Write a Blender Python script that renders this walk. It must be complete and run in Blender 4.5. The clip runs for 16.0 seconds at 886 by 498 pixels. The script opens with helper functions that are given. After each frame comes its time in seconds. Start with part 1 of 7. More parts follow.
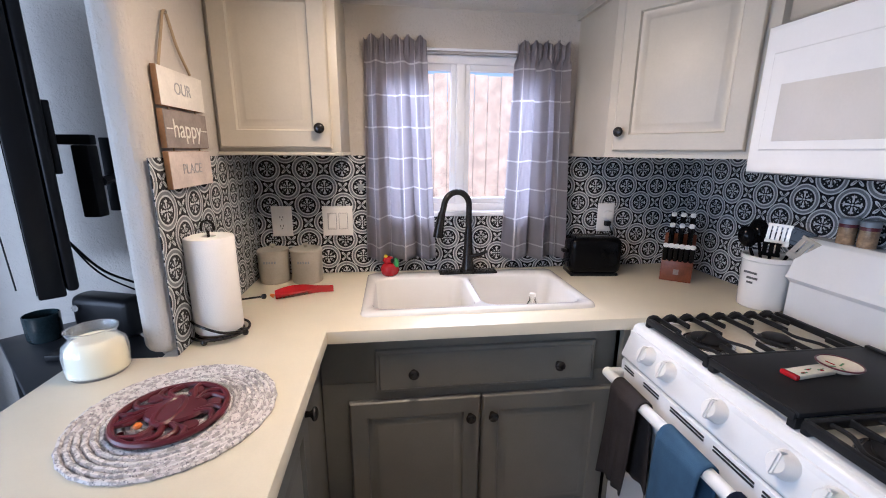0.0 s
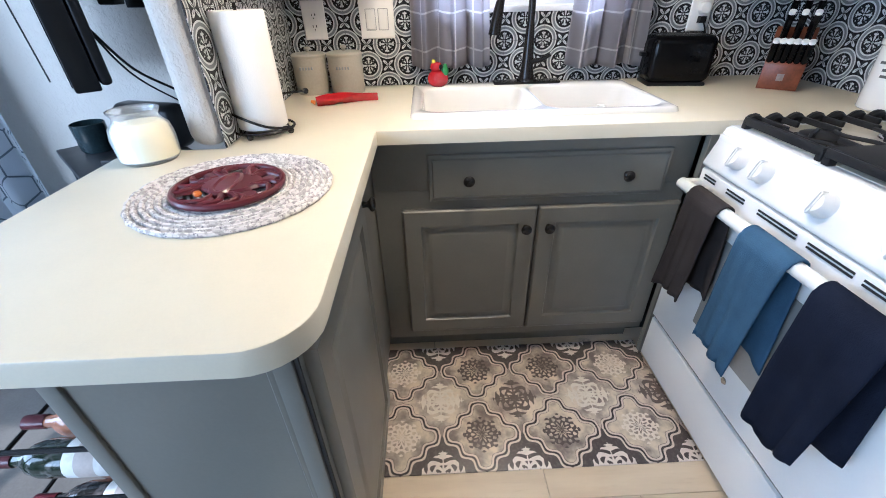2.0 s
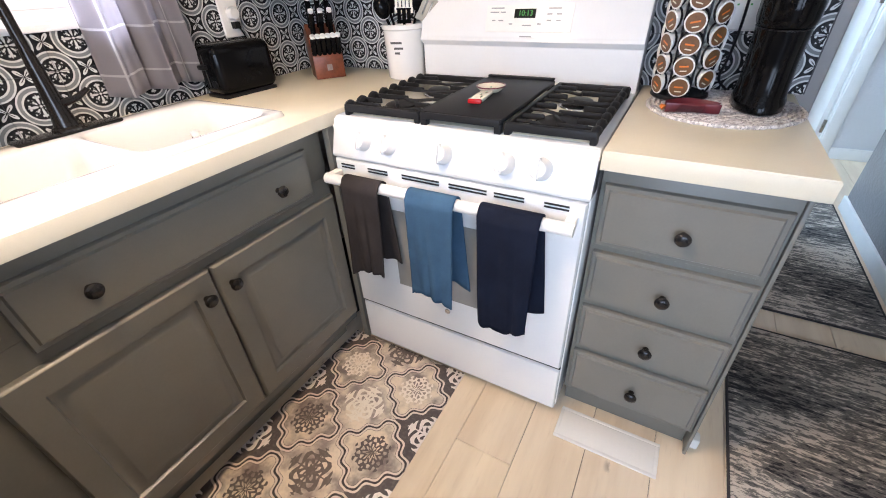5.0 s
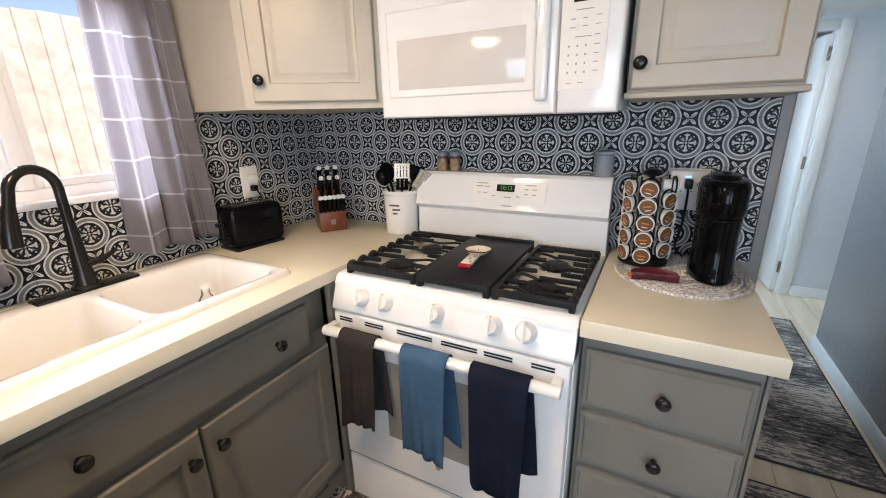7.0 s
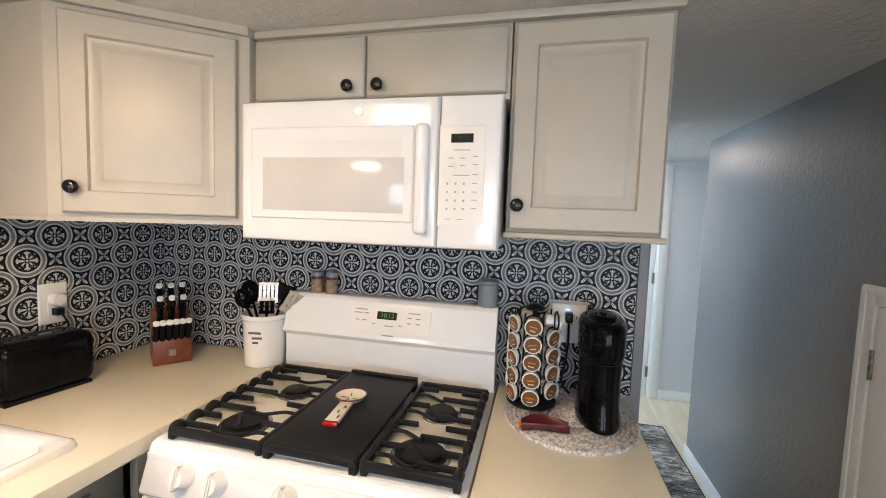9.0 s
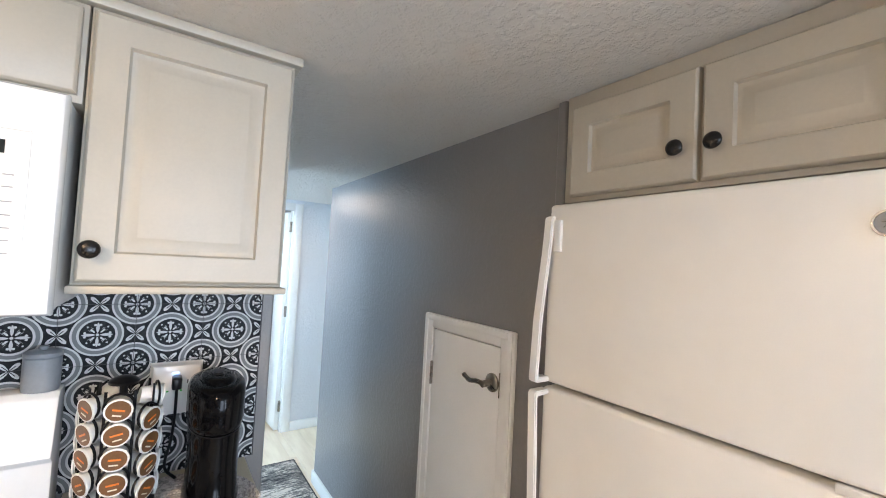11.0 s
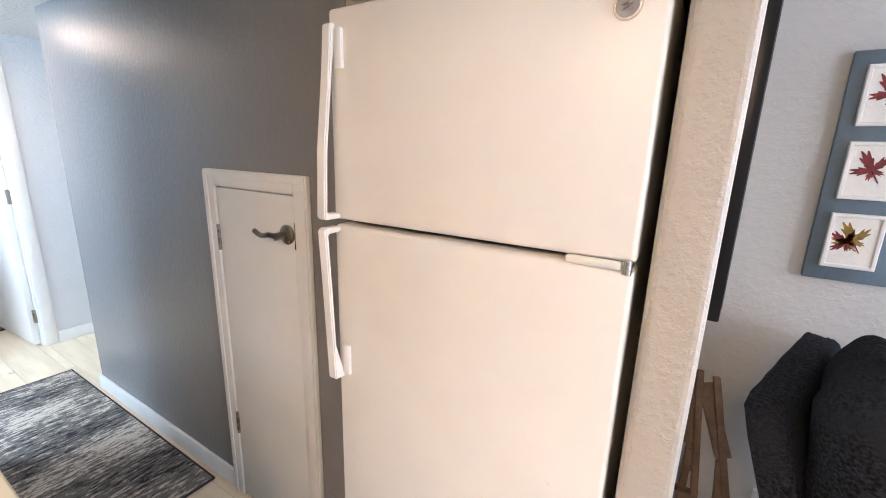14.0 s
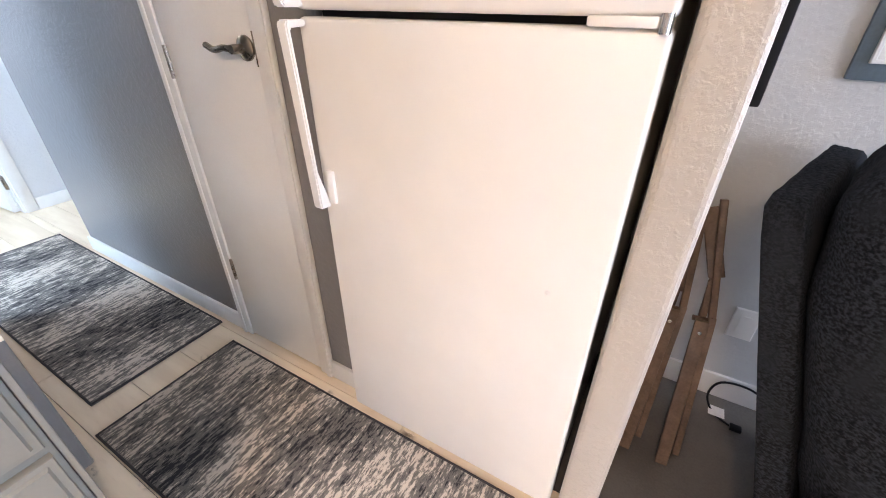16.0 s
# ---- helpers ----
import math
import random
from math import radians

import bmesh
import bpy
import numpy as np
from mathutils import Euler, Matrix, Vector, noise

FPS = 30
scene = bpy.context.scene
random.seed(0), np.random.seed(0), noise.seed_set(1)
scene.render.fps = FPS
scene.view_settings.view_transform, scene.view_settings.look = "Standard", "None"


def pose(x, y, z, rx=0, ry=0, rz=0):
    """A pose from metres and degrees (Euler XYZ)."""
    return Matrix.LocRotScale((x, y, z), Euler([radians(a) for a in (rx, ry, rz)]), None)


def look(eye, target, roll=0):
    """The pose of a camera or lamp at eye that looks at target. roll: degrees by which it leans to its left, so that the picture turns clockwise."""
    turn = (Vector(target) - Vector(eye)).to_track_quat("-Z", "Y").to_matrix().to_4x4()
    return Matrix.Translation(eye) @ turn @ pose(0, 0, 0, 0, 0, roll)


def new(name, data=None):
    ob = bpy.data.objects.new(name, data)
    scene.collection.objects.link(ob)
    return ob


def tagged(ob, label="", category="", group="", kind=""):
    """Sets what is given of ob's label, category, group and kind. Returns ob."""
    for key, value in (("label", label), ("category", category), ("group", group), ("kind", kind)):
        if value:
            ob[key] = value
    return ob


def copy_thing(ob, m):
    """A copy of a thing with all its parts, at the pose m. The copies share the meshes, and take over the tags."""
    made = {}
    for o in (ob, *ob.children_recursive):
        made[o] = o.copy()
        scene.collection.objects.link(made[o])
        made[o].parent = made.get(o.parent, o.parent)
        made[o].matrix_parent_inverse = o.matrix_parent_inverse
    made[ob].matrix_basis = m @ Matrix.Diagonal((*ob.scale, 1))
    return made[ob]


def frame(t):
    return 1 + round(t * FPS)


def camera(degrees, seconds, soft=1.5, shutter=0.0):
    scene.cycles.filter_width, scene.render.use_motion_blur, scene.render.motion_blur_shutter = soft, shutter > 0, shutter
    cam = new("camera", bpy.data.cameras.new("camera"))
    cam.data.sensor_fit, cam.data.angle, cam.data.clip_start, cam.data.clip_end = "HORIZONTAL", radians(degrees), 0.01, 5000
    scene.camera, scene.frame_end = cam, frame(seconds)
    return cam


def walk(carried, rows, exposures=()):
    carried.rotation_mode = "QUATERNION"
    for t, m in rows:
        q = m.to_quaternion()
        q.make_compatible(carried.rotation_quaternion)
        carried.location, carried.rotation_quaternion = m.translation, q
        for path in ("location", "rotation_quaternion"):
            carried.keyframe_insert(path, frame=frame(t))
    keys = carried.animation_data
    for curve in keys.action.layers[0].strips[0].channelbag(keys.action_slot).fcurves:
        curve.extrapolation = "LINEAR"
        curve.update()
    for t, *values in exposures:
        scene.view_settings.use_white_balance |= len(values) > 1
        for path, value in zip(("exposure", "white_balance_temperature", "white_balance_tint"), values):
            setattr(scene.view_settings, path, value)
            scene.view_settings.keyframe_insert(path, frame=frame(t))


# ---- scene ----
cam = camera(94.8, 16.0, soft=1.0)
PATH = [
    (0, (0.173, -0.048, 1.437), (0.416, 1.881, 0.971), 0.4),
    (0.5, (0.178, -0.046, 1.396), (0.33, 1.854, 0.791), 0.3),
    (1, (0.172, -0.039, 1.352), (0.238, 1.807, 0.586), -0.2),
    (1.5, (0.141, -0.03, 1.303), (0.172, 1.739, 0.371), -0.5),
    (2, (0.114, -0.012, 1.242), (0.164, 1.669, 0.159), -1.3),
    (2.5, (0.109, 0.004, 1.197), (0.24, 1.583, -0.024), -2.1),
    (3, (0.128, 0.016, 1.167), (0.481, 1.481, -0.148), -3.0),
    (3.5, (0.126, 0.092, 1.154), (0.85, 1.374, -0.199), -3.6),
    (4, (0.086, 0.166, 1.173), (1.133, 1.236, -0.153), -4.3),
    (4.5, (0.051, 0.186, 1.201), (1.333, 1.096, -0.035), -4.1),
    (4.7, (0.043, 0.189, 1.213), (1.394, 1.06, 0.023), -3.9),
    (6.8, (-0.004, 0.197, 1.359), (1.671, 1.075, 0.709), -1.8),
    (7, (0.0, 0.191, 1.367), (1.688, 1.084, 0.774), -1.3),
    (7.5, (0.028, 0.183, 1.41), (1.748, 1.081, 0.927), -0.9),
    (8, (0.091, 0.171, 1.442), (1.856, 1.038, 1.081), -0.3),
    (8.2, (0.109, 0.176, 1.438), (1.903, 1.007, 1.134), 0.3),
    (10.3, (0.256, 0.227, 1.498), (2.161, -0.382, 1.512), 3.0),
    (10.5, (0.254, 0.201, 1.495), (2.097, -0.574, 1.536), 3.3),
    (11, (0.245, 0.151, 1.508), (1.895, -0.976, 1.582), 3.1),
    (11.3, (0.247, 0.145, 1.506), (1.767, -1.152, 1.593), 2.8),
    (11.5, (0.242, 0.11, 1.515), (1.687, -1.271, 1.589), 2.5),
    (12, (0.232, 0.084, 1.51), (1.522, -1.444, 1.547), 2.2),
    (12.5, (0.221, 0.061, 1.5), (1.392, -1.559, 1.455), 2.0),
    (13, (0.223, 0.045, 1.469), (1.328, -1.614, 1.306), 2.1),
    (13.5, (0.232, 0.027, 1.428), (1.286, -1.643, 1.118), 1.9),
    (14, (0.24, 0.013, 1.386), (1.249, -1.649, 0.919), 1.7),
    (14.5, (0.246, -0.003, 1.348), (1.208, -1.641, 0.721), 1.4),
    (15, (0.249, -0.017, 1.297), (1.162, -1.617, 0.519), 1.2),
    (15.5, (0.258, -0.028, 1.257), (1.138, -1.58, 0.353), 0.9),
    (16, (0.264, -0.032, 1.233), (1.114, -1.516, 0.196), 0.6),
]
EXPOSURES = [(0, -0.18, 5700, 21), (0.5, -0.16, 5550, 16), (1.5, 0.12, 5350, 13), (2.5, 0.48, 5600, 14), (3.5, 0.45, 6350, 24), (4.7, 0.62, 6250, 21), (6.8, 0.14, 6650, 17), (8.2, 0.0, 7200, 20), (10.3, 0.62, 6800, 16), (11.5, 0.9, 6600, 18), (13, 1.0, 6700, 22), (14.2, 1.04, 7050, 24), (16, 1.16, 6750, 25)]
walk(cam, [(t, look(eye, target, roll)) for t, eye, target, roll in PATH], EXPOSURES)

# ---- world and lamps ----
world = bpy.data.worlds.new("sky")
scene.world = world
world.use_nodes = True
sky = world.node_tree.nodes.new("ShaderNodeTexSky")
sky.sky_type, sky.sun_disc, sky.sun_elevation, sky.sun_rotation = "NISHITA", False, radians(37), radians(202)
world.node_tree.links.new(sky.outputs[0], world.node_tree.nodes["Background"].inputs[0])
world.node_tree.nodes["Background"].inputs[1].default_value = 0.15
sun = new("sun", bpy.data.lights.new("sun", "SUN"))
sun.data.energy, sun.data.angle, sun.data.color = 5.0, radians(0.5), (1, 0.95, 0.88)
sun.matrix_world = look((0, 0, 8), (2.0, 5.0, 4.0))


YP_LAMP = -1.38


def area(name, eye, target, w, h, watts, colour):
    lamp = new(name, bpy.data.lights.new(name, "AREA"))
    lamp.data.shape, lamp.data.size, lamp.data.size_y = "RECTANGLE", w, h
    lamp.data.energy, lamp.data.color = watts, colour
    lamp.matrix_world = look(eye, target)
    return lamp


area("kitchen_window_daylight", (0.48, 2.85, 2.42), (0.48, 1.70, 1.48), 1.4, 0.7, 108, (0.74, 0.85, 1.0))
# Living room daylight lamps in west and south windows added out of view.
area("west_fill_daylight", (-3.05, 0.0, 1.25), (0, 0.1, 0.9), 1.7, 1.3, 50, (0.62, 0.80, 1.0))
area("south_fill_daylight", (-2.1, YP_LAMP, 1.28), (-1.95, 1.0, 0.8), 1.5, 1.25, 48, (0.62, 0.81, 1.0))
area("north_window_daylight", (-2.25, 1.68, 1.2), (-2.2, 0, 0.9), 1.1, 1.2, 4, (0.68, 0.84, 1.0))
# Lamps added to brighten passage and bedroom; no window is built behind them.
area("hall_north_daylight", (3.55, 1.35, 1.3), (3.5, -0.8, 0.5), 0.9, 1.3, 64, (0.47, 0.75, 1.0))
area("bedroom_fill_light", (6.0, 1.3, 1.3), (5.6, -0.4, 0.8), 0.9, 1.0, 14, (0.80, 0.91, 1.0))
area("kitchen_ceiling_bulb", (0.24, 0.90, 1.925), (0.24, 0.90, 0), 0.20, 0.20, 6.0, (1.0, 0.80, 0.56))
area("hall_ceiling_bulb", (3.24, -0.46, 1.955), (3.24, -0.46, 0), 0.10, 0.10, 3, (1.0, 0.88, 0.72))


# ---- materials ----
def shader(name):
    m = bpy.data.materials.new(name)
    m.use_nodes = True
    t = m.node_tree
    return m, t, t.nodes["Principled BSDF"]


def M(t, op, a, b=None, c=None):
    n = t.nodes.new("ShaderNodeMath")
    n.operation = op
    for k, v in enumerate((a, b, c)):
        if v is None:
            continue
        if isinstance(v, (int, float)):
            n.inputs[k].default_value = v
        else:
            t.links.new(v, n.inputs[k])
    return n.outputs[0]


def step(t, v, lo, hi):
    """0 below lo, 1 above hi, smooth between."""
    n = t.nodes.new("ShaderNodeMapRange")
    n.interpolation_type = "SMOOTHSTEP"
    t.links.new(v, n.inputs[0])
    n.inputs[1].default_value, n.inputs[2].default_value = lo, hi
    return n.outputs[0]


def mix(t, f, a, b, blend="MIX"):
    n = t.nodes.new("ShaderNodeMix")
    n.data_type, n.blend_type = "RGBA", blend
    for k, v in ((0, f), (6, a), (7, b)):
        if isinstance(v, (int, float)):
            n.inputs[k].default_value = v
        elif isinstance(v, tuple):
            n.inputs[k].default_value = (*v[:3], 1)
        else:
            t.links.new(v, n.inputs[k])
    return n.outputs[2]


def spot(t, kind="Position", scale=(1, 1, 1), turn=0.0):
    if kind == "Position":
        src = t.nodes.new("ShaderNodeNewGeometry").outputs["Position"]
    else:
        src = t.nodes.new("ShaderNodeTexCoord").outputs[kind]
    m = t.nodes.new("ShaderNodeMapping")
    t.links.new(src, m.inputs[0])
    m.inputs["Scale"].default_value = scale
    m.inputs["Rotation"].default_value = (0, 0, turn)
    return m.outputs[0]


def noise_of(t, vec, scale, detail=3.0, rough=0.55):
    n = t.nodes.new("ShaderNodeTexNoise")
    t.links.new(vec, n.inputs["Vector"])
    n.inputs["Scale"].default_value, n.inputs["Detail"].default_value, n.inputs["Roughness"].default_value = scale, detail, rough
    return n.outputs[0]


def bump(t, p, height, strength, dist):
    b = t.nodes.new("ShaderNodeBump")
    b.inputs["Strength"].default_value, b.inputs["Distance"].default_value = strength, dist
    t.links.new(height, b.inputs["Height"])
    t.links.new(b.outputs[0], p.inputs["Normal"])


def plain(name, colour, rough=0.5, metal=0.0, var=0.06, scale=9.0, fine=140.0, relief=0.0, dist=0.002, coat=0.0, kind="Position", spec=0.5):
    """A painted or moulded surface with mottling at two scales and optional relief."""
    m, t, p = shader(name)
    v = spot(t, kind)
    a, b = noise_of(t, v, scale, 4), noise_of(t, v, fine, 2)
    k = M(t, "ADD", M(t, "MULTIPLY", a, 0.7), M(t, "MULTIPLY", b, 0.3))
    lo, hi = tuple(c * (1 - var * 1.6) for c in colour), tuple(min(1, c * (1 + var * 1.6)) for c in colour)
    t.links.new(mix(t, step(t, k, 0.3, 0.7), lo, hi), p.inputs["Base Color"])
    t.links.new(M(t, "ADD", rough - 0.06, M(t, "MULTIPLY", a, 0.12)), p.inputs["Roughness"])
    p.inputs["Metallic"].default_value, p.inputs["Coat Weight"].default_value = metal, coat
    p.inputs["Specular IOR Level"].default_value = spec
    if relief:
        bump(t, p, k if relief < 0 else b, abs(relief), dist)
    return m


def wall_paint(name, colour, rough, size=55.0, strength=0.35, dist=0.004):
    """Rolled and knocked-down orange-peel wall texture."""
    m, t, p = shader(name)
    v = spot(t)
    a, b, c = noise_of(t, v, 2.2, 3), noise_of(t, v, size, 4, 0.6), noise_of(t, v, size * 3.2, 2)
    t.links.new(mix(t, a, tuple(x * 0.94 for x in colour), tuple(min(1, x * 1.05) for x in colour)), p.inputs["Base Color"])
    p.inputs["Roughness"].default_value = rough
    h = M(t, "ADD", step(t, b, 0.42, 0.62), M(t, "MULTIPLY", c, 0.35))
    bump(t, p, h, strength, dist)
    return m


GREIGE = wall_paint("greige_wall_paint", (0.52, 0.48, 0.43), 0.55)
HALL_GREY = wall_paint("hall_grey_paint", (0.235, 0.227, 0.225), 0.33, 48, 0.22)
LIVING = wall_paint("living_wall_paint", (0.56, 0.56, 0.55), 0.6, 45, 0.3)
WHITE_WALL = wall_paint("white_wall_paint", (0.72, 0.74, 0.76), 0.6)
CEIL = wall_paint("ceiling_texture", (0.66, 0.63, 0.585), 0.42, 38, 0.45, 0.006)
CAB_UP = plain("upper_cabinet_paint", (0.475, 0.43, 0.35), 0.38, var=0.025, relief=0.05)
CAB_LOW = plain("lower_cabinet_paint", (0.175, 0.168, 0.145), 0.36, var=0.03, relief=0.05)
COUNTER = plain("cream_laminate", (0.73, 0.665, 0.52), 0.36, var=0.02, fine=300)
TRIM = plain("white_trim_paint", (0.80, 0.79, 0.76), 0.4, var=0.02)
DOORW = plain("white_door_paint", (0.83, 0.82, 0.79), 0.42, var=0.02, scale=4)
ENAMEL = plain("white_enamel", (0.83, 0.83, 0.82), 0.16, var=0.01, coat=0.4)
FRIDGE = plain("textured_fridge_white", (0.83, 0.80, 0.75), 0.34, var=0.012, relief=0.10, fine=420, dist=0.001)
PLASTIC_W = plain("white_plastic", (0.82, 0.80, 0.76), 0.3, var=0.012)
CERAMIC = plain("white_ceramic", (0.80, 0.78, 0.74), 0.12, var=0.01, coat=0.5)
BLACK = plain("black_plastic", (0.008, 0.008, 0.009), 0.32, var=0.1, spec=0.22)
GLOSS_BLACK = plain("gloss_black_plastic", (0.004, 0.004, 0.0045), 0.11, var=0.1, spec=0.14)
IRON = plain("cast_iron", (0.014, 0.014, 0.015), 0.5, spec=0.25, var=0.15, relief=0.15, fine=260, dist=0.001)
BRONZE = plain("black_bronze", (0.016, 0.014, 0.013), 0.24, metal=0.3, var=0.1)
CHROME = plain("brushed_metal", (0.62, 0.60, 0.57), 0.25, metal=1.0, var=0.04)
NICKEL = plain("aged_nickel", (0.30, 0.27, 0.23), 0.28, metal=1.0, var=0.06)
GREY_GLASS = plain("grey_oven_glass", (0.33, 0.32, 0.30), 0.12, var=0.03, coat=0.4)
MW_GLASS = plain("microwave_screen_white", (0.62, 0.60, 0.57), 0.13, var=0.02, coat=0.4)
GREY_PRINT = plain("grey_print", (0.33, 0.33, 0.33), 0.5)
INK = plain("charcoal_ink", (0.10, 0.095, 0.09), 0.6)
DARK_SCREEN = plain("dark_display", (0.01, 0.012, 0.01), 0.12)
# Near-black for the shade inside gaps and slots; also on wick and grille.
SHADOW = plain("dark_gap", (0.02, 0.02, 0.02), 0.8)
RED = plain("red_glaze", (0.42, 0.012, 0.016), 0.12, var=0.08, coat=0.5)
MAROON = plain("maroon_iron", (0.105, 0.012, 0.020), 0.30, var=0.1)
ORANGE = plain("orange_glaze", (0.75, 0.20, 0.03), 0.3)
YELLOW = plain("yellow_glaze", (0.75, 0.55, 0.03), 0.3)
GREEN = plain("green_glaze", (0.03, 0.20, 0.05), 0.3)
STONEWARE = plain("grey_beige_stoneware", (0.40, 0.37, 0.31), 0.5, var=0.06)
PAPER = plain("paper_towel", (0.86, 0.84, 0.81), 0.9, var=0.015, relief=0.3, fine=240)
SPICE = plain("brown_spice", (0.30, 0.20, 0.12), 0.25, var=0.2, scale=60, coat=0.6)
WAX = plain("cream_wax", (0.86, 0.80, 0.60), 0.4, var=0.03)
BLOCK_WOOD = plain("red_brown_wood", (0.16, 0.045, 0.02), 0.35, var=0.2, scale=22)
BROWN = plain("weathered_brown_wood", (0.14, 0.088, 0.058), 0.55, var=0.25, scale=16, relief=-0.2)
JUTE = plain("jute_rope", (0.36, 0.27, 0.17), 0.9, relief=0.4)
WHITEWASH = plain("whitewashed_board", (0.70, 0.66, 0.60), 0.7, var=0.06, scale=14)
GREYBOARD = plain("grey_stained_board", (0.24, 0.20, 0.18), 0.7, var=0.12, scale=18)
PINKBOARD = plain("pale_stained_board", (0.55, 0.47, 0.42), 0.7, var=0.08, scale=18)
BOARD_EDGE = plain("raw_board_edge", (0.28, 0.15, 0.07), 0.7, var=0.15)
FRAME_BLUE = plain("slate_blue_frame", (0.115, 0.165, 0.205), 0.55, var=0.08)
MATPAPER = plain("white_mat_board", (0.78, 0.76, 0.72), 0.7)
LEAF_RED = plain("pressed_leaf_red", (0.20, 0.022, 0.022), 0.7, var=0.3, scale=60)
LEAF_GOLD = plain("pressed_leaf_gold", (0.30, 0.17, 0.03), 0.7, var=0.3, scale=60)
VINYL = plain("white_vinyl", (0.80, 0.81, 0.84), 0.35, var=0.01)
DARK_STAND = plain("black_stand_wood", (0.018, 0.019, 0.022), 0.4, var=0.15)
DARK_CANDLE = plain("dark_teal_glass", (0.02, 0.035, 0.04), 0.15, var=0.2)
CREAM_PRINT = plain("cream_glaze", (0.80, 0.74, 0.60), 0.15, coat=0.5)
GREYCUP = plain("grey_ceramic_canister", (0.25, 0.27, 0.29), 0.35)
FENCE = plain("weathered_fence_wood", (0.70, 0.55, 0.46), 0.8, var=0.15, scale=8)
GROUND = plain("gravel_ground", (0.36, 0.32, 0.27), 0.9, var=0.15)
LIVING_FLOOR = plain("living_vinyl_floor", (0.125, 0.112, 0.098), 0.4, var=0.15, scale=5)
TOWEL_BROWN = plain("charcoal_brown_towel", (0.040, 0.034, 0.033), 0.95, var=0.14, relief=0.6, fine=420, spec=0.08)
TOWEL_BLUE = plain("steel_blue_towel", (0.050, 0.105, 0.175), 0.95, var=0.12, relief=0.6, fine=420, spec=0.08)
TOWEL_NAVY = plain("navy_towel", (0.011, 0.014, 0.026), 0.95, var=0.14, relief=0.6, fine=420, spec=0.08)


def glow(name, colour, strength):
    m, t, p = shader(name)
    p.inputs["Emission Color"].default_value = (*colour, 1)
    p.inputs["Emission Strength"].default_value = strength
    p.inputs["Base Color"].default_value = (*(0.02 * c for c in colour), 1)
    return m


LED = glow("green_led", (0.15, 1.0, 0.2), 0.22)
LED_DIM = glow("dim_green_led", (0.15, 1.0, 0.2), 0.02)
LED_BLUE = glow("blue_led", (0.2, 0.45, 1.0), 3.0)
DIFFUSER = glow("lamp_diffuser", (1.0, 0.77, 0.48), 50.0)
LENS = glow("recessed_lens", (1.0, 0.86, 0.68), 12.0)


def glass(name, colour=(1, 1, 1), rough=0.0):
    m, t, p = shader(name)
    p.inputs["Base Color"].default_value = (*colour, 1)
    p.inputs["Transmission Weight"].default_value, p.inputs["Roughness"].default_value, p.inputs["IOR"].default_value = 1.0, rough, 1.45
    return m


GLASS = glass("clear_glass")


def planks():
    m, t, p = shader("light_oak_plank")
    info = t.nodes.new("ShaderNodeObjectInfo").outputs["Random"]
    v = spot(t, "Position", (1.2, 9.0, 1))
    off = t.nodes.new("ShaderNodeVectorMath")
    off.operation = "ADD"
    t.links.new(v, off.inputs[0])
    comb = t.nodes.new("ShaderNodeCombineXYZ")
    t.links.new(M(t, "MULTIPLY", info, 37.0), comb.inputs[2])
    t.links.new(comb.outputs[0], off.inputs[1])
    w = off.outputs[0]
    g, f = noise_of(t, w, 1.5, 5, 0.55), noise_of(t, w, 11, 4)
    c = mix(t, step(t, g, 0.32, 0.68), (0.74, 0.60, 0.43), (0.87, 0.74, 0.56))
    c = mix(t, M(t, "MULTIPLY", step(t, f, 0.55, 0.8), 0.22), c, (0.50, 0.37, 0.25))
    c = mix(t, M(t, "MULTIPLY", info, 0.38), c, (0.64, 0.51, 0.38))
    k = t.nodes.new("ShaderNodeTexVoronoi")
    k.inputs["Scale"].default_value = 4.2
    kv = spot(t, "Position", (1.0, 1.6, 1))
    t.links.new(kv, k.inputs["Vector"])
    knot = M(t, "SUBTRACT", 1.0, step(t, k.outputs["Distance"], 0.03, 0.16))
    knot = M(t, "MULTIPLY", knot, step(t, noise_of(t, kv, 26, 3), 0.44, 0.6))
    c = mix(t, M(t, "MULTIPLY", knot, 0.85), c, (0.13, 0.085, 0.055))
    t.links.new(c, p.inputs["Base Color"])
    p.inputs["Roughness"].default_value = 0.4
    bump(t, p, f, 0.12, 0.002)
    return m


PLANK = planks()


def polar(t, x, y):
    r = M(t, "SQRT", M(t, "ADD", M(t, "MULTIPLY", x, x), M(t, "MULTIPLY", y, y)))
    return r, M(t, "ARCTAN2", y, x)


TILE = 0.1495


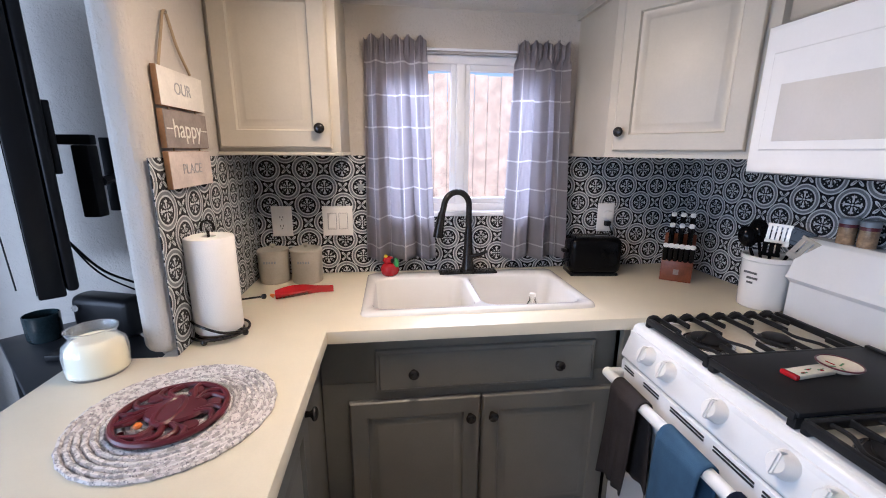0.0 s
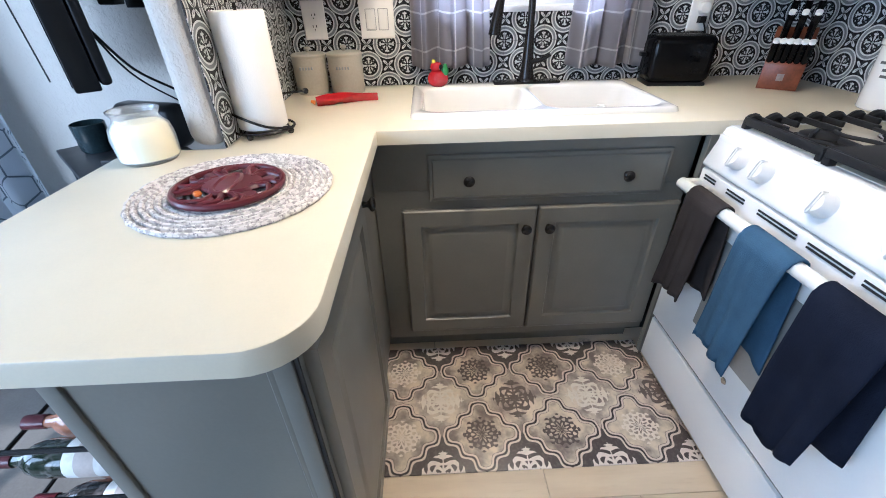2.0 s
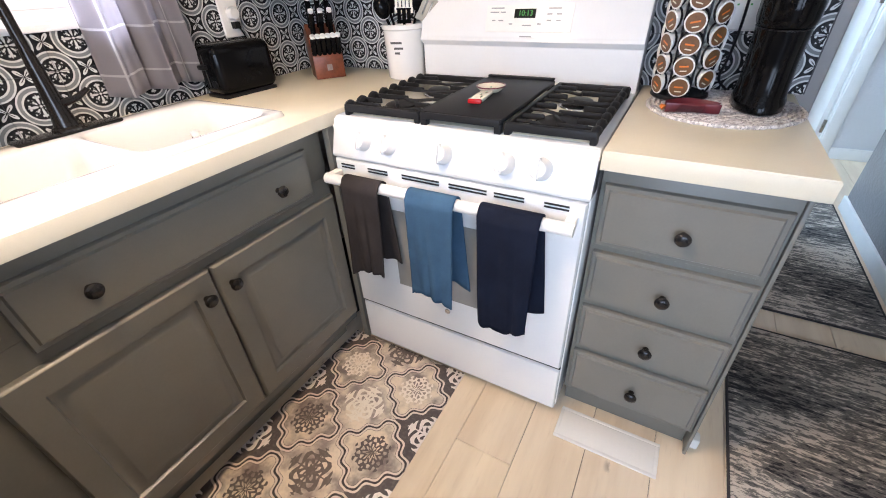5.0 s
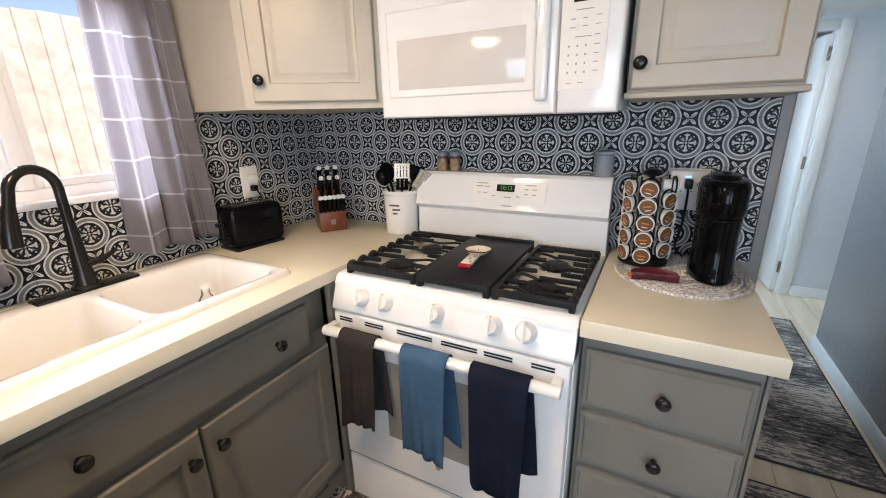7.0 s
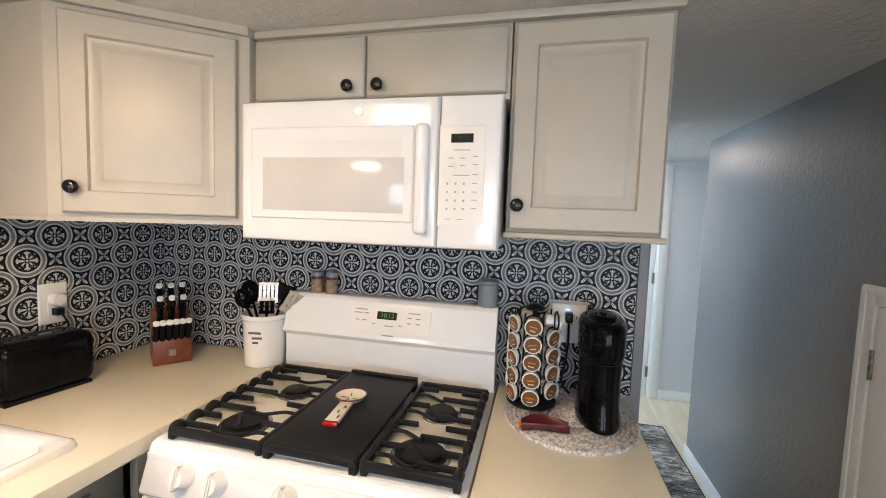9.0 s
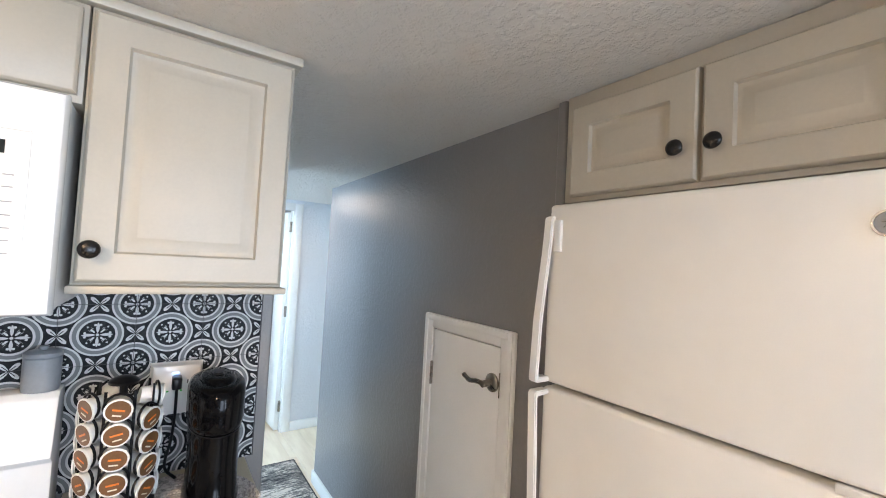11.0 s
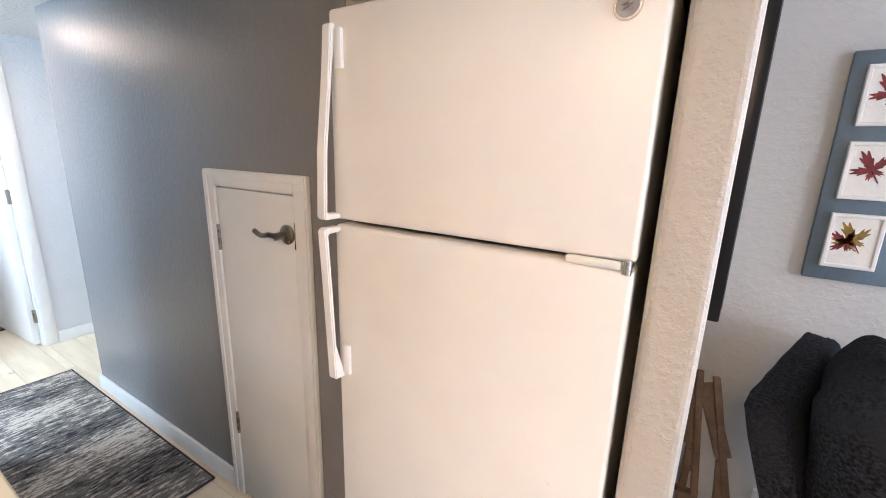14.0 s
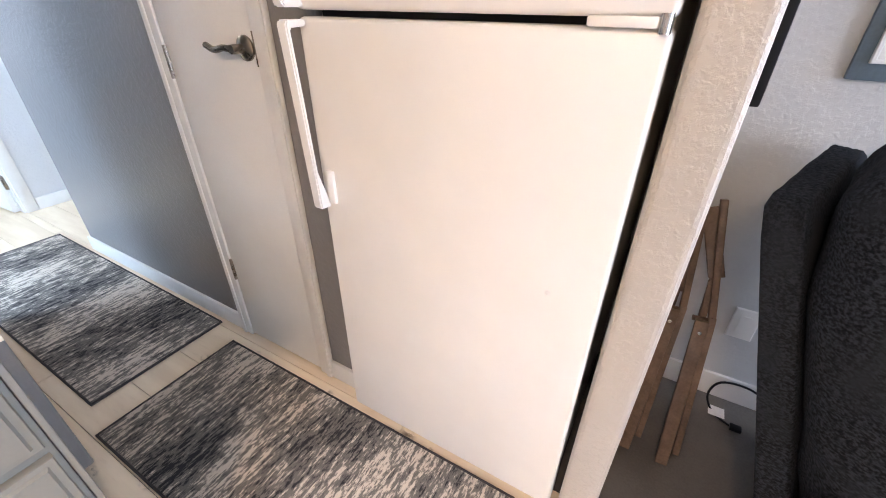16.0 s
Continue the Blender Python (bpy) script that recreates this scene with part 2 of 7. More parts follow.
def tile_pattern():
    """Encaustic pattern: ringed medallions on tile centres and corners, leaf stars between."""
    m, t, p = shader("encaustic_tile_print")
    sep = t.nodes.new("ShaderNodeSeparateXYZ")
    t.links.new(spot(t, "Object", (1 / TILE, 1 / TILE, 1 / TILE)), sep.inputs[0])
    u, v = sep.outputs[0], sep.outputs[1]
    a, b = M(t, "ABSOLUTE", u), M(t, "ABSOLUTE", v)
    a2, b2 = M(t, "SUBTRACT", 0.5, a), M(t, "SUBTRACT", 0.5, b)
    r1, th1 = polar(t, a, b)
    r2, th2 = polar(t, a2, b2)
    near = M(t, "LESS_THAN", r1, r2)
    r = M(t, "MINIMUM", r1, r2)
    # every medallion: four lobed petals on the axes, four beaded leaves on the diagonals
    def pick(p, q):
        return M(t, "ADD", M(t, "MULTIPLY", near, p), M(t, "MULTIPLY", M(t, "SUBTRACT", 1.0, near), q))

    def ball(x, y, x0, y0, size):
        d, _ = polar(t, M(t, "SUBTRACT", x, x0), M(t, "SUBTRACT", y, y0))
        return M(t, "LESS_THAN", d, size)

    def lens(along, across, mid, half, width):
        k = M(t, "DIVIDE", M(t, "SUBTRACT", along, mid), half)
        return M(t, "LESS_THAN", across, M(t, "MULTIPLY", M(t, "SUBTRACT", 1.0, M(t, "MULTIPLY", k, k)), width))

    fu, fv = pick(a, a2), pick(b, b2)
    hi, lo = M(t, "MAXIMUM", fu, fv), M(t, "MINIMUM", fu, fv)
    d1, d2 = M(t, "MULTIPLY", M(t, "ADD", hi, lo), 0.7071), M(t, "MULTIPLY", M(t, "SUBTRACT", hi, lo), 0.7071)
    petal = M(t, "MAXIMUM", lens(hi, lo, 0.115, 0.090, 0.022), ball(hi, lo, 0.162, 0.032, 0.019))
    bead = M(t, "MULTIPLY", lens(d1, d2, 0.125, 0.075, 0.031), M(t, "SUBTRACT", 1.0, ball(d1, d2, 0.150, 0.0, 0.023)))
    bead = M(t, "MULTIPLY", bead, M(t, "GREATER_THAN", M(t, "ABSOLUTE", M(t, "SUBTRACT", d2, 0.020)), 0.006))
    petal = M(t, "MAXIMUM", petal, bead)
    petal = M(t, "MULTIPLY", petal, M(t, "GREATER_THAN", r, 0.032))
    petal = M(t, "MAXIMUM", petal, M(t, "LESS_THAN", r, 0.022))
    disc = M(t, "LESS_THAN", r, 0.232)
    thin = M(t, "MULTIPLY", M(t, "GREATER_THAN", r, 0.232), M(t, "LESS_THAN", r, 0.264))
    line = M(t, "MULTIPLY", M(t, "GREATER_THAN", r, 0.318), M(t, "LESS_THAN", r, 0.347))
    band = M(t, "MULTIPLY", M(t, "GREATER_THAN", r, 0.264), M(t, "LESS_THAN", r, 0.318))
    # leaf star centred on the edge midpoints
    big = M(t, "GREATER_THAN", a, b)
    e = M(t, "ADD", M(t, "MULTIPLY", big, a2), M(t, "MULTIPLY", M(t, "SUBTRACT", 1.0, big), b2))
    f = M(t, "ADD", M(t, "MULTIPLY", big, b), M(t, "MULTIPLY", M(t, "SUBTRACT", 1.0, big), a))
    rs, ths = polar(t, e, f)
    star = M(t, "ABSOLUTE", M(t, "SINE", M(t, "MULTIPLY", ths, 2.0)))
    leaf = M(t, "LESS_THAN", rs, M(t, "MULTIPLY", M(t, "POWER", star, 2.6), 0.170))
    vein = M(t, "LESS_THAN", M(t, "ABSOLUTE", M(t, "SUBTRACT", e, f)), 0.008)
    leaf = M(t, "MULTIPLY", leaf, M(t, "SUBTRACT", 1.0, M(t, "MULTIPLY", vein, M(t, "LESS_THAN", rs, 0.11))))
    black, light, mid = (0.006, 0.007, 0.009), (0.56, 0.57, 0.57), (0.18, 0.195, 0.20)
    c = mix(t, leaf, black, light)
    c = mix(t, line, c, light)
    c = mix(t, band, c, mid)
    c = mix(t, thin, c, light)
    c = mix(t, disc, c, black)
    c = mix(t, M(t, "MULTIPLY", petal, disc), c, light)
    n = noise_of(t, spot(t), 70, 3)
    c = mix(t, M(t, "MULTIPLY", step(t, n, 0.4, 0.75), 0.10), c, (0.2, 0.2, 0.2))
    t.links.new(c, p.inputs["Base Color"])
    p.inputs["Roughness"].default_value = 0.45
    p.inputs["Specular IOR Level"].default_value = 0.16
    bump(t, p, n, 0.08, 0.001)
    return m


TILE_PRINT = tile_pattern()
GROUT = plain("dark_grout", (0.06, 0.06, 0.065), 0.8)


def mat_print():
    """Quatrefoil lattice print with rosettes, browns and creams."""
    m, t, p = shader("vinyl_mat_print")
    sep = t.nodes.new("ShaderNodeSeparateXYZ")
    t.links.new(spot(t, "Object"), sep.inputs[0])
    x, y = sep.outputs[0], sep.outputs[1]
    P, Q = 0.263, 0.265

    def cell(shx, shy):
        cx = M(t, "SUBTRACT", M(t, "PINGPONG", M(t, "ADD", x, 10 * P + shx), P / 2), 0.0)
        cy = M(t, "SUBTRACT", M(t, "PINGPONG", M(t, "ADD", y, 10 * Q + shy), Q / 2), 0.0)
        return cx, cy

    ax, ay = cell(0.035, 0.0)
    bx, by = cell(0.035 + P / 2, Q / 2)
    k = P / Q
    ra, tha = polar(t, ax, M(t, "MULTIPLY", ay, k))
    rb, thb = polar(t, bx, M(t, "MULTIPLY", by, k))
    da = M(t, "ADD", M(t, "ADD", ax, M(t, "MULTIPLY", ay, k)), M(t, "MULTIPLY", M(t, "COSINE", M(t, "MULTIPLY", M(t, "SUBTRACT", ax, M(t, "MULTIPLY", ay, k)), 70.0)), 0.010))
    inA = M(t, "LESS_THAN", da, P / 2 + 0.008)
    edge = M(t, "ABSOLUTE", M(t, "SUBTRACT", da, P / 2 + 0.008))
    nz = noise_of(t, spot(t, "Object"), 9, 4)
    nz2 = noise_of(t, spot(t, "Object"), 26, 4, 0.65)
    wash = step(t, M(t, "ADD", M(t, "MULTIPLY", nz, 0.75), M(t, "MULTIPLY", nz2, 0.25)), 0.38, 0.60)

    def cell_no(v, shift, size):
        return M(t, "FLOOR", M(t, "ADD", M(t, "DIVIDE", M(t, "ADD", v, shift), size), 0.5))

    def odd(n):
        return M(t, "GREATER_THAN", M(t, "PINGPONG", n, 1.0), 0.5)

    def lace(r, th, size, lobes, twist):
        """Curling open-work inside a lobed disc."""
        lobe = M(t, "COSINE", M(t, "MULTIPLY", th, lobes))
        rim = M(t, "LESS_THAN", r, M(t, "ADD", size, M(t, "MULTIPLY", lobe, size * 0.10)))
        curl = M(t, "SINE", M(t, "ADD", M(t, "MULTIPLY", r, 300.0), M(t, "MULTIPLY", lobe, twist)))
        spoke = M(t, "COSINE", M(t, "ADD", M(t, "MULTIPLY", th, lobes * 2.0), M(t, "MULTIPLY", r, 95.0)))
        net = M(t, "GREATER_THAN", M(t, "ADD", M(t, "MULTIPLY", curl, 0.7), M(t, "MULTIPLY", spoke, 0.6)), M(t, "ADD", -0.45, M(t, "MULTIPLY", nz2, 0.5)))
        return M(t, "MULTIPLY", rim, net)

    rowA = odd(cell_no(y, 0.0, Q))
    colA_no = odd(cell_no(x, 0.035 + P, P))
    colB_no = odd(M(t, "FLOOR", M(t, "DIVIDE", M(t, "ADD", x, 0.035 + P), P * 2)))
    paleA = mix(t, wash, (0.29, 0.23, 0.21), (0.82, 0.71, 0.58))
    groundA = mix(t, rowA, paleA, (0.085, 0.066, 0.062))
    inkA = mix(t, rowA, mix(t, colA_no, (0.86, 0.78, 0.68), (0.15, 0.115, 0.105)), (0.86, 0.78, 0.72))
    groundB = mix(t, wash, (0.21, 0.165, 0.150), (0.80, 0.68, 0.54))
    inkB = mix(t, colB_no, (0.11, 0.082, 0.076), (0.88, 0.78, 0.68))
    motif = M(t, "MAXIMUM", lace(ra, tha, 0.070, 4.0, 2.6), M(t, "MULTIPLY", M(t, "LESS_THAN", M(t, "MULTIPLY", ax, ay), 0.00009), M(t, "LESS_THAN", ra, 0.082)))
    c = mix(t, inA, mix(t, lace(rb, thb, 0.057, 8.0, 2.0), groundB, inkB), mix(t, motif, groundA, inkA))
    c = mix(t, M(t, "LESS_THAN", edge, 0.0175), c, (0.10, 0.078, 0.072))
    c = mix(t, M(t, "LESS_THAN", edge, 0.0155), c, (0.74, 0.64, 0.55))
    c = mix(t, M(t, "LESS_THAN", edge, 0.0050), c, (0.040, 0.030, 0.029))
    g = noise_of(t, spot(t, "Object"), 120, 3)
    c = mix(t, M(t, "MULTIPLY", step(t, g, 0.45, 0.7), 0.15), c, (0.40, 0.34, 0.30))
    t.links.new(c, p.inputs["Base Color"])
    p.inputs["Roughness"].default_value = 0.42
    return m


MAT_PRINT = mat_print()


def rug_weave():
    """Distressed streaks that run across the runner, charcoal to cream."""
    m, t, p = shader("distressed_rug")
    v = spot(t, "Position", (40, 7.0, 1))
    v2 = spot(t, "Position", (4.5, 2.2, 1))
    a, b, c3 = noise_of(t, v, 1.6, 6, 0.72), noise_of(t, v2, 0.8, 3), noise_of(t, spot(t, "Position", (150, 60, 1)), 1.0, 3)
    k = M(t, "ADD", M(t, "MULTIPLY", a, 0.64), M(t, "MULTIPLY", b, 0.36))
    k = M(t, "ADD", k, M(t, "MULTIPLY", M(t, "SUBTRACT", c3, 0.5), 0.22))
    c = mix(t, step(t, k, 0.41, 0.47), (0.020, 0.020, 0.023), (0.155, 0.143, 0.130))
    c = mix(t, step(t, k, 0.50, 0.565), c, (0.60, 0.53, 0.445))
    t.links.new(c, p.inputs["Base Color"])
    p.inputs["Roughness"].default_value = 0.95
    bump(t, p, c3, 0.6, 0.003)
    return m


RUG = rug_weave()
RUG_EDGE = plain("rug_binding", (0.045, 0.04, 0.04), 0.9)


def braid():
    m, t, p = shader("braided_cotton")
    v = spot(t)
    a, b = noise_of(t, v, 95, 2), noise_of(t, v, 210, 2)
    c = mix(t, step(t, a, 0.40, 0.55), (0.46, 0.43, 0.42), (0.78, 0.74, 0.72))
    ring = t.nodes.new("ShaderNodeObjectInfo").outputs["Random"]
    c = mix(t, M(t, "MULTIPLY", step(t, ring, 0.55, 0.95), 0.55), c, (0.30, 0.28, 0.29))
    c = mix(t, M(t, "MULTIPLY", step(t, b, 0.60, 0.66), 0.8), c, (0.16, 0.155, 0.18))
    t.links.new(c, p.inputs["Base Color"])
    p.inputs["Roughness"].default_value = 0.95
    bump(t, p, b, 0.5, 0.002)
    return m


BRAID = braid()


def curtain_cloth(name, base, stripe, hex_grid=False):
    m, t, p = shader(name)
    uv = t.nodes.new("ShaderNodeTexCoord").outputs["UV"]
    sep = t.nodes.new("ShaderNodeSeparateXYZ")
    t.links.new(uv, sep.inputs[0])
    u, v = sep.outputs[0], sep.outputs[1]
    if hex_grid:
        W, H = 0.115, 0.115 * 1.7320508

        def hexd(du, dv):
            hu = M(t, "ABSOLUTE", M(t, "MULTIPLY", M(t, "SUBTRACT", M(t, "FRACT", M(t, "ADD", M(t, "DIVIDE", u, W), du)), 0.5), W))
            hv = M(t, "ABSOLUTE", M(t, "MULTIPLY", M(t, "SUBTRACT", M(t, "FRACT", M(t, "ADD", M(t, "DIVIDE", v, H), dv)), 0.5), H))
            return M(t, "MAXIMUM", hu, M(t, "ADD", M(t, "MULTIPLY", hu, 0.5), M(t, "MULTIPLY", hv, 0.8660254)))

        s = M(t, "GREATER_THAN", M(t, "MINIMUM", hexd(0.0, 0.0), hexd(0.5, 0.5)), W / 2 - 0.0035)
    else:
        s1 = M(t, "LESS_THAN", M(t, "ABSOLUTE", M(t, "SUBTRACT", M(t, "FRACT", M(t, "DIVIDE", u, 0.105)), 0.5)), 0.026)
        s2 = M(t, "LESS_THAN", M(t, "ABSOLUTE", M(t, "SUBTRACT", M(t, "FRACT", M(t, "DIVIDE", v, 0.121)), 0.5)), 0.026)
        s = M(t, "MAXIMUM", s1, s2)
    w = noise_of(t, spot(t), 500, 2)
    c = mix(t, M(t, "MULTIPLY", w, 0.25), mix(t, s, base, stripe), (0.2, 0.19, 0.18))
    tr = t.nodes.new("ShaderNodeBsdfTranslucent")
    ms = t.nodes.new("ShaderNodeMixShader")
    ms.inputs[0].default_value = 0.78
    t.links.new(c, tr.inputs[0])
    t.links.new(c, p.inputs["Base Color"])
    p.inputs["Roughness"].default_value = 0.9
    out = t.nodes["Material Output"]
    t.links.new(p.outputs[0], ms.inputs[1])
    t.links.new(tr.outputs[0], ms.inputs[2])
    t.links.new(ms.outputs[0], out.inputs[0])
    return m


def frosted():
    m, t, p = shader("frosted_glass")
    p.inputs["Base Color"].default_value = (0.90, 0.91, 0.90, 1)
    p.inputs["Roughness"].default_value = 0.10
    p.inputs["Transmission Weight"].default_value = 0.9
    p.inputs["IOR"].default_value = 1.45
    return m


FROSTED = frosted()
CAP_STEEL = plain("bright_satin_steel", (0.88, 0.88, 0.86), 0.5, var=0.04)
FOIL = plain("brown_foil", (0.16, 0.075, 0.03), 0.35, var=0.15)
CURTAIN = curtain_cloth("grey_windowpane_cotton", (0.56, 0.535, 0.56), (0.93, 0.91, 0.91))
HONEYCOMB = curtain_cloth("white_honeycomb_cotton", (0.60, 0.63, 0.66), (0.16, 0.19, 0.22), True)


def plush():
    m, t, p = shader("slate_chenille")
    v = spot(t, "Position", (150, 150, 230))
    a, b, c3 = noise_of(t, v, 1.0, 4), noise_of(t, spot(t), 320, 2), noise_of(t, spot(t), 7, 4)
    c = mix(t, step(t, a, 0.35, 0.68), (0.008, 0.009, 0.011), (0.032, 0.036, 0.044))
    c = mix(t, step(t, c3, 0.45, 0.7), c, (0.022, 0.025, 0.030))
    t.links.new(c, p.inputs["Base Color"])
    p.inputs["Roughness"].default_value, p.inputs["Specular IOR Level"].default_value = 0.95, 0.08
    bump(t, p, M(t, "ADD", a, b), 0.5, 0.003)
    return m


PLUSH = plush()


def wallpaper():
    m, t, p = shader("dark_floral_wallpaper")
    n = noise_of(t, spot(t), 17, 4, 0.7)
    c = mix(t, step(t, n, 0.47, 0.53), (0.55, 0.55, 0.55), (0.03, 0.032, 0.04))
    t.links.new(c, p.inputs["Base Color"])
    p.inputs["Roughness"].default_value = 0.7
    return m


WALLPAPER = wallpaper()


# ---- mesh helpers ----
def mesh_of(name, bm, material, smooth=None):
    me = bpy.data.meshes.new(name)
    bmesh.ops.recalc_face_normals(bm, faces=bm.faces)
    bm.to_mesh(me)
    bm.free()
    me.materials.append(material)
    if smooth is not None:
        me.polygons.foreach_set("use_smooth", [True] * len(me.polygons))
        me.set_sharp_from_angle(angle=radians(smooth))
    return me


def thing(name, at, label="", category="", group="", kind=""):
    ob = new(name)
    ob.empty_display_size = 0.05
    ob.location = at
    return tagged(ob, label, category, group, kind)


def part(name, bm, material, parent=None, label="", smooth=35):
    """One mesh object from a bmesh in world coordinates; its origin goes to its middle."""
    co = np.array([v.co[:] for v in bm.verts])
    mid = Vector((co.min(0) + co.max(0)) / 2)
    bmesh.ops.translate(bm, verts=bm.verts, vec=-mid)
    ob = new(name, mesh_of(name, bm, material, smooth))
    ob.matrix_basis = Matrix.Translation(mid)
    if parent is not None:
        up = parent.matrix_basis.copy()
        if parent.parent is not None:
            up = parent.parent.matrix_basis @ parent.matrix_parent_inverse @ up
        ob.parent = parent
        ob.matrix_parent_inverse = up.inverted()
    return tagged(ob, label)


def single(name, bm, material, label, category, group="", kind="", smooth=35):
    return tagged(part(name, bm, material, None, label, smooth), "", category, group, kind)


def box(x0, x1, y0, y1, z0, z1, bevel=0.0, seg=2, bm=None):
    made = bmesh.new()
    m = Matrix.Translation(((x0 + x1) / 2, (y0 + y1) / 2, (z0 + z1) / 2)) @ Matrix.Diagonal((abs(x1 - x0), abs(y1 - y0), abs(z1 - z0), 1))
    bmesh.ops.create_cube(made, size=1, matrix=m)
    if bevel:
        bmesh.ops.bevel(made, geom=made.edges[:], offset=bevel, segments=seg, affect="EDGES", profile=0.5)
    return merge(bm, made)


def merge(bm, made):
    if bm is None:
        return made
    me = bpy.data.meshes.new("scratch")
    made.to_mesh(me)
    made.free()
    bm.from_mesh(me)
    bpy.data.meshes.remove(me)
    return bm


def lathe(profile, at=(0, 0, 0), seg=32, bm=None, m=None):
    """Turns (radius, height) pairs about z; ends on the axis close up."""
    made = bmesh.new()
    rings = []
    for r, z in profile:
        if r < 1e-6:
            rings.append([made.verts.new((0, 0, z))])
        else:
            rings.append([made.verts.new((r * math.cos(a), r * math.sin(a), z)) for a in (2 * math.pi * k / seg for k in range(seg))])
    for p, q in zip(rings, rings[1:]):
        for k in range(seg):
            n = (k + 1) % seg
            if len(p) == 1 and len(q) == 1:
                break
            if len(p) == 1:
                made.faces.new((p[0], q[n], q[k]))
            elif len(q) == 1:
                made.faces.new((p[k], p[n], q[0]))
            else:
                made.faces.new((p[k], p[n], q[n], q[k]))
    bmesh.ops.transform(made, matrix=Matrix.Translation(at) @ (m or Matrix()), verts=made.verts)
    return merge(bm, made)


def tube(points, r, seg=10, bm=None, closed=False, radii=None):
    """A round bar along points, with capped ends."""
    made = bmesh.new()
    pts = [Vector(p) for p in points]
    n = len(pts)
    rings, side = [], None
    for k, p in enumerate(pts):
        d = (pts[(k + 1) % n] - pts[k - 1]) if closed else (pts[min(k + 1, n - 1)] - pts[max(k - 1, 0)])
        d.normalize()
        if side is None:
            side = d.orthogonal().normalized()
        side = (side - d * side.dot(d)).normalized()
        up = d.cross(side)
        rr = radii[k] if radii else r
        rings.append([made.verts.new(p + rr * (math.cos(a) * side + math.sin(a) * up)) for a in (2 * math.pi * j / seg for j in range(seg))])
    for k in range(n if closed else n - 1):
        a, b = rings[k], rings[(k + 1) % n]
        for j in range(seg):
            made.faces.new((a[j], a[(j + 1) % seg], b[(j + 1) % seg], b[j]))
    if not closed:
        made.faces.new(rings[0][::-1])
        made.faces.new(rings[-1])
    return merge(bm, made)


def smooth_path(points, per=6):
    """Catmull-Rom through points."""
    pts = [Vector(p) for p in points]
    pts = [2 * pts[0] - pts[1]] + pts + [2 * pts[-1] - pts[-2]]
    out = []
    for i in range(1, len(pts) - 2):
        a, b, c, d = pts[i - 1 : i + 3]
        for k in range(per):
            t = k / per
            out.append(0.5 * (2 * b + (c - a) * t + (2 * a - 5 * b + 4 * c - d) * t * t + (3 * b - a - 3 * c + d) * t ** 3))
    return out + [pts[-2]]


def facing(way, origin):
    """Frame with x to a viewer's right, y up and z towards the viewer, for a face that looks along way."""
    u, w = {"-y": ((1, 0, 0), (0, -1, 0)), "-x": ((0, -1, 0), (-1, 0, 0)), "+y": ((-1, 0, 0), (0, 1, 0)), "+x": ((0, 1, 0), (1, 0, 0)), "+z": ((1, 0, 0), (0, 0, 1))}[way]
    u, w = Vector(u), Vector(w)
    v = w.cross(u)
    m = Matrix((u, v, w)).transposed().to_4x4()
    m.translation = origin
    return m


def panel(w, h, loops, m, bm=None):
    """Nested rectangles (inset, height): a moulded panel, its back at z = 0 and its lower left corner at the origin."""
    made = bmesh.new()
    rings = []
    for i, z in [(loops[0][0], 0.0)] + list(loops):
        rings.append([made.verts.new(c) for c in ((i, i, z), (w - i, i, z), (w - i, h - i, z), (i, h - i, z))])
    made.faces.new(rings[0][::-1])
    for a, b in zip(rings, rings[1:]):
        for k in range(4):
            made.faces.new((a[k], a[(k + 1) % 4], b[(k + 1) % 4], b[k]))
    made.faces.new(rings[-1])
    bmesh.ops.transform(made, matrix=m, verts=made.verts)
    return merge(bm, made)


RAISED = [(0, 0.012), (0.002, 0.016), (0.006, 0.019), (0.056, 0.019), (0.060, 0.0095), (0.066, 0.008), (0.071, 0.008), (0.088, 0.0165), (0.091, 0.017)]
SLAB = [(0, 0.010), (0.002, 0.013), (0.011, 0.0135), (0.015, 0.019)]


def knob(parent, m, name="knob"):
    """Round black mushroom knob on a short neck."""
    bm = lathe([(0, 0), (0.008, 0), (0.0065, 0.010), (0.009, 0.014), (0.016, 0.018), (0.0172, 0.022), (0.0155, 0.026), (0.009, 0.029), (0, 0.030)], seg=20, m=m)
    return part(name, bm, BRONZE, parent, "round black bronze knob", 60)


def text_part(words, size, m, material, parent, name="lettering", squash=1.0):
    cu = bpy.data.curves.new(name, "FONT")
    cu.body, cu.size, cu.extrude, cu.align_x, cu.align_y = words, size, 0.0006, "CENTER", "CENTER"
    tmp = bpy.data.objects.new("scratch", cu)
    me = bpy.data.meshes.new_from_object(tmp)
    bpy.data.objects.remove(tmp)
    bm = bmesh.new()
    bm.from_mesh(me)
    bpy.data.meshes.remove(me)
    bmesh.ops.transform(bm, matrix=m @ Matrix.Diagonal((squash, 1, 1, 1)), verts=bm.verts)
    return part(name, bm, material, parent, "", None)


# ---- plan ----
XL, XR, YB, CEIL_Z, TOP = -0.39, 1.56, 1.72, 1.985, 0.915
YS = -0.775          # hall's south wall
YP = -1.42           # picture wall
WX0, WX1, WZ0, WZ1 = 0.11, 0.85, 1.175, 1.825   # kitchen window opening


def wall(name, bm, material, label):
    return tagged(part(name, bm, material, None, label, None), "", "wall", "", "structure")


def floor_slab(name, x0, x1, y0, y1, z, material, label):
    return tagged(part(name, box(x0, x1, y0, y1, z - 0.08, z), material, None, label, None), "", "floor", "", "structure")


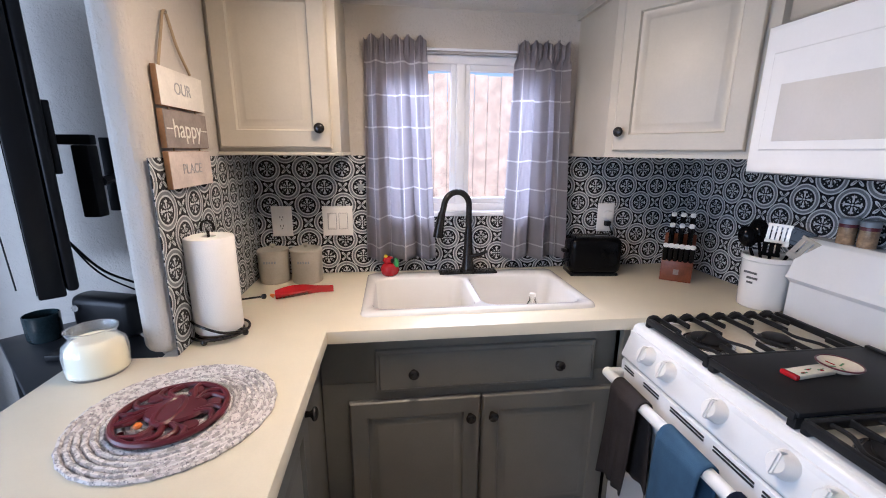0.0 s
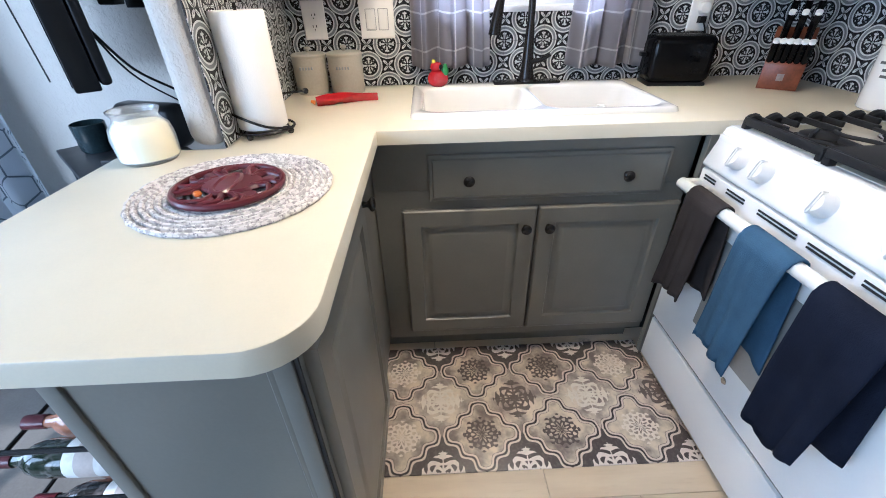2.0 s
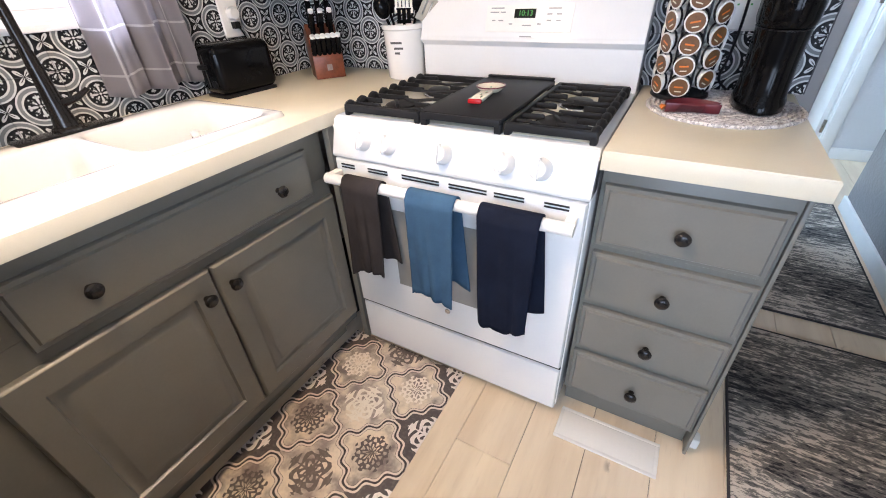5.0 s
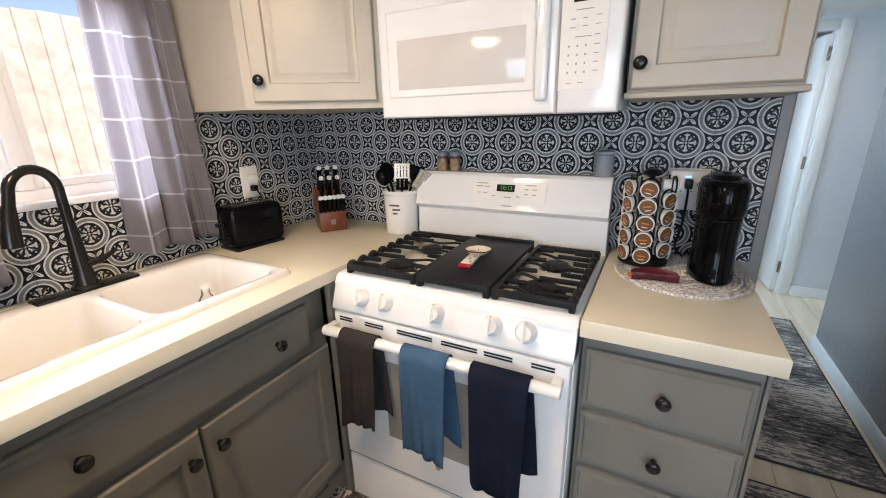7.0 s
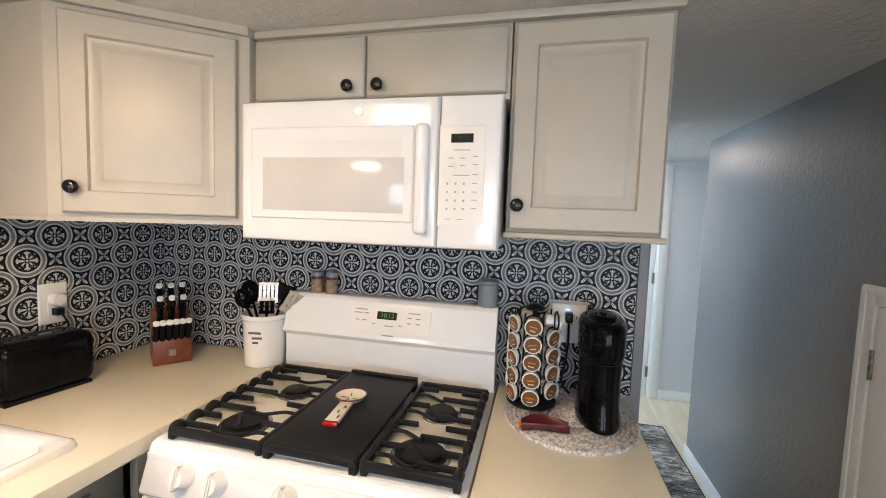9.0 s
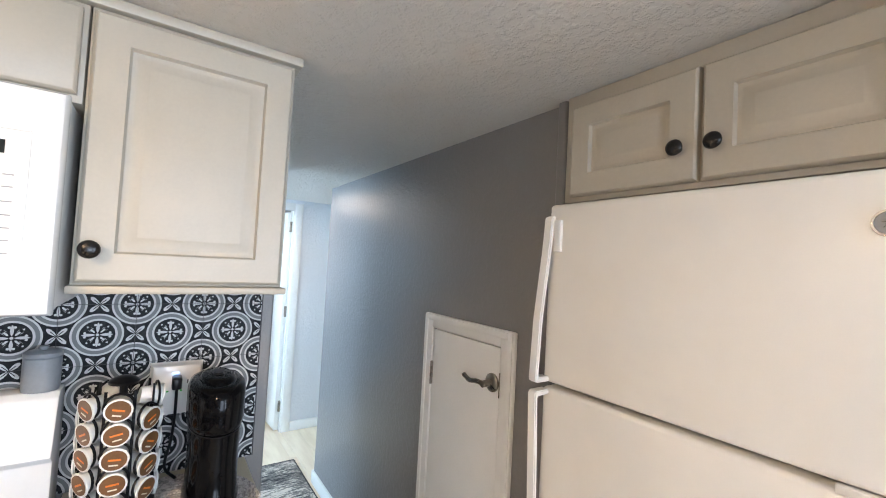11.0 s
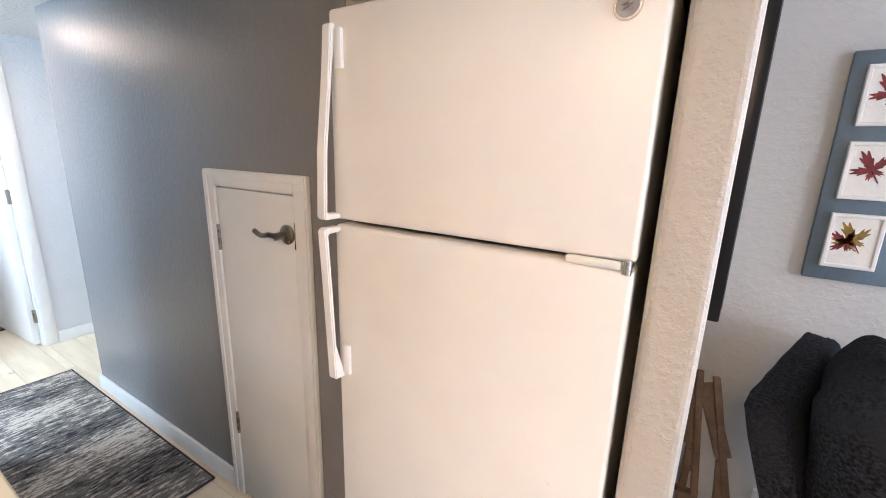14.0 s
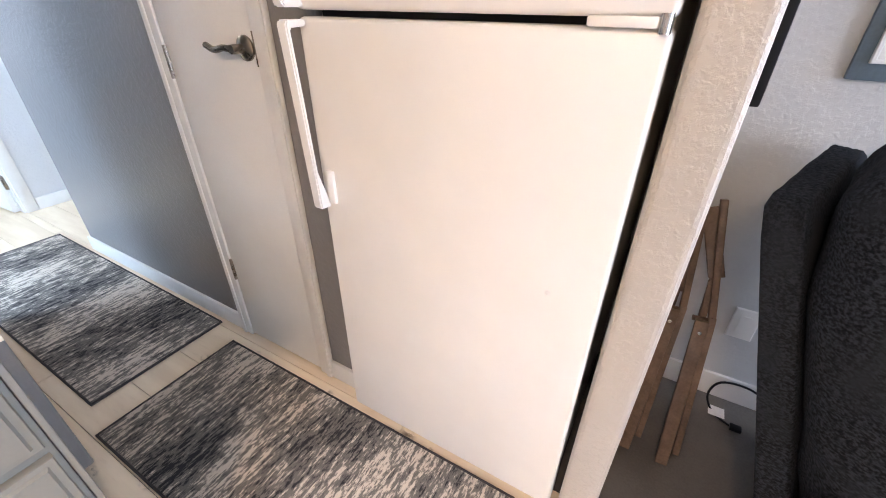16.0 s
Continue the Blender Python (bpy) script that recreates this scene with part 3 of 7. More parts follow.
# kitchen back wall with the window opening; it runs on behind the television
bm = box(-1.62, WX0, YB, YB + 0.12, 0, 2.3)
box(WX1, XR + 0.1, YB, YB + 0.12, 0, 2.3, bm=bm)
box(WX0, WX1, YB, YB + 0.12, 0, WZ0, bm=bm)
box(WX0, WX1, YB, YB + 0.12, WZ1, 2.3, bm=bm)
wall("wall_north", bm, GREIGE, "greige painted kitchen wall with a window opening")
# living room's north wall with its curtained window
NX0, NX1, NZ0, NZ1 = -2.85, -1.65, 0.55, 1.85
bm = box(-3.3, NX0, YB, YB + 0.12, 0, 2.3)
box(NX1, -1.62, YB, YB + 0.12, 0, 2.3, bm=bm)
box(NX0, NX1, YB, YB + 0.12, 0, NZ0, bm=bm)
box(NX0, NX1, YB, YB + 0.12, NZ1, 2.3, bm=bm)
wall("wall_living_north", bm, LIVING, "pale grey living room wall beside a window")
# west wall, out of view, with a large window added for daylight
bm = box(-3.32, -3.2, -1.6, -0.90, 0, 2.3)
box(-3.32, -3.2, 0.90, 1.72, 0, 2.3, bm=bm)
box(-3.32, -3.2, -0.90, 0.90, 0, 0.55, bm=bm)
box(-3.32, -3.2, -0.90, 0.90, 1.95, 2.3, bm=bm)
wall("wall_west", bm, LIVING, "pale grey living room wall with a window opening added out of view")
bm = box(-1.30, 0.285, YP - 0.1, YP, 0, 2.3)
wall("wall_picture", bm, LIVING, "textured pale grey wall with framed leaves")
bm = box(-3.3, -2.90, YP - 0.1, YP, 0, 2.3)
box(-2.90, -1.30, YP - 0.1, YP, 0, 0.60, bm=bm)
box(-2.90, -1.30, YP - 0.1, YP, 1.95, 2.3, bm=bm)
wall("wall_living_south", bm, LIVING, "pale grey living room wall round a window opening added out of view")
wall("wall_stub", box(XL - 0.085, XL, 0.992, YB, TOP + 0.002, 2.0, 0.034, 6), GREIGE, "greige wall stub standing on the counter end")
wall("wall_stub_lower", box(XL - 0.085, XL, 0.992, YB, 0, 0.872), GREIGE, "greige wall under the counter end")
wall("wall_east", box(XR, XR + 0.10, -0.135, YB, 0, 2.0, 0.006), HALL_GREY, "grey painted wall behind the stove")
# pillar beside the fridge and walls of its niche
wall("wall_pillar", box(0.195, 0.283, YP, -0.690, 0, CEIL_Z + 0.01, 0.014, 3), GREIGE, "cream textured wall end beside the fridge")
bm = box(0.992, 1.024, YP, YS + 0.022, 0, CEIL_Z + 0.01, 0.01, 3)
wall("wall_niche", bm, HALL_GREY, "grey wall edge between fridge and small door")
wall("wall_niche_back", box(0.283, 0.992, YP - 0.1, YP, 0, CEIL_Z + 0.01), HALL_GREY, "plain wall behind the fridge")
# hall south wall with the small closet door's opening
SDX0, SDX1, SDZ = 1.215, 1.622, 1.252
bm = box(1.024, SDX0, YS - 0.1, YS, 0, 2.0)
box(SDX1, 2.99, YS - 0.1, YS, 0, 2.0, bm=bm)
box(SDX0, SDX1, YS - 0.1, YS, SDZ, 2.0, bm=bm)
box(SDX0, SDX1, YS - 0.1, YS - 0.06, 0, SDZ, bm=bm)
wall("wall_south", bm, HALL_GREY, "dark grey hall wall with a satin sheen")
wall("wall_hall_north", box(XR + 0.10, 2.7, -0.135, -0.035, 0, 2.0), HALL_GREY, "grey hall wall")
# cross passage and the far room
HX = 3.90
bm = box(HX, HX + 0.1, -2.2, -0.77, 0, 2.05)
box(HX, HX + 0.1, 0.01, 1.4, 0, 2.05, bm=bm)
box(HX, HX + 0.1, -0.77, 0.01, 1.905, 2.05, bm=bm)
wall("wall_hall_end", bm, WHITE_WALL, "bright white wall at the hall's end with a doorway")
wall("wall_passage_south", box(2.89, HX + 0.1, -2.3, -2.2, 0, 2.05), WHITE_WALL, "plain white passage wall")
wall("wall_passage_west", box(2.89, 2.99, -2.2, YS - 0.1, 0, 2.05), WHITE_WALL, "plain white passage wall")
wall("wall_passage_north", box(2.6, HX + 0.1, 1.4, 1.5, 0, 2.05), WHITE_WALL, "plain white passage wall")
wall("wall_passage_inner", box(2.6, 2.7, -0.035, 1.4, 0, 2.05), WHITE_WALL, "plain white passage wall")
wall("wall_bedroom_east", box(6.4, 6.5, -2.2, 1.5, 0, 2.05), WALLPAPER, "dark floral wallpapered bedroom wall")
wall("wall_bedroom_south", box(HX + 0.1, 6.4, -2.3, -2.2, 0, 2.05), WHITE_WALL, "plain bedroom wall")
wall("wall_bedroom_north", box(HX + 0.1, 6.4, 1.4, 1.5, 0, 2.05), WHITE_WALL, "plain bedroom wall")


def ceiling(name, bm, label):
    return tagged(part(name, bm, CEIL, None, label, None), "", "ceiling", "", "structure")


ceiling("ceiling", box(XL - 0.085, 2.99, -0.79, YB + 0.1, CEIL_Z, CEIL_Z + 0.05), "white knock-down textured kitchen ceiling")
ceiling("ceiling_niche", box(0.195, 1.012, -1.52, -0.79, CEIL_Z, CEIL_Z + 0.05), "white ceiling over the fridge")
ceiling("ceiling_hall", box(2.99, 6.5, -2.3, 1.5, CEIL_Z + 0.01, CEIL_Z + 0.06), "bright white passage ceiling")
ceiling("ceiling_passage", box(2.6, 2.99, -0.035, 1.5, CEIL_Z + 0.012, CEIL_Z + 0.06), "white passage ceiling")
ceiling("ceiling_living", box(-3.3, XL - 0.085, -1.52, YB + 0.1, 2.25, 2.3), "white living room ceiling")
ceiling("ceiling_living_south", box(XL - 0.085, 0.195, -1.52, -0.79, 2.25, 2.3), "white living room ceiling beside the fridge")
bm = box(XL - 0.10, XL - 0.085, -0.79, 0.992, CEIL_Z, 2.25)
box(XL - 0.10, 0.195, -0.79, -0.775, CEIL_Z + 0.05, 2.25, bm=bm)
wall("wall_header", bm, LIVING, "narrow wall strip where the ceiling steps up")
floor_slab("floor_base", -3.3, 6.5, -2.3, 1.85, -0.008, GROUT, "dark underlay beneath the floor planks")
floor_slab("floor_living", -3.3, -0.40, -1.52, YB, 0.0, LIVING_FLOOR, "brown vinyl living room floor")
floor_slab("floor_living_south", -0.40, 0.195, -1.52, YS, 0.0, LIVING_FLOOR, "brown vinyl floor beside the armchair")


# ---- window and outdoors ----
win = thing("window_1", (0.48, YB, WZ0), "white vinyl sliding window with bright fence outside", "window", "", "structure")
y0, y1 = YB + 0.035, YB + 0.085
for x0, x1, z0, z1 in ((WX0, WX1, WZ0, WZ0 + 0.035), (WX0, WX1, WZ1 - 0.035, WZ1), (WX0, WX0 + 0.035, WZ0 + 0.035, WZ1 - 0.035), (WX1 - 0.035, WX1, WZ0 + 0.035, WZ1 - 0.035)):
    part("window_frame", box(x0, x1, y0, y1, z0, z1, 0.004), VINYL, win)
part("meeting_stile", box(0.452, 0.490, y0 - 0.008, y1 - 0.01, WZ0 + 0.035, WZ1 - 0.035, 0.004), VINYL, win)
part("latch", box(0.458, 0.470, y0 - 0.02, y0 - 0.008, 1.46, 1.52, 0.003), VINYL, win)
for x0, x1, dy in ((WX0 + 0.035, 0.452, 0.03), (0.490, WX1 - 0.035, 0.018)):
    for q0, q1, z0, z1 in ((x0, x0 + 0.022, WZ0 + 0.035, WZ1 - 0.035), (x1 - 0.022, x1, WZ0 + 0.035, WZ1 - 0.035), (x0 + 0.022, x1 - 0.022, WZ0 + 0.035, WZ0 + 0.06), (x0 + 0.022, x1 - 0.022, WZ1 - 0.06, WZ1 - 0.035)):
        part("sash_rail", box(q0, q1, y0 + 0.006, y0 + 0.034, z0, z1, 0.003), VINYL, win)
    pane = part("pane", box(x0 + 0.02, x1 - 0.02, YB + 0.05, YB + 0.054, WZ0 + 0.055, WZ1 - 0.055), GLASS, win, "clear glass", None)
    pane.visible_shadow = False
part("window_sill", box(WX0 - 0.0, WX1 + 0.0, YB - 0.012, YB + 0.034, WZ0 - 0.016, WZ0 + 0.004, 0.004), VINYL, win)
ground = tagged(part("ground", box(-80, 80, -80, 120, -0.6, -0.5), GROUND, None, "dry gravel yard outside the window", None), "", "ground", "", "structure")
fence = thing("fence", (0.5, 4.4, -0.5), "sunlit weathered board fence outside the window", "fence")
plank_bm = box(-0.068, 0.068, -0.011, 0.011, -1.35, 1.35, 0.004, 1)
plank_me = mesh_of("board", plank_bm, FENCE)
for k in range(34):
    ob = new("board", plank_me)
    ob.location = (-2.0 + 0.142 * k, 4.4 + 0.004 * math.sin(3 * k), 0.86 + 0.012 * math.sin(7.3 * k))
    ob.parent, ob.matrix_parent_inverse = fence, fence.matrix_basis.inverted()
for z in (0.0, 1.0, 1.9):
    part("rail", box(-2.1, 2.8, 4.415, 4.45, z - 0.04, z + 0.04), FENCE, fence)


def living_window(name, lo, hi, axis, label):
    w = thing(name, ((lo[0] + hi[0]) / 2, (lo[1] + hi[1]) / 2, lo[2]), label, "window", "", "structure")
    a0, a1 = (lo[0], hi[0]) if axis == "y" else (lo[1], hi[1])
    d0, d1 = (lo[1], hi[1]) if axis == "y" else (lo[0], hi[0])

    def bar(p0, p1, z0, z1):
        part("window_frame", box(p0, p1, d0 + 0.03, d1 - 0.03, z0, z1, 0.004) if axis == "y" else box(d0 + 0.03, d1 - 0.03, p0, p1, z0, z1, 0.004), VINYL, w)

    bar(a0, a1, lo[2], lo[2] + 0.04), bar(a0, a1, hi[2] - 0.04, hi[2])
    for p in (a0, (a0 + a1) / 2 - 0.02, a1 - 0.04):
        bar(p, p + 0.04, lo[2] + 0.04, hi[2] - 0.04)
    return w


living_window("window_2", (NX0, YB, NZ0), (NX1, YB + 0.12, NZ1), "y", "white framed living room window behind a curtain")
# These two windows are out of view, added to let in living room daylight.
living_window("unseen_window_4", (-2.90, YP - 0.1, 0.60), (-1.30, YP, 1.95), "y", "wide white framed window added out of view")
living_window("unseen_window_3", (-3.32, -0.90, 0.55), (-3.2, 0.90, 1.95), "x", "wide white framed window added out of view")


def curtain(name, x0, x1, z0, z1, y, folds, depth, material, label, flare=0.03, ruffle=0.0, seed=1, inner=0):
    """Gathered cloth panel; cloth coordinates in its UV map."""
    rnd = random.Random(seed)
    ph, ph2 = rnd.uniform(0, 6), rnd.uniform(0, 6)
    nu, nv = 96, 40
    me_bm = bmesh.new()
    uvl = me_bm.loops.layers.uv.new("cloth")
    grid = []
    for j in range(nv + 1):
        v = j / nv
        row = []
        gather = 1.0 if v > 0.93 else 0.55 + 0.45 * v
        for i in range(nu + 1):
            u = i / nu
            a = 2 * math.pi * folds * u + ph
            w = math.sin(a) + 0.45 * math.sin(1.7 * a + ph2) + 0.2 * math.sin(3.3 * a + 2 * v)
            amp = depth * (1.25 - 0.45 * v)
            if v > 0.93:
                amp, w = depth * 0.5, math.sin(a * 3.7) + 0.5 * math.sin(8.3 * a)
            x = x0 + (x1 - x0) * u + flare * (1 - v) * (u - 0.5 + inner) + 0.006 * math.sin(2 * a + 1) * (1 - v)
            z = z0 + (z1 - z0) * v + 0.006 * math.sin(a + 1) * (1 - v)
            if v > 0.985:
                z += ruffle * (0.5 + 0.5 * math.sin(a * 1.9 + 1))
            row.append(me_bm.verts.new((x, y + amp * w * 0.5, z)))
        grid.append(row)
    for j in range(nv):
        for i in range(nu):
            f = me_bm.faces.new((grid[j][i], grid[j][i + 1], grid[j + 1][i + 1], grid[j + 1][i]))
            for lp, (a, b) in zip(f.loops, ((i, j), (i + 1, j), (i + 1, j + 1), (i, j + 1))):
                lp[uvl].uv = (a / nu * (x1 - x0) * 1.9, b / nv * (z1 - z0))
    ob = single(name, me_bm, material, label, "curtain", "kitchen window curtains" if name == "curtain" else "", smooth=80)
    sol = ob.modifiers.new("thickness", "SOLIDIFY")
    sol.thickness = 0.0015
    return ob


rod = thing("curtain_rod", (0.49, 1.665, 1.83), "thin curtain rod above the kitchen window", "rod")
part("rod", tube([(0.085, 1.699, 1.832), (0.898, 1.699, 1.832)], 0.005), VINYL, rod)
for x in (0.10, 0.88):
    part("bracket", box(x - 0.01, x + 0.01, 1.692, YB, 1.82, 1.845, 0.003), VINYL, rod)
curtain("curtain", 0.078, 0.318, 0.985, 1.85, 1.668, 2.7, 0.044, CURTAIN, "grey cotton curtain with white windowpane checks, gathered on rod", 0.05, 0.022, 3, 0.25)
curtain("curtain", 0.682, 0.905, 0.975, 1.85, 1.668, 2.5, 0.044, CURTAIN, "grey cotton curtain with white windowpane checks, gathered on rod", 0.06, 0.022, 8, 0.1)
curtain("long_curtain", -2.55, -1.50, 0.06, 2.02, 1.64, 6, 0.06, HONEYCOMB, "pale floor-length curtain with a honeycomb line pattern", 0.02, 0.0, 5)

# ---- worktop ----
def slab(name, outer, hole, z0, z1, material, label, bands=()):
    bm = bmesh.new()
    loops = [outer] + ([hole] if hole else [])
    for loop in loops:
        vs = [bm.verts.new((x, y, z1)) for x, y in loop]
        for k in range(len(vs)):
            bm.edges.new((vs[k], vs[(k + 1) % len(vs)]))
    bmesh.ops.triangle_fill(bm, use_beauty=True, use_dissolve=True, edges=bm.edges[:])
    ret = bmesh.ops.extrude_face_region(bm, geom=bm.faces[:])
    vs = [g for g in ret["geom"] if isinstance(g, bmesh.types.BMVert)]
    bmesh.ops.translate(bm, verts=vs, vec=(0, 0, z0 - z1))
    bmesh.ops.recalc_face_normals(bm, faces=bm.faces)
    edges = [e for e in bm.edges if len(e.link_faces) == 2 and abs(e.verts[0].co.z - z1) < 1e-5 and abs(e.verts[1].co.z - z1) < 1e-5 and e.calc_face_angle() > 1]
    bmesh.ops.bevel(bm, geom=edges, offset=0.004, segments=2, affect="EDGES", profile=0.5)
    g = thing(name, (outer[1][0], outer[1][1], z0), label, "worktop")
    part("top", bm, material, g)
    for x0, x1, y0, y1 in bands:
        part("edge_band", box(x0, x1, y0, y1, z0 - 0.004, z1 - 0.004, 0.001), material, g)
    return g


def arc(cx, cy, r, a0, a1, n=8):
    return [(cx + r * math.cos(radians(a0 + (a1 - a0) * k / n)), cy + r * math.sin(radians(a0 + (a1 - a0) * k / n))) for k in range(n + 1)]


outer = [(-0.63, 0.305)] + arc(-0.115, 0.392, 0.087, -90, 0) + [(-0.028, 1.100), (0.925, 1.100), (XR, 1.100), (XR, YB), (XL, YB), (XL, 0.995), (XL - 0.09, 0.995), (-0.60, 1.0), (-0.63, 0.97)]
hole = [(0.085, 1.225), (0.085, 1.60), (0.855, 1.60), (0.855, 1.225)]
slab("worktop", outer, hole, 0.875, TOP, COUNTER, "cream laminate U-shaped worktop with peninsula")
slab("worktop", [(0.917, -0.082), (XR, -0.082), (XR, 0.312), (0.917, 0.312)], None, 0.875, TOP, COUNTER, "cream laminate worktop beside the stove", [(0.9155, 0.917, -0.0835, 0.312), (0.917, XR, -0.0835, -0.082)])

# ---- base cabinets ----
sinkcab = thing("sink_cabinet", (0.45, 1.4, 0), "dark grey painted sink base cabinet with drawer front and two doors", "cabinet", "base cabinets")
part("body", box(-0.06, 0.915, 1.140, YB, 0.10, 0.715, 0.001), CAB_LOW, sinkcab)
part("face_rail", box(-0.06, 0.915, 1.140, 1.165, 0.7155, 0.8745, 0.001), CAB_LOW, sinkcab)
part("filler_panel", box(0.9155, 1.50, 1.098, 1.12, 0.0, 0.874), CAB_LOW, sinkcab)
part("toe_kick", box(-0.08, 0.90, 1.205, 1.23, 0, 0.10), CAB_LOW, sinkcab)
d = part("drawer_front", panel(0.729, 0.147, SLAB, facing("-y", (0.109, 1.140, 0.684))), CAB_LOW, sinkcab)
knob(d, facing("-y", (0.229, 1.121, 0.757))), knob(d, facing("-y", (0.707, 1.121, 0.757)))
for x0, x1, kx in ((0.022, 0.450, 0.415), (0.456, 0.908, 0.490)):
    d = part("door", panel(x1 - x0, 0.512, RAISED, facing("-y", (x0, 1.140, 0.142))), CAB_LOW, sinkcab)
    knob(d, facing("-y", (kx, 1.121, 0.585)))

pen = thing("peninsula_cabinet", (-0.2, 0.75, 0), "dark grey painted peninsula base cabinet with a tall door", "cabinet", "base cabinets")
part("body", box(-0.40, -0.063, 0.36, 1.70, 0.10, 0.875, 0.001), CAB_LOW, pen)
part("toe_kick", box(-0.40, -0.09, 0.38, 1.69, 0, 0.10), CAB_LOW, pen)
part("end_panel", panel(0.30, 0.86, [(0, 0.004), (0.003, 0.006), (0.012, 0.006), (0.014, 0.004)], facing("-y", (-0.395, 0.36, 0.012))), CAB_LOW, pen)
for x in (-0.402, -0.098):
    part("corner_strip", box(x, x + 0.028, 0.350, 0.360, 0.0, 0.875, 0.003), CAB_LOW, pen)
# Solid dark strip standing for the shade between corner strip and body edge.
part("shadow_gap", box(-0.0695, -0.0635, 0.355, 0.3595, 0.02, 0.87), SHADOW, pen)
d = part("door", panel(0.49, 0.74, RAISED, facing("+x", (-0.063, 0.372, 0.105))), CAB_LOW, pen)
knob(d, facing("+x", (-0.044, 0.842, 0.822)))

dr = thing("drawer_cabinet", (1.2, 0.12, 0), "grey painted four-drawer base cabinet with black knobs", "cabinet", "base cabinets")
part("body", box(0.962, XR, -0.062, 0.308, 0.10, 0.875, 0.001), CAB_LOW, dr)
part("toe_kick", box(1.00, XR, -0.060, 0.305, 0, 0.10), CAB_LOW, dr)
part("side_panel", box(0.955, XR, -0.072, -0.063, 0.0, 0.875, 0.002), CAB_LOW, dr)
part("corner_block", box(0.985, 1.02, -0.10, -0.073, 0.0, 0.045, 0.006), PLASTIC_W, dr, "small white protective corner block")
for z0, z1 in ((0.664, 0.826), (0.484, 0.643), (0.308, 0.463), (0.120, 0.286)):
    d = part("drawer", panel(0.352, z1 - z0, SLAB, facing("-x", (0.962, 0.298, z0))), CAB_LOW, dr)
    knob(d, facing("-x", (0.943, 0.118, (z0 + z1) / 2 - 0.006)))


# ---- upper cabinets ----
def upper(at, label):
    return thing("wall_cabinet", at, label, "cabinet", "wall cabinets")


UZ0, UZ1 = 1.42, 1.962
c = upper((-0.19, 1.56, UZ0), "light greige wall cabinet beside the window, door shut")
part("body", box(XL, 0.005, 1.415, YB, UZ0 + 0.012, UZ1, 0.001), CAB_UP, c)
part("bottom_rail", box(XL, 0.010, 1.405, YB - 0.001, UZ0, UZ0 + 0.0115, 0.003), CAB_UP, c)
d = part("door", panel(0.355, 0.50, RAISED, facing("-y", (XL + 0.012, 1.415, UZ0 + 0.024))), CAB_UP, c)
knob(d, facing("-y", (-0.058, 1.396, 1.508)))
c = upper((1.26, 1.56, UZ0), "light greige corner wall cabinet, door shut")
CORNER = [(0.962, YB), (0.962, 1.424), (1.236, 1.050), (XR, 1.050), (XR, YB)]


def column(outline, z0, z1):
    """Outline in x and y, drawn up from z0 to z1."""
    bm = bmesh.new()
    a = [bm.verts.new((x, y, z0)) for x, y in outline]
    b = [bm.verts.new((x, y, z1)) for x, y in outline]
    bm.faces.new(a[::-1]), bm.faces.new(b)
    for k in range(len(a)):
        bm.faces.new((a[k], a[(k + 1) % len(a)], b[(k + 1) % len(a)], b[k]))
    return bm


part("body", column(CORNER, UZ0 + 0.012, UZ1), CAB_UP, c)
part("bottom_rail", column([(0.955, YB - 0.001), (0.955, 1.416), (1.228, 1.043), (XR - 0.001, 1.043), (XR - 0.001, YB - 0.001)], UZ0, UZ0 + 0.0115), CAB_UP, c)
du = (Vector((1.236, 1.050, 0)) - Vector((0.962, 1.424, 0))).normalized()
dn = du.cross(Vector((0, 0, 1)))
cm = Matrix((du, Vector((0, 0, 1)), dn)).transposed().to_4x4()
cm.translation = Vector((0.962, 1.424, UZ0 + 0.022)) + du * 0.032
d = part("door", panel(0.400, 0.505, RAISED, cm), CAB_UP, c)
knob(d, cm @ Matrix.Translation((0.028, 0.066, 0.019)))
c = upper((1.40, 0.1, UZ0), "light greige wall cabinet above the coffee maker, door shut")
part("body", box(1.262, XR, -0.082, 0.292, UZ0 + 0.012, UZ1, 0.001), CAB_UP, c)
part("bottom_rail", box(1.247, XR - 0.001, -0.092, 0.297, UZ0 - 0.004, UZ0 + 0.0115, 0.004), CAB_UP, c)
d = part("door", panel(0.362, 0.515, RAISED, facing("-x", (1.262, 0.286, UZ0 + 0.018))), CAB_UP, c)
knob(d, facing("-x", (1.243, 0.264, 1.500)))
c = upper((1.40, 0.69, 1.775), "low greige wall cabinet above the microwave with two doors", )
part("body", box(1.262, XR, 0.296, 1.048, 1.772, UZ1, 0.001), CAB_UP, c)
for y1, y0, ky in ((1.040, 0.694, 0.735), (0.688, 0.304, 0.648)):
    d = part("door", panel(y1 - y0, 0.165, [(0, 0.012), (0.003, 0.016), (0.006, 0.018)], facing("-x", (1.262, y1, 1.786))), CAB_UP, c)
    knob(d, facing("-x", (1.244, ky, 1.812)))
trim = thing("trim", (1.25, 0.5, UZ1), "slim greige moulding between cabinets and ceiling", "trim", "", "structure")
part("moulding", box(1.244, 1.275, -0.098, 1.046, UZ1, CEIL_Z, 0.006), CAB_UP, trim)
part("moulding", box(1.275, XR, -0.098, -0.075, UZ1, CEIL_Z, 0.006), CAB_UP, trim)
part("moulding", column([(0.946, YB), (0.946, 1.416), (1.220, 1.043), (1.243, 1.043), (1.243, 1.08), (0.975, 1.44), (0.975, YB)], UZ1, CEIL_Z), CAB_UP, trim)
part("moulding", box(XL, 0.018, 1.388, 1.42, UZ1, CEIL_Z, 0.006), CAB_UP, trim)
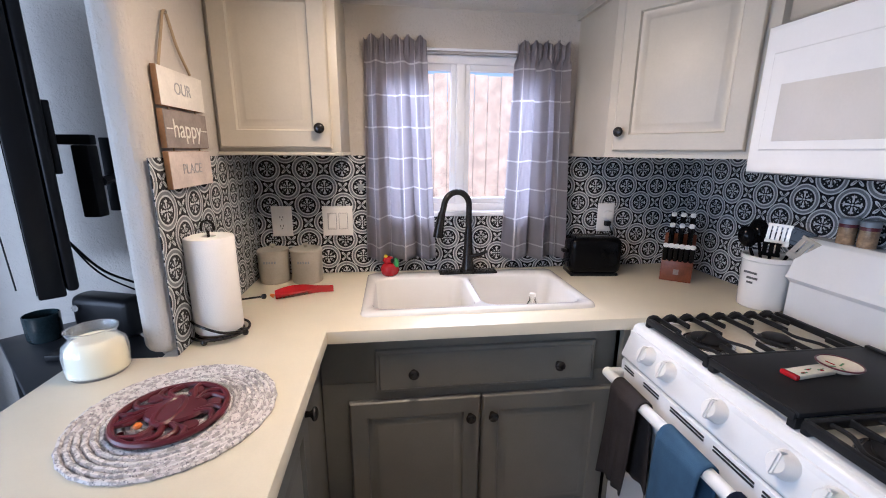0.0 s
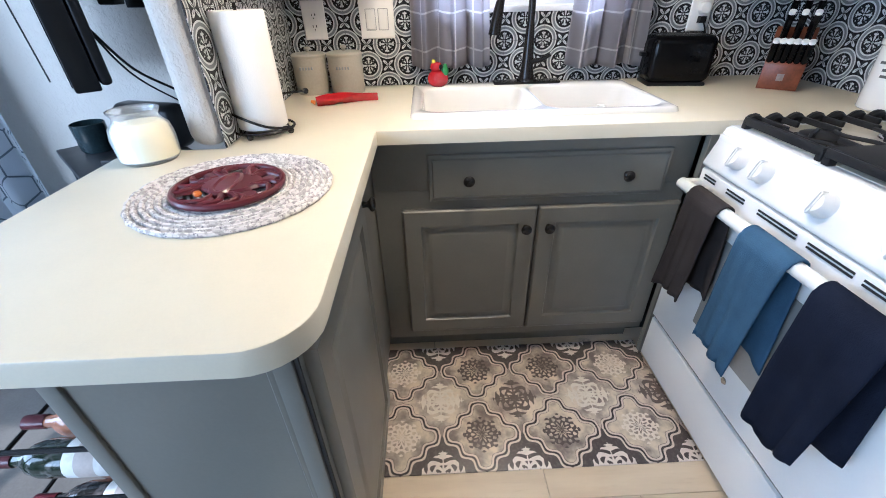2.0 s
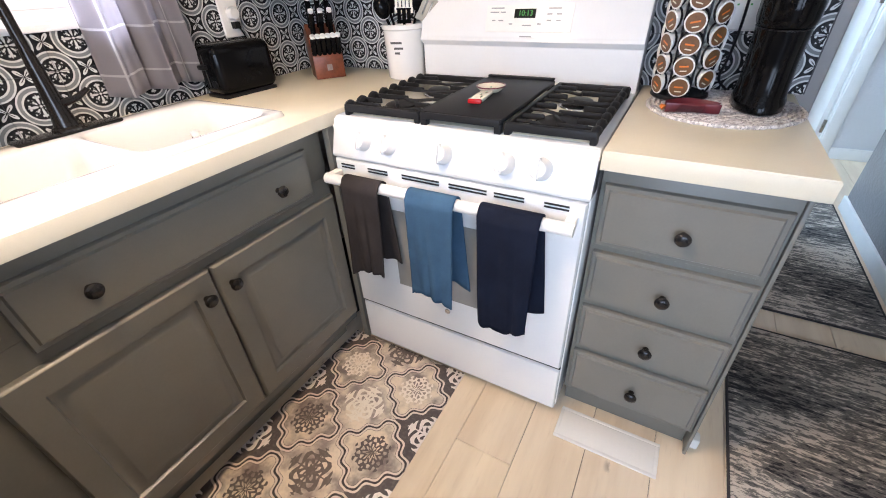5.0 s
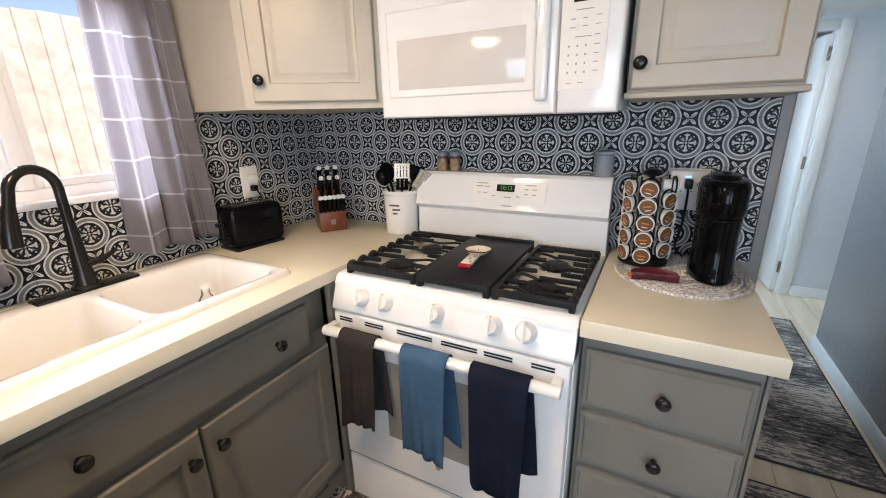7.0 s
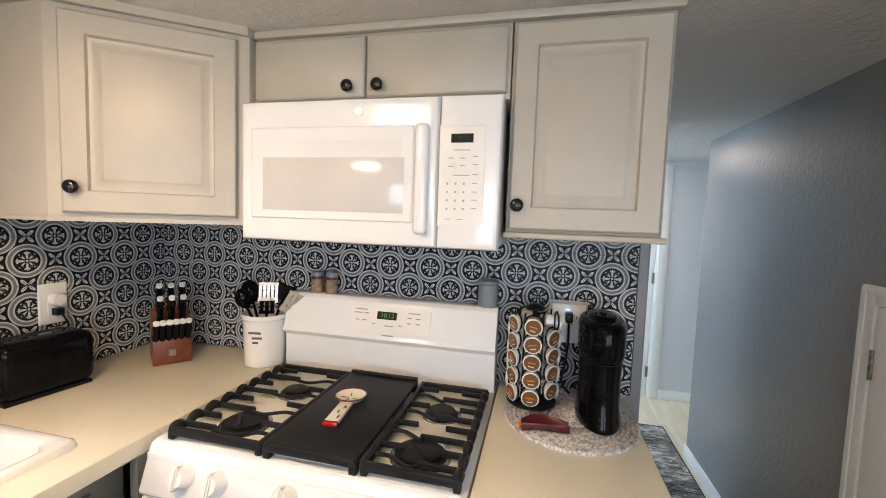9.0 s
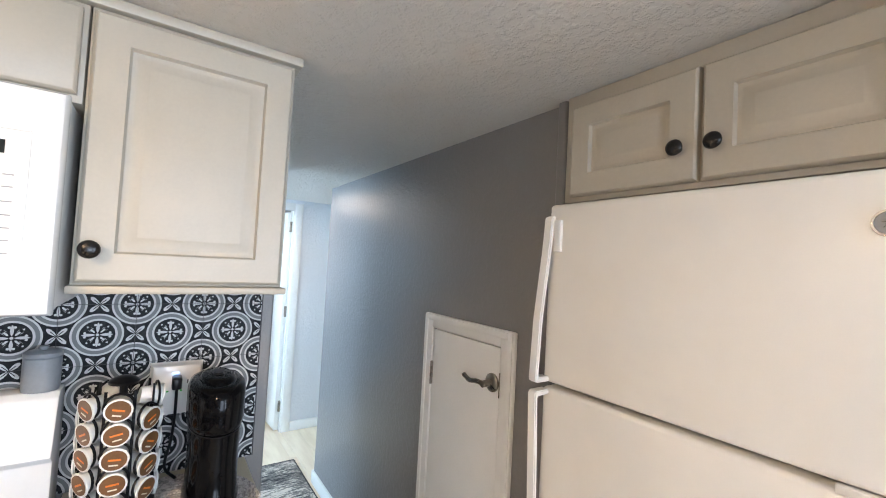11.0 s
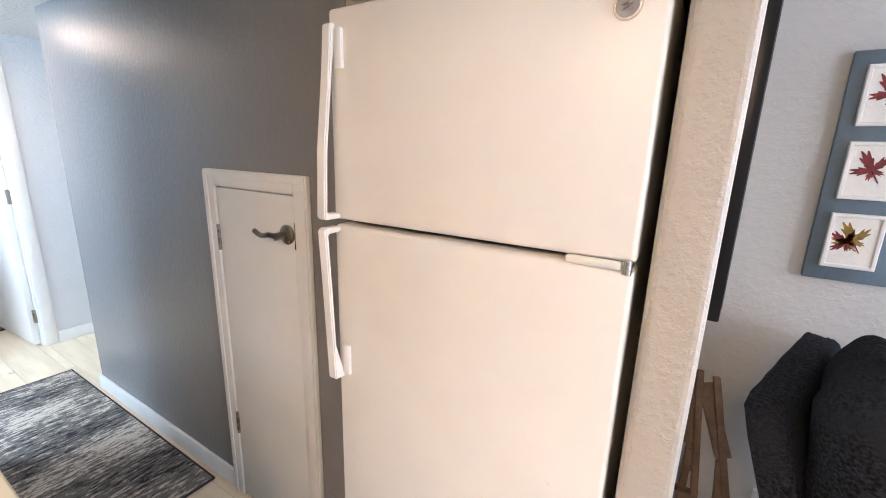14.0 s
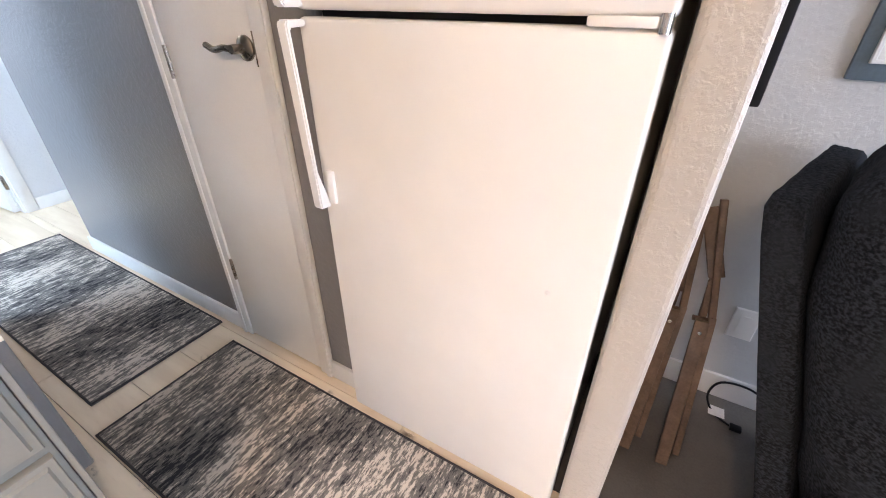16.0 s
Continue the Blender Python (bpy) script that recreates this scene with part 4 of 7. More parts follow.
c = upper((0.63, -1.0, 1.70), "greige cabinet above the fridge with two raised-panel doors")
part("body", box(0.285, 0.978, YP + 0.1, -0.745, 1.692, CEIL_Z - 0.002, 0.001), CAB_UP, c)
for x0, x1, kx in ((0.637, 0.952, 0.672), (0.308, 0.630, 0.600)):
    d = part("door", panel(x1 - x0, 0.238, RAISED, facing("+y", (x1, -0.745, 1.705))), CAB_UP, c)
    knob(d, facing("+y", (kx, -0.727, 1.775)))

# ---- sink ----
sink = thing("sink", (0.47, 1.42, TOP), "white enamel double-bowl drop-in sink", "sink")


def basin_deck():
    bm = bmesh.new()
    x0, x1, y0, y1 = 0.062, 0.872, 1.196, 1.655
    def rr(a0, a1, b0, b1, r, z, n=5):
        pts = arc(a1 - r, b0 + r, r, -90, 0, n) + arc(a1 - r, b1 - r, r, 0, 90, n) + arc(a0 + r, b1 - r, r, 90, 180, n) + arc(a0 + r, b0 + r, r, 180, 270, n)
        return [bm.verts.new((x, y, z)) for x, y in pts]
    def ring(a, b):
        for k in range(len(a)):
            bm.faces.new((a[k], a[(k + 1) % len(a)], b[(k + 1) % len(b)], b[k]))
    base, top, deck = rr(x0, x1, y0, y1, 0.03, TOP), rr(x0 + 0.003, x1 - 0.003, y0 + 0.003, y1 - 0.003, 0.03, TOP + 0.010), rr(x0 + 0.012, x1 - 0.012, y0 + 0.012, y1 - 0.012, 0.026, TOP + 0.014)
    ring(base, top), ring(top, deck)
    bowls = []
    for a0, a1 in ((x0 + 0.04, 0.452), (0.482, x1 - 0.04)):
        b0, b1 = y0 + 0.038, 1.565
        rims = [rr(a0 - 0.008, a1 + 0.008, b0 - 0.008, b1 + 0.008, 0.058, TOP + 0.014), rr(a0, a1, b0, b1, 0.05, TOP + 0.006), rr(a0 + 0.006, a1 - 0.006, b0 + 0.006, b1 - 0.006, 0.05, TOP - 0.10), rr(a0 + 0.02, a1 - 0.02, b0 + 0.02, b1 - 0.02, 0.045, TOP - 0.16), rr(a0 + 0.05, a1 - 0.05, b0 + 0.05, b1 - 0.05, 0.03, TOP - 0.172)]
        for p, q in zip(rims, rims[1:]):
            ring(p, q)
        bm.faces.new(rims[-1])
        bowls.append(rims[0])
    edges = []
    for loop in [deck] + bowls:
        for k in range(len(loop)):
            e = bm.edges.get((loop[k], loop[(k + 1) % len(loop)]))
            edges.append(e)
    bmesh.ops.triangle_fill(bm, use_beauty=True, use_dissolve=False, edges=edges)
    return bm


part("basin", basin_deck(), CERAMIC, sink, "", 50)
for x in (0.277, 0.656):
    part("drain", lathe([(0.0, 0.004), (0.03, 0.004), (0.042, 0.006), (0.044, 0.0)], (x, 1.40, TOP - 0.172), 24), CHROME, sink, "metal drain ring")

# faucet
fa = thing("faucet", (0.49, 1.61, TOP), "tall matte black gooseneck faucet with pull-down spray", "faucet")
fx, fy, fz = 0.49, 1.612, TOP + 0.014
bm = box(fx - 0.125, fx + 0.125, fy - 0.028, fy + 0.028, fz, fz + 0.010, 0.0045)
part("deck_plate", bm, BRONZE, fa)
part("body", lathe([(0.030, 0.008), (0.028, 0.02), (0.022, 0.06), (0.019, 0.11), (0.0165, 0.16), (0.0135, 0.20), (0, 0.20)], (fx, fy, fz)), BRONZE, fa)
part("flange", lathe([(0.036, 0.009), (0.036, 0.015), (0.031, 0.020), (0, 0.020)], (fx, fy, fz)), BRONZE, fa)
neck = [(fx, fy, fz + 0.19)] + [(fx - 0.055 + 0.055 * math.cos(a), fy - 0.020 + 0.020 * math.cos(a), fz + 0.290 + 0.058 * math.sin(a)) for a in np.linspace(0, math.pi * 0.98, 16)]
neck.append((neck[-1][0] - 0.008, neck[-1][1] - 0.003, neck[-1][2] - 0.03))
part("neck", tube(neck, 0.0125, 14), BRONZE, fa)
hx, hy, hz = neck[-1]
part("spray_head", tube([(hx, hy, hz + 0.005), (hx - 0.005, hy - 0.002, hz - 0.02), (hx - 0.014, hy - 0.005, hz - 0.07), (hx - 0.017, hy - 0.006, hz - 0.095)], 0.015, 16, radii=[0.014, 0.0165, 0.020, 0.0215]), BRONZE, fa)
part("lever", tube([(fx + 0.012, fy - 0.01, fz + 0.075), (fx + 0.045, fy - 0.02, fz + 0.082), (fx + 0.075, fy - 0.03, fz + 0.10)], 0.009, 10, radii=[0.011, 0.0085, 0.006]), BRONZE, fa)

# ---- gas range ----
rg = thing("gas_range", (1.22, 0.70, 0), "white gas range with black grates, griddle and towels on handle", "stove")
SY0, SY1 = 0.318, 1.082
part("body", box(0.925, 1.53, SY0, SY1, 0.03, 0.885, 0.004), ENAMEL, rg)
bm = box(0.945, 1.53, SY0 - 0.001, SY1 + 0.001, 0.885, 0.908, 0.006)
part("cooktop", bm, ENAMEL, rg)
part("cooktop_well", box(0.968, 1.43, SY0 + 0.03, SY1 - 0.03, 0.9085, 0.9105, 0.001), CREAM_PRINT, rg)


def prism(outline, y0, y1, bevel=0.0):
    """Outline in x and z, drawn out along y."""
    bm = bmesh.new()
    a = [bm.verts.new((x, y0, z)) for x, z in outline]
    b = [bm.verts.new((x, y1, z)) for x, z in outline]
    bm.faces.new(a), bm.faces.new(b[::-1])
    for k in range(len(a)):
        bm.faces.new((a[k], b[k], b[(k + 1) % len(a)], a[(k + 1) % len(a)]))
    bmesh.ops.recalc_face_normals(bm, faces=bm.faces)
    if bevel:
        bmesh.ops.bevel(bm, geom=bm.edges[:], offset=bevel, segments=2, affect="EDGES", profile=0.5)
    return bm


part("control_panel", prism([(0.946, 0.906), (0.936, 0.900), (0.902, 0.803), (0.906, 0.793), (0.98, 0.793), (0.98, 0.906)], SY0, SY1, 0.004), ENAMEL, rg)
tilt = math.atan2(0.034, 0.097)
for y in (0.968, 0.880, 0.705, 0.534, 0.442):
    m = Matrix.Translation((0.9205, y, 0.850)) @ Matrix.Rotation(-math.pi / 2 + tilt, 4, "Y")
    k = part("knob", lathe([(0.029, 0), (0.029, 0.005), (0.026, 0.012), (0.022, 0.026), (0.019, 0.030), (0, 0.031)], seg=28, m=m), PLASTIC_W, rg)
    g = bmesh.new()
    bmesh.ops.create_cube(g, size=1, matrix=m @ Matrix.Translation((0, 0, 0.024)) @ Matrix.Diagonal((0.052, 0.012, 0.026, 1)))
    bmesh.ops.bevel(g, geom=g.edges[:], offset=0.004, segments=2, affect="EDGES")
    part("grip", g, PLASTIC_W, k)
    part("mark", box(0.9255, 0.9275, y - 0.055, y - 0.050, 0.871, 0.876), RED, rg)
part("oven_door", panel(SY1 - SY0 - 0.008, 0.563, [(0, 0.012), (0.004, 0.020), (0.010, 0.022)], facing("-x", (0.924, SY1 - 0.004, 0.226))), ENAMEL, rg)
part("oven_window", box(0.8995, 0.9015, 0.50, 0.885, 0.368, 0.655, 0.0008), GREY_GLASS, rg)
part("badge", lathe([(0, 0.002), (0.009, 0.002), (0.010, 0)], seg=20, m=facing("-x", (0.902, 0.704, 0.312))), CHROME, rg)
# Near-black strip painting the shade in the groove between oven door and drawer.
part("drawer_gap_shade", box(0.916, 0.9245, SY0 + 0.004, SY1 - 0.004, 0.212, 0.226), SHADOW, rg)
part("drawer", panel(SY1 - SY0 - 0.008, 0.184, [(0, 0.010), (0.004, 0.017), (0.012, 0.019)], facing("-x", (0.925, SY1 - 0.004, 0.028))), ENAMEL, rg)
for y in (SY0 + 0.05, SY1 - 0.05):
    for x in (0.98, 1.48):
        part("foot", lathe([(0.018, 0), (0.018, 0.03)], (x, y, 0)), BLACK, rg)
for y0, y1 in ((0.36, 0.42), (0.47, 0.55), (0.57, 0.68), (0.71, 0.83), (0.88, 0.95), (1.0, 1.05)):
    for z in (0.776, 0.767):
        part("vent_slot", box(0.8988, 0.9006, y0, y1, z - 0.0022, z + 0.0022), SHADOW, rg)
part("handle_bar", tube([(0.858, 0.335, 0.742), (0.858, 1.078, 0.742)], 0.0165, 18), PLASTIC_W, rg)
for y in (0.350, 1.066):
    part("handle_bracket", box(0.858, 0.904, y - 0.013, y + 0.013, 0.728, 0.757, 0.005), PLASTIC_W, rg)
# backguard
part("backguard", prism([(1.462, 0.905), (1.462, 1.030), (1.438, 1.048), (1.446, 1.060), (1.478, 1.165), (1.492, 1.177), (1.545, 1.177), (1.545, 0.905)], SY0 + 0.004, SY1 - 0.004, 0.003), ENAMEL, rg)
slope = math.atan2(0.032, 0.105)
gm = facing("-x", (1.4605, 0.682, 1.112)) @ Matrix.Rotation(-slope, 4, "X")


def on_guard(u, v, w, h, t=0.0012, lift=0.0):
    g = bmesh.new()
    bmesh.ops.create_cube(g, size=1, matrix=gm @ Matrix.Translation((u, v, lift + t / 2)) @ Matrix.Diagonal((w, h, t, 1)))
    return g


face = part("control_overlay", on_guard(0.0, 0.0, 0.285, 0.078, 0.003, -0.001), PLASTIC_W, rg)
part("clock_display", on_guard(-0.01, 0.014, 0.070, 0.026, 0.002, 0.002), DARK_SCREEN, face, "dark clock display with green digits")
text_part("10:13", 0.022, gm @ Matrix.Translation((-0.008, 0.014, 0.0045)), LED, face, "digits")
for u, v, w in ((-0.115, 0.018, 0.03), (-0.085, 0.018, 0.018), (-0.115, -0.006, 0.012), (-0.09, -0.006, 0.016), (-0.055, -0.016, 0.012), (0.0, -0.02, 0.03), (0.04, -0.016, 0.012), (0.07, -0.006, 0.014), (0.1, -0.006, 0.014), (0.07, 0.012, 0.016), (0.1, 0.012, 0.016), (0.085, 0.028, 0.04), (-0.105, 0.030, 0.045)):
    part("button_print", on_guard(u, v, w, 0.0035, 0.001, 0.002), GREY_PRINT, face)
part("brand_bar", on_guard(0.0, -0.052, 0.04, 0.004, 0.001), GREY_PRINT, rg)


def rail(a, b, w=0.007, h=0.010):
    """A cast bar of flat section between two points, its top edges eased."""
    a, b = Vector(a), Vector(b)
    d = (b - a).normalized()
    s = d.cross(Vector((0, 0, 1))).normalized()
    m = Matrix((d, s, s.cross(d) * -1 if s.cross(d).z < 0 else s.cross(d))).transposed().to_4x4()
    m.translation = a
    bm = box(0, (b - a).length, -w, w, -h, h, 0.003)
    bmesh.ops.transform(bm, matrix=m, verts=bm.verts)
    bmesh.ops.recalc_face_normals(bm, faces=bm.faces)
    return bm


def grate(y0, y1, outer, name):
    """Cast grate: frame rails, a toothed outer edge, straight and curling fingers over the burners."""
    g = thing(name, (1.18, (y0 + y1) / 2, 0.91), "black cast-iron burner grate on the stove", "grate", "stove grates")
    z, xa, xb = 0.929, 0.957, 1.404
    mid, inner = (y0 + y1) / 2, (y0 if outer == y1 else y1)
    way = 1 if inner > outer else -1
    for x in (xa, xb):
        part("rail", rail((x, y0 - 0.006, z), (x, y1 + 0.006, z)), IRON, g)
    part("rail", rail((xa, inner, z), (xb, inner, z), 0.006), IRON, g)
    n = 64
    wave = [(xa + (xb - xa) * k / n, outer, z + 0.002 + 0.0055 * math.sin(2 * math.pi * 8 * k / n)) for k in range(n + 1)]
    part("toothed_rail", tube(wave, 0.010, 8, radii=[0.0105 + 0.002 * math.sin(2 * math.pi * 8 * k / n) for k in range(n + 1)]), IRON, g)
    for k in range(8):
        x = xa + 0.034 + (xb - xa - 0.068) * k / 7
        reach = (0.095, 0.060, 0.120, 0.070, 0.110, 0.055, 0.115, 0.070)[k]
        part("finger", rail((x, outer, z + 0.002), (x, outer + way * reach, z + 0.003), 0.0042, 0.0075), IRON, g)
        if k % 2 == 0:
            p = [(x + 0.010, inner, z + 0.002), (x + 0.012, inner - way * 0.040, z + 0.002), (x - 0.016, inner - way * 0.085, z + 0.003), (x - 0.010, outer + way * (reach - 0.004), z + 0.003)]
            part("finger", tube(smooth_path(p, 5), 0.0048, 8), IRON, g)
        else:
            part("finger", rail((x, inner, z + 0.002), (x, inner - way * 0.062, z + 0.003), 0.0040, 0.0075), IRON, g)
    part("finger", rail((1.060, mid + 0.018, z + 0.002), (1.012, mid - 0.020, z + 0.002), 0.0048, 0.0070), IRON, g)
    for x in (xa + 0.004, xb - 0.004):
        for y in (y0, y1):
            part("leg", box(x - 0.011, x + 0.011, y - 0.008, y + 0.008, 0.9085, z + 0.004, 0.003), IRON, g)
    return g


grate(0.340, 0.542, 0.340, "grate")
grate(0.800, 1.040, 1.040, "grate")
for x, y, r in ((1.055, 0.446, 0.050), (1.262, 0.446, 0.038), (1.060, 0.920, 0.046), (1.262, 0.905, 0.036)):
    b = part("burner", lathe([(r * 1.25, 0), (r * 1.2, 0.006), (r * 0.9, 0.008), (r, 0.010), (r, 0.015), (r * 0.85, 0.018), (0, 0.019)], (x, y, 0.9105), 28), IRON, rg, "black round burner cap")
    part("burner_ring", lathe([(r * 1.45, 0), (r * 1.42, 0.0025), (r * 1.26, 0.003), (r * 1.26, 0)], (x, y, 0.9106), 28), CHROME, rg, "bright metal burner ring")
gr = thing("griddle", (1.2, 0.70, 0.91), "black cast-iron griddle plate in the stove's middle", "griddle")
part("plate", box(0.950, 1.400, 0.556, 0.786, 0.932, 0.946, 0.005), IRON, gr)
part("rim", box(1.388, 1.402, 0.558, 0.784, 0.946, 0.953, 0.002), IRON, gr)
part("front_lip", box(0.944, 0.950, 0.560, 0.782, 0.926, 0.944, 0.002), IRON, gr)
for x in (0.957, 1.39):
    for y in (0.566, 0.776):
        part("leg", box(x - 0.010, x + 0.010, y - 0.009, y + 0.009, 0.9085, 0.933, 0.002), IRON, gr)

# ---- microwave ----
mw = thing("microwave", (1.37, 0.68, 1.383), "white over-the-range microwave with keypad", "microwave")
MY0, MY1, MZ0, MZ1 = 0.304, 1.042, 1.383, 1.768
part("body", box(1.22, XR, MY0 + 0.004, MY1 - 0.004, MZ0 + 0.006, MZ1, 0.003), ENAMEL, mw)
part("grille", box(1.23, 1.50, MY0 + 0.03, MY1 - 0.03, MZ0 - 0.004, MZ0 + 0.006, 0.002), SHADOW, mw)
dm = facing("-x", (1.22, MY1, MZ0))
dd = part("door", panel(0.577, MZ1 - MZ0, [(0, 0.018), (0.004, 0.026), (0.010, 0.029), (0.020, 0.030), (0.0205, 0.030)], dm), ENAMEL, mw)
part("door_frame", panel(0.478, 0.250, [(0, 0.002), (0.004, 0.0055), (0.010, 0.0040), (0.034, 0.0035), (0.038, 0.001)], facing("-x", (1.1905, 1.004, MZ0 + 0.062))), ENAMEL, dd)
part("window", box(1.1855, 1.1868, 0.551, 0.966, MZ0 + 0.086, MZ0 + 0.230, 0.0005), MW_GLASS, dd, "pale grey window")
hb = box(1.173, 1.192, 0.486, 0.522, MZ0 + 0.034, MZ1 - 0.070, 0.012, 4)
part("handle", hb, ENAMEL, dd)
part("badge", lathe([(0, 0.002), (0.011, 0.002), (0.012, 0)], seg=20, m=facing("-x", (1.190, 0.681, MZ1 - 0.036))), CHROME, dd)
cp = part("control_face", panel(0.158, MZ1 - MZ0, [(0, 0.018), (0.004, 0.026), (0.010, 0.029), (0.016, 0.030)], facing("-x", (1.22, MY1 - 0.580, MZ0))), ENAMEL, mw)
km = facing("-x", (1.190, 0.462, MZ0))


def on_face(m, u, v, w, h, t=0.0012):
    g = bmesh.new()
    bmesh.ops.create_cube(g, size=1, matrix=m @ Matrix.Translation((u, v, t / 2)) @ Matrix.Diagonal((w, h, t, 1)))
    return g


part("keypad", on_face(km, 0.059, 0.184, 0.112, 0.244, 0.0010), PLASTIC_W, cp)
for u, v, w, h in ((0.059, 0.308, 0.116, 0.003), (0.1165, 0.184, 0.003, 0.246), (0.059, 0.060, 0.116, 0.003)):
    part("keypad_lip", on_face(km, u, v, w, h, 0.0022), ENAMEL, cp)
part("display", on_face(km, 0.060, 0.277, 0.056, 0.022, 0.002), DARK_SCREEN, cp, "black display with green digits")
text_part("10:12", 0.013, km @ Matrix.Translation((0.060, 0.277, 0.0024)), LED_DIM, cp, "digits")
for r in range(4):
    for q in range(3):
        part("key", on_face(km, 0.026 + 0.021 * q, 0.165 - 0.021 * r, 0.015, 0.014, 0.0016), PLASTIC_W, cp)
        part("key_print", on_face(km, 0.026 + 0.021 * q, 0.165 - 0.021 * r, 0.004, 0.005, 0.0024), GREY_PRINT, cp)
for u, v in ((0.033, 0.228), (0.063, 0.228), (0.095, 0.232), (0.033, 0.208), (0.063, 0.210), (0.095, 0.212), (0.095, 0.188), (0.095, 0.166), (0.095, 0.145), (0.095, 0.125), (0.095, 0.104), (0.030, 0.076), (0.060, 0.076)):
    part("key", on_face(km, u, v, 0.026, 0.015, 0.0016), PLASTIC_W, cp)
    part("key_print", on_face(km, u, v, 0.013, 0.002, 0.0024), GREY_PRINT, cp)
for v in (0.248, 0.186):
    part("key_print", on_face(km, 0.060, v, 0.042, 0.002, 0.002), GREY_PRINT, cp)

# ---- fridge ----
fr = thing("fridge", (0.63, -1.05, 0), "white top-freezer refrigerator with long side handles", "refrigerator")
FX0, FX1 = 0.303, 0.979
part("cabinet", box(FX0 + 0.006, FX1 - 0.002, YP + 0.04, -0.755, 0.05, 1.672, 0.004), FRIDGE, fr)
part("base_grille", box(FX0 + 0.01, FX1 - 0.005, -0.77, -0.74, 0.0, 0.055, 0.002), PLASTIC_W, fr)
# Near-black sheet behind both doors, painting in the shade of their gaps.
part("door_gap_shade", box(FX0 + 0.012, FX1 - 0.012, -0.756, -0.748, 0.07, 1.665), SHADOW, fr)
dz = 1.212
for z0, z1 in ((dz + 0.006, 1.680), (0.055, dz - 0.006)):
    d = part("door", box(FX0, FX1, -0.748, -0.688, z0, z1, 0.010, 3), FRIDGE, fr)
    up = z0 > 1
    # a wedge bar along the door's edge: flush at its far end, proud beside the other door, hollow behind
    near_z, far_z = (z0 + 0.004, z1 - 0.030) if up else (z1 - 0.004, 0.800)
    way = 1 if up else -1
    face, proud, pad = -0.6885, 0.052, far_z - way * 0.095
    f1, f2 = (0.30, 0.45) if up else (0.66, 0.74)
    outline = [(face, far_z), (face + proud * f1, far_z - way * 0.004), (face + proud * f2, pad), (face + proud * 0.86, near_z + way * 0.16), (face + proud, near_z + way * 0.008), (face + proud - 0.005, near_z), (face, near_z)]
    hollow = [(face, near_z + way * 0.012), (face + proud - 0.011, near_z + way * 0.014), (face + proud * 0.86 - 0.011, near_z + way * 0.16), (face + proud * f2 - 0.011, pad)]
    g = bmesh.new()
    sides = [[g.verts.new((x, y, z)) for y, z in outline + hollow] for x in (FX1 - 0.024, FX1 + 0.003)]
    n = len(outline) + len(hollow)
    for k in range(n):
        g.faces.new((sides[0][k], sides[0][(k + 1) % n], sides[1][(k + 1) % n], sides[1][k]))
    for side in sides:
        o, i_ = side[:7], side[7:]
        for quad in ((o[0], o[1], o[2], i_[3]), (o[2], o[3], i_[2], i_[3]), (o[3], o[4], i_[1], i_[2]), (o[4], o[5], i_[1]), (o[5], o[6], i_[0], i_[1])):
            g.faces.new(quad)
    bmesh.ops.recalc_face_normals(g, faces=g.faces)
    bmesh.ops.bevel(g, geom=[e for e in g.edges if len(e.link_faces) == 2 and e.calc_face_angle() > 0.9], offset=0.003, segments=2, affect="EDGES")
    box(FX1 - 0.046, FX1 - 0.023, face - 0.001, face + 0.010, min(far_z - way * 0.012, pad), max(far_z - way * 0.012, pad), 0.004, 2, g)
    part("handle", g, PLASTIC_W, d, "long white wedge-shaped handle")
part("hinge_cover", box(FX0 + 0.02, FX0 + 0.11, -0.690, -0.676, dz - 0.006, dz + 0.008, 0.003), PLASTIC_W, fr)
part("hinge_pin", lathe([(0.008, -0.012), (0.008, 0.012), (0, 0.012)], (FX0 + 0.012, -0.684, dz), 12), CHROME, fr)
bd = part("badge", lathe([(0, 0.003), (0.0155, 0.003), (0.0165, 0.0045), (0.0195, 0.0045), (0.0205, 0)], seg=28, m=facing("+y", (0.362, -0.688, 1.600))), CHROME, fr, "round chrome badge")
bm = tube([(0.356, -0.684, 1.594), (0.362, -0.684, 1.606), (0.368, -0.684, 1.594), (0.354, -0.684, 1.602), (0.370, -0.684, 1.602)], 0.0015, 6)
part("badge_face", lathe([(0.0158, 0.0031), (0.0158, 0.0034), (0, 0.0034)], seg=24, m=facing("+y", (0.362, -0.688, 1.600))), GREY_PRINT, bd, "dark enamel badge face")
part("emblem", bm, CHROME, bd)
part("dimple", lathe([(0, 0.0015), (0.004, 0.0012), (0.006, 0)], seg=14, m=facing("+y", (0.403, -0.688, 0.748))), PLASTIC_W, fr)


# ---- doors and trim ----
def casing(parent, pieces, material=TRIM):
    for b in pieces:
        part("casing", box(*b, 0.004), material, parent)


sd = thing("door_1", (1.33, YS, 0), "low white flush closet door with aged nickel lever, shut", "door", "", "structure")
casing(sd, [(SDX1 - 0.001, SDX1 + 0.055, YS, YS + 0.016, 0, SDZ + 0.055), (SDX0 - 0.055, SDX0 + 0.005, YS, YS + 0.016, 0, SDZ + 0.055), (SDX0 + 0.005, SDX1 - 0.001, YS, YS + 0.016, SDZ - 0.001, SDZ + 0.055)])
for x0, x1 in ((SDX1 + 0.03, SDX1 + 0.05), (SDX0 - 0.05, SDX0 - 0.03)):
    part("casing_bead", box(x0, x1, YS + 0.016, YS + 0.021, 0, SDZ + 0.05, 0.002), TRIM, sd)
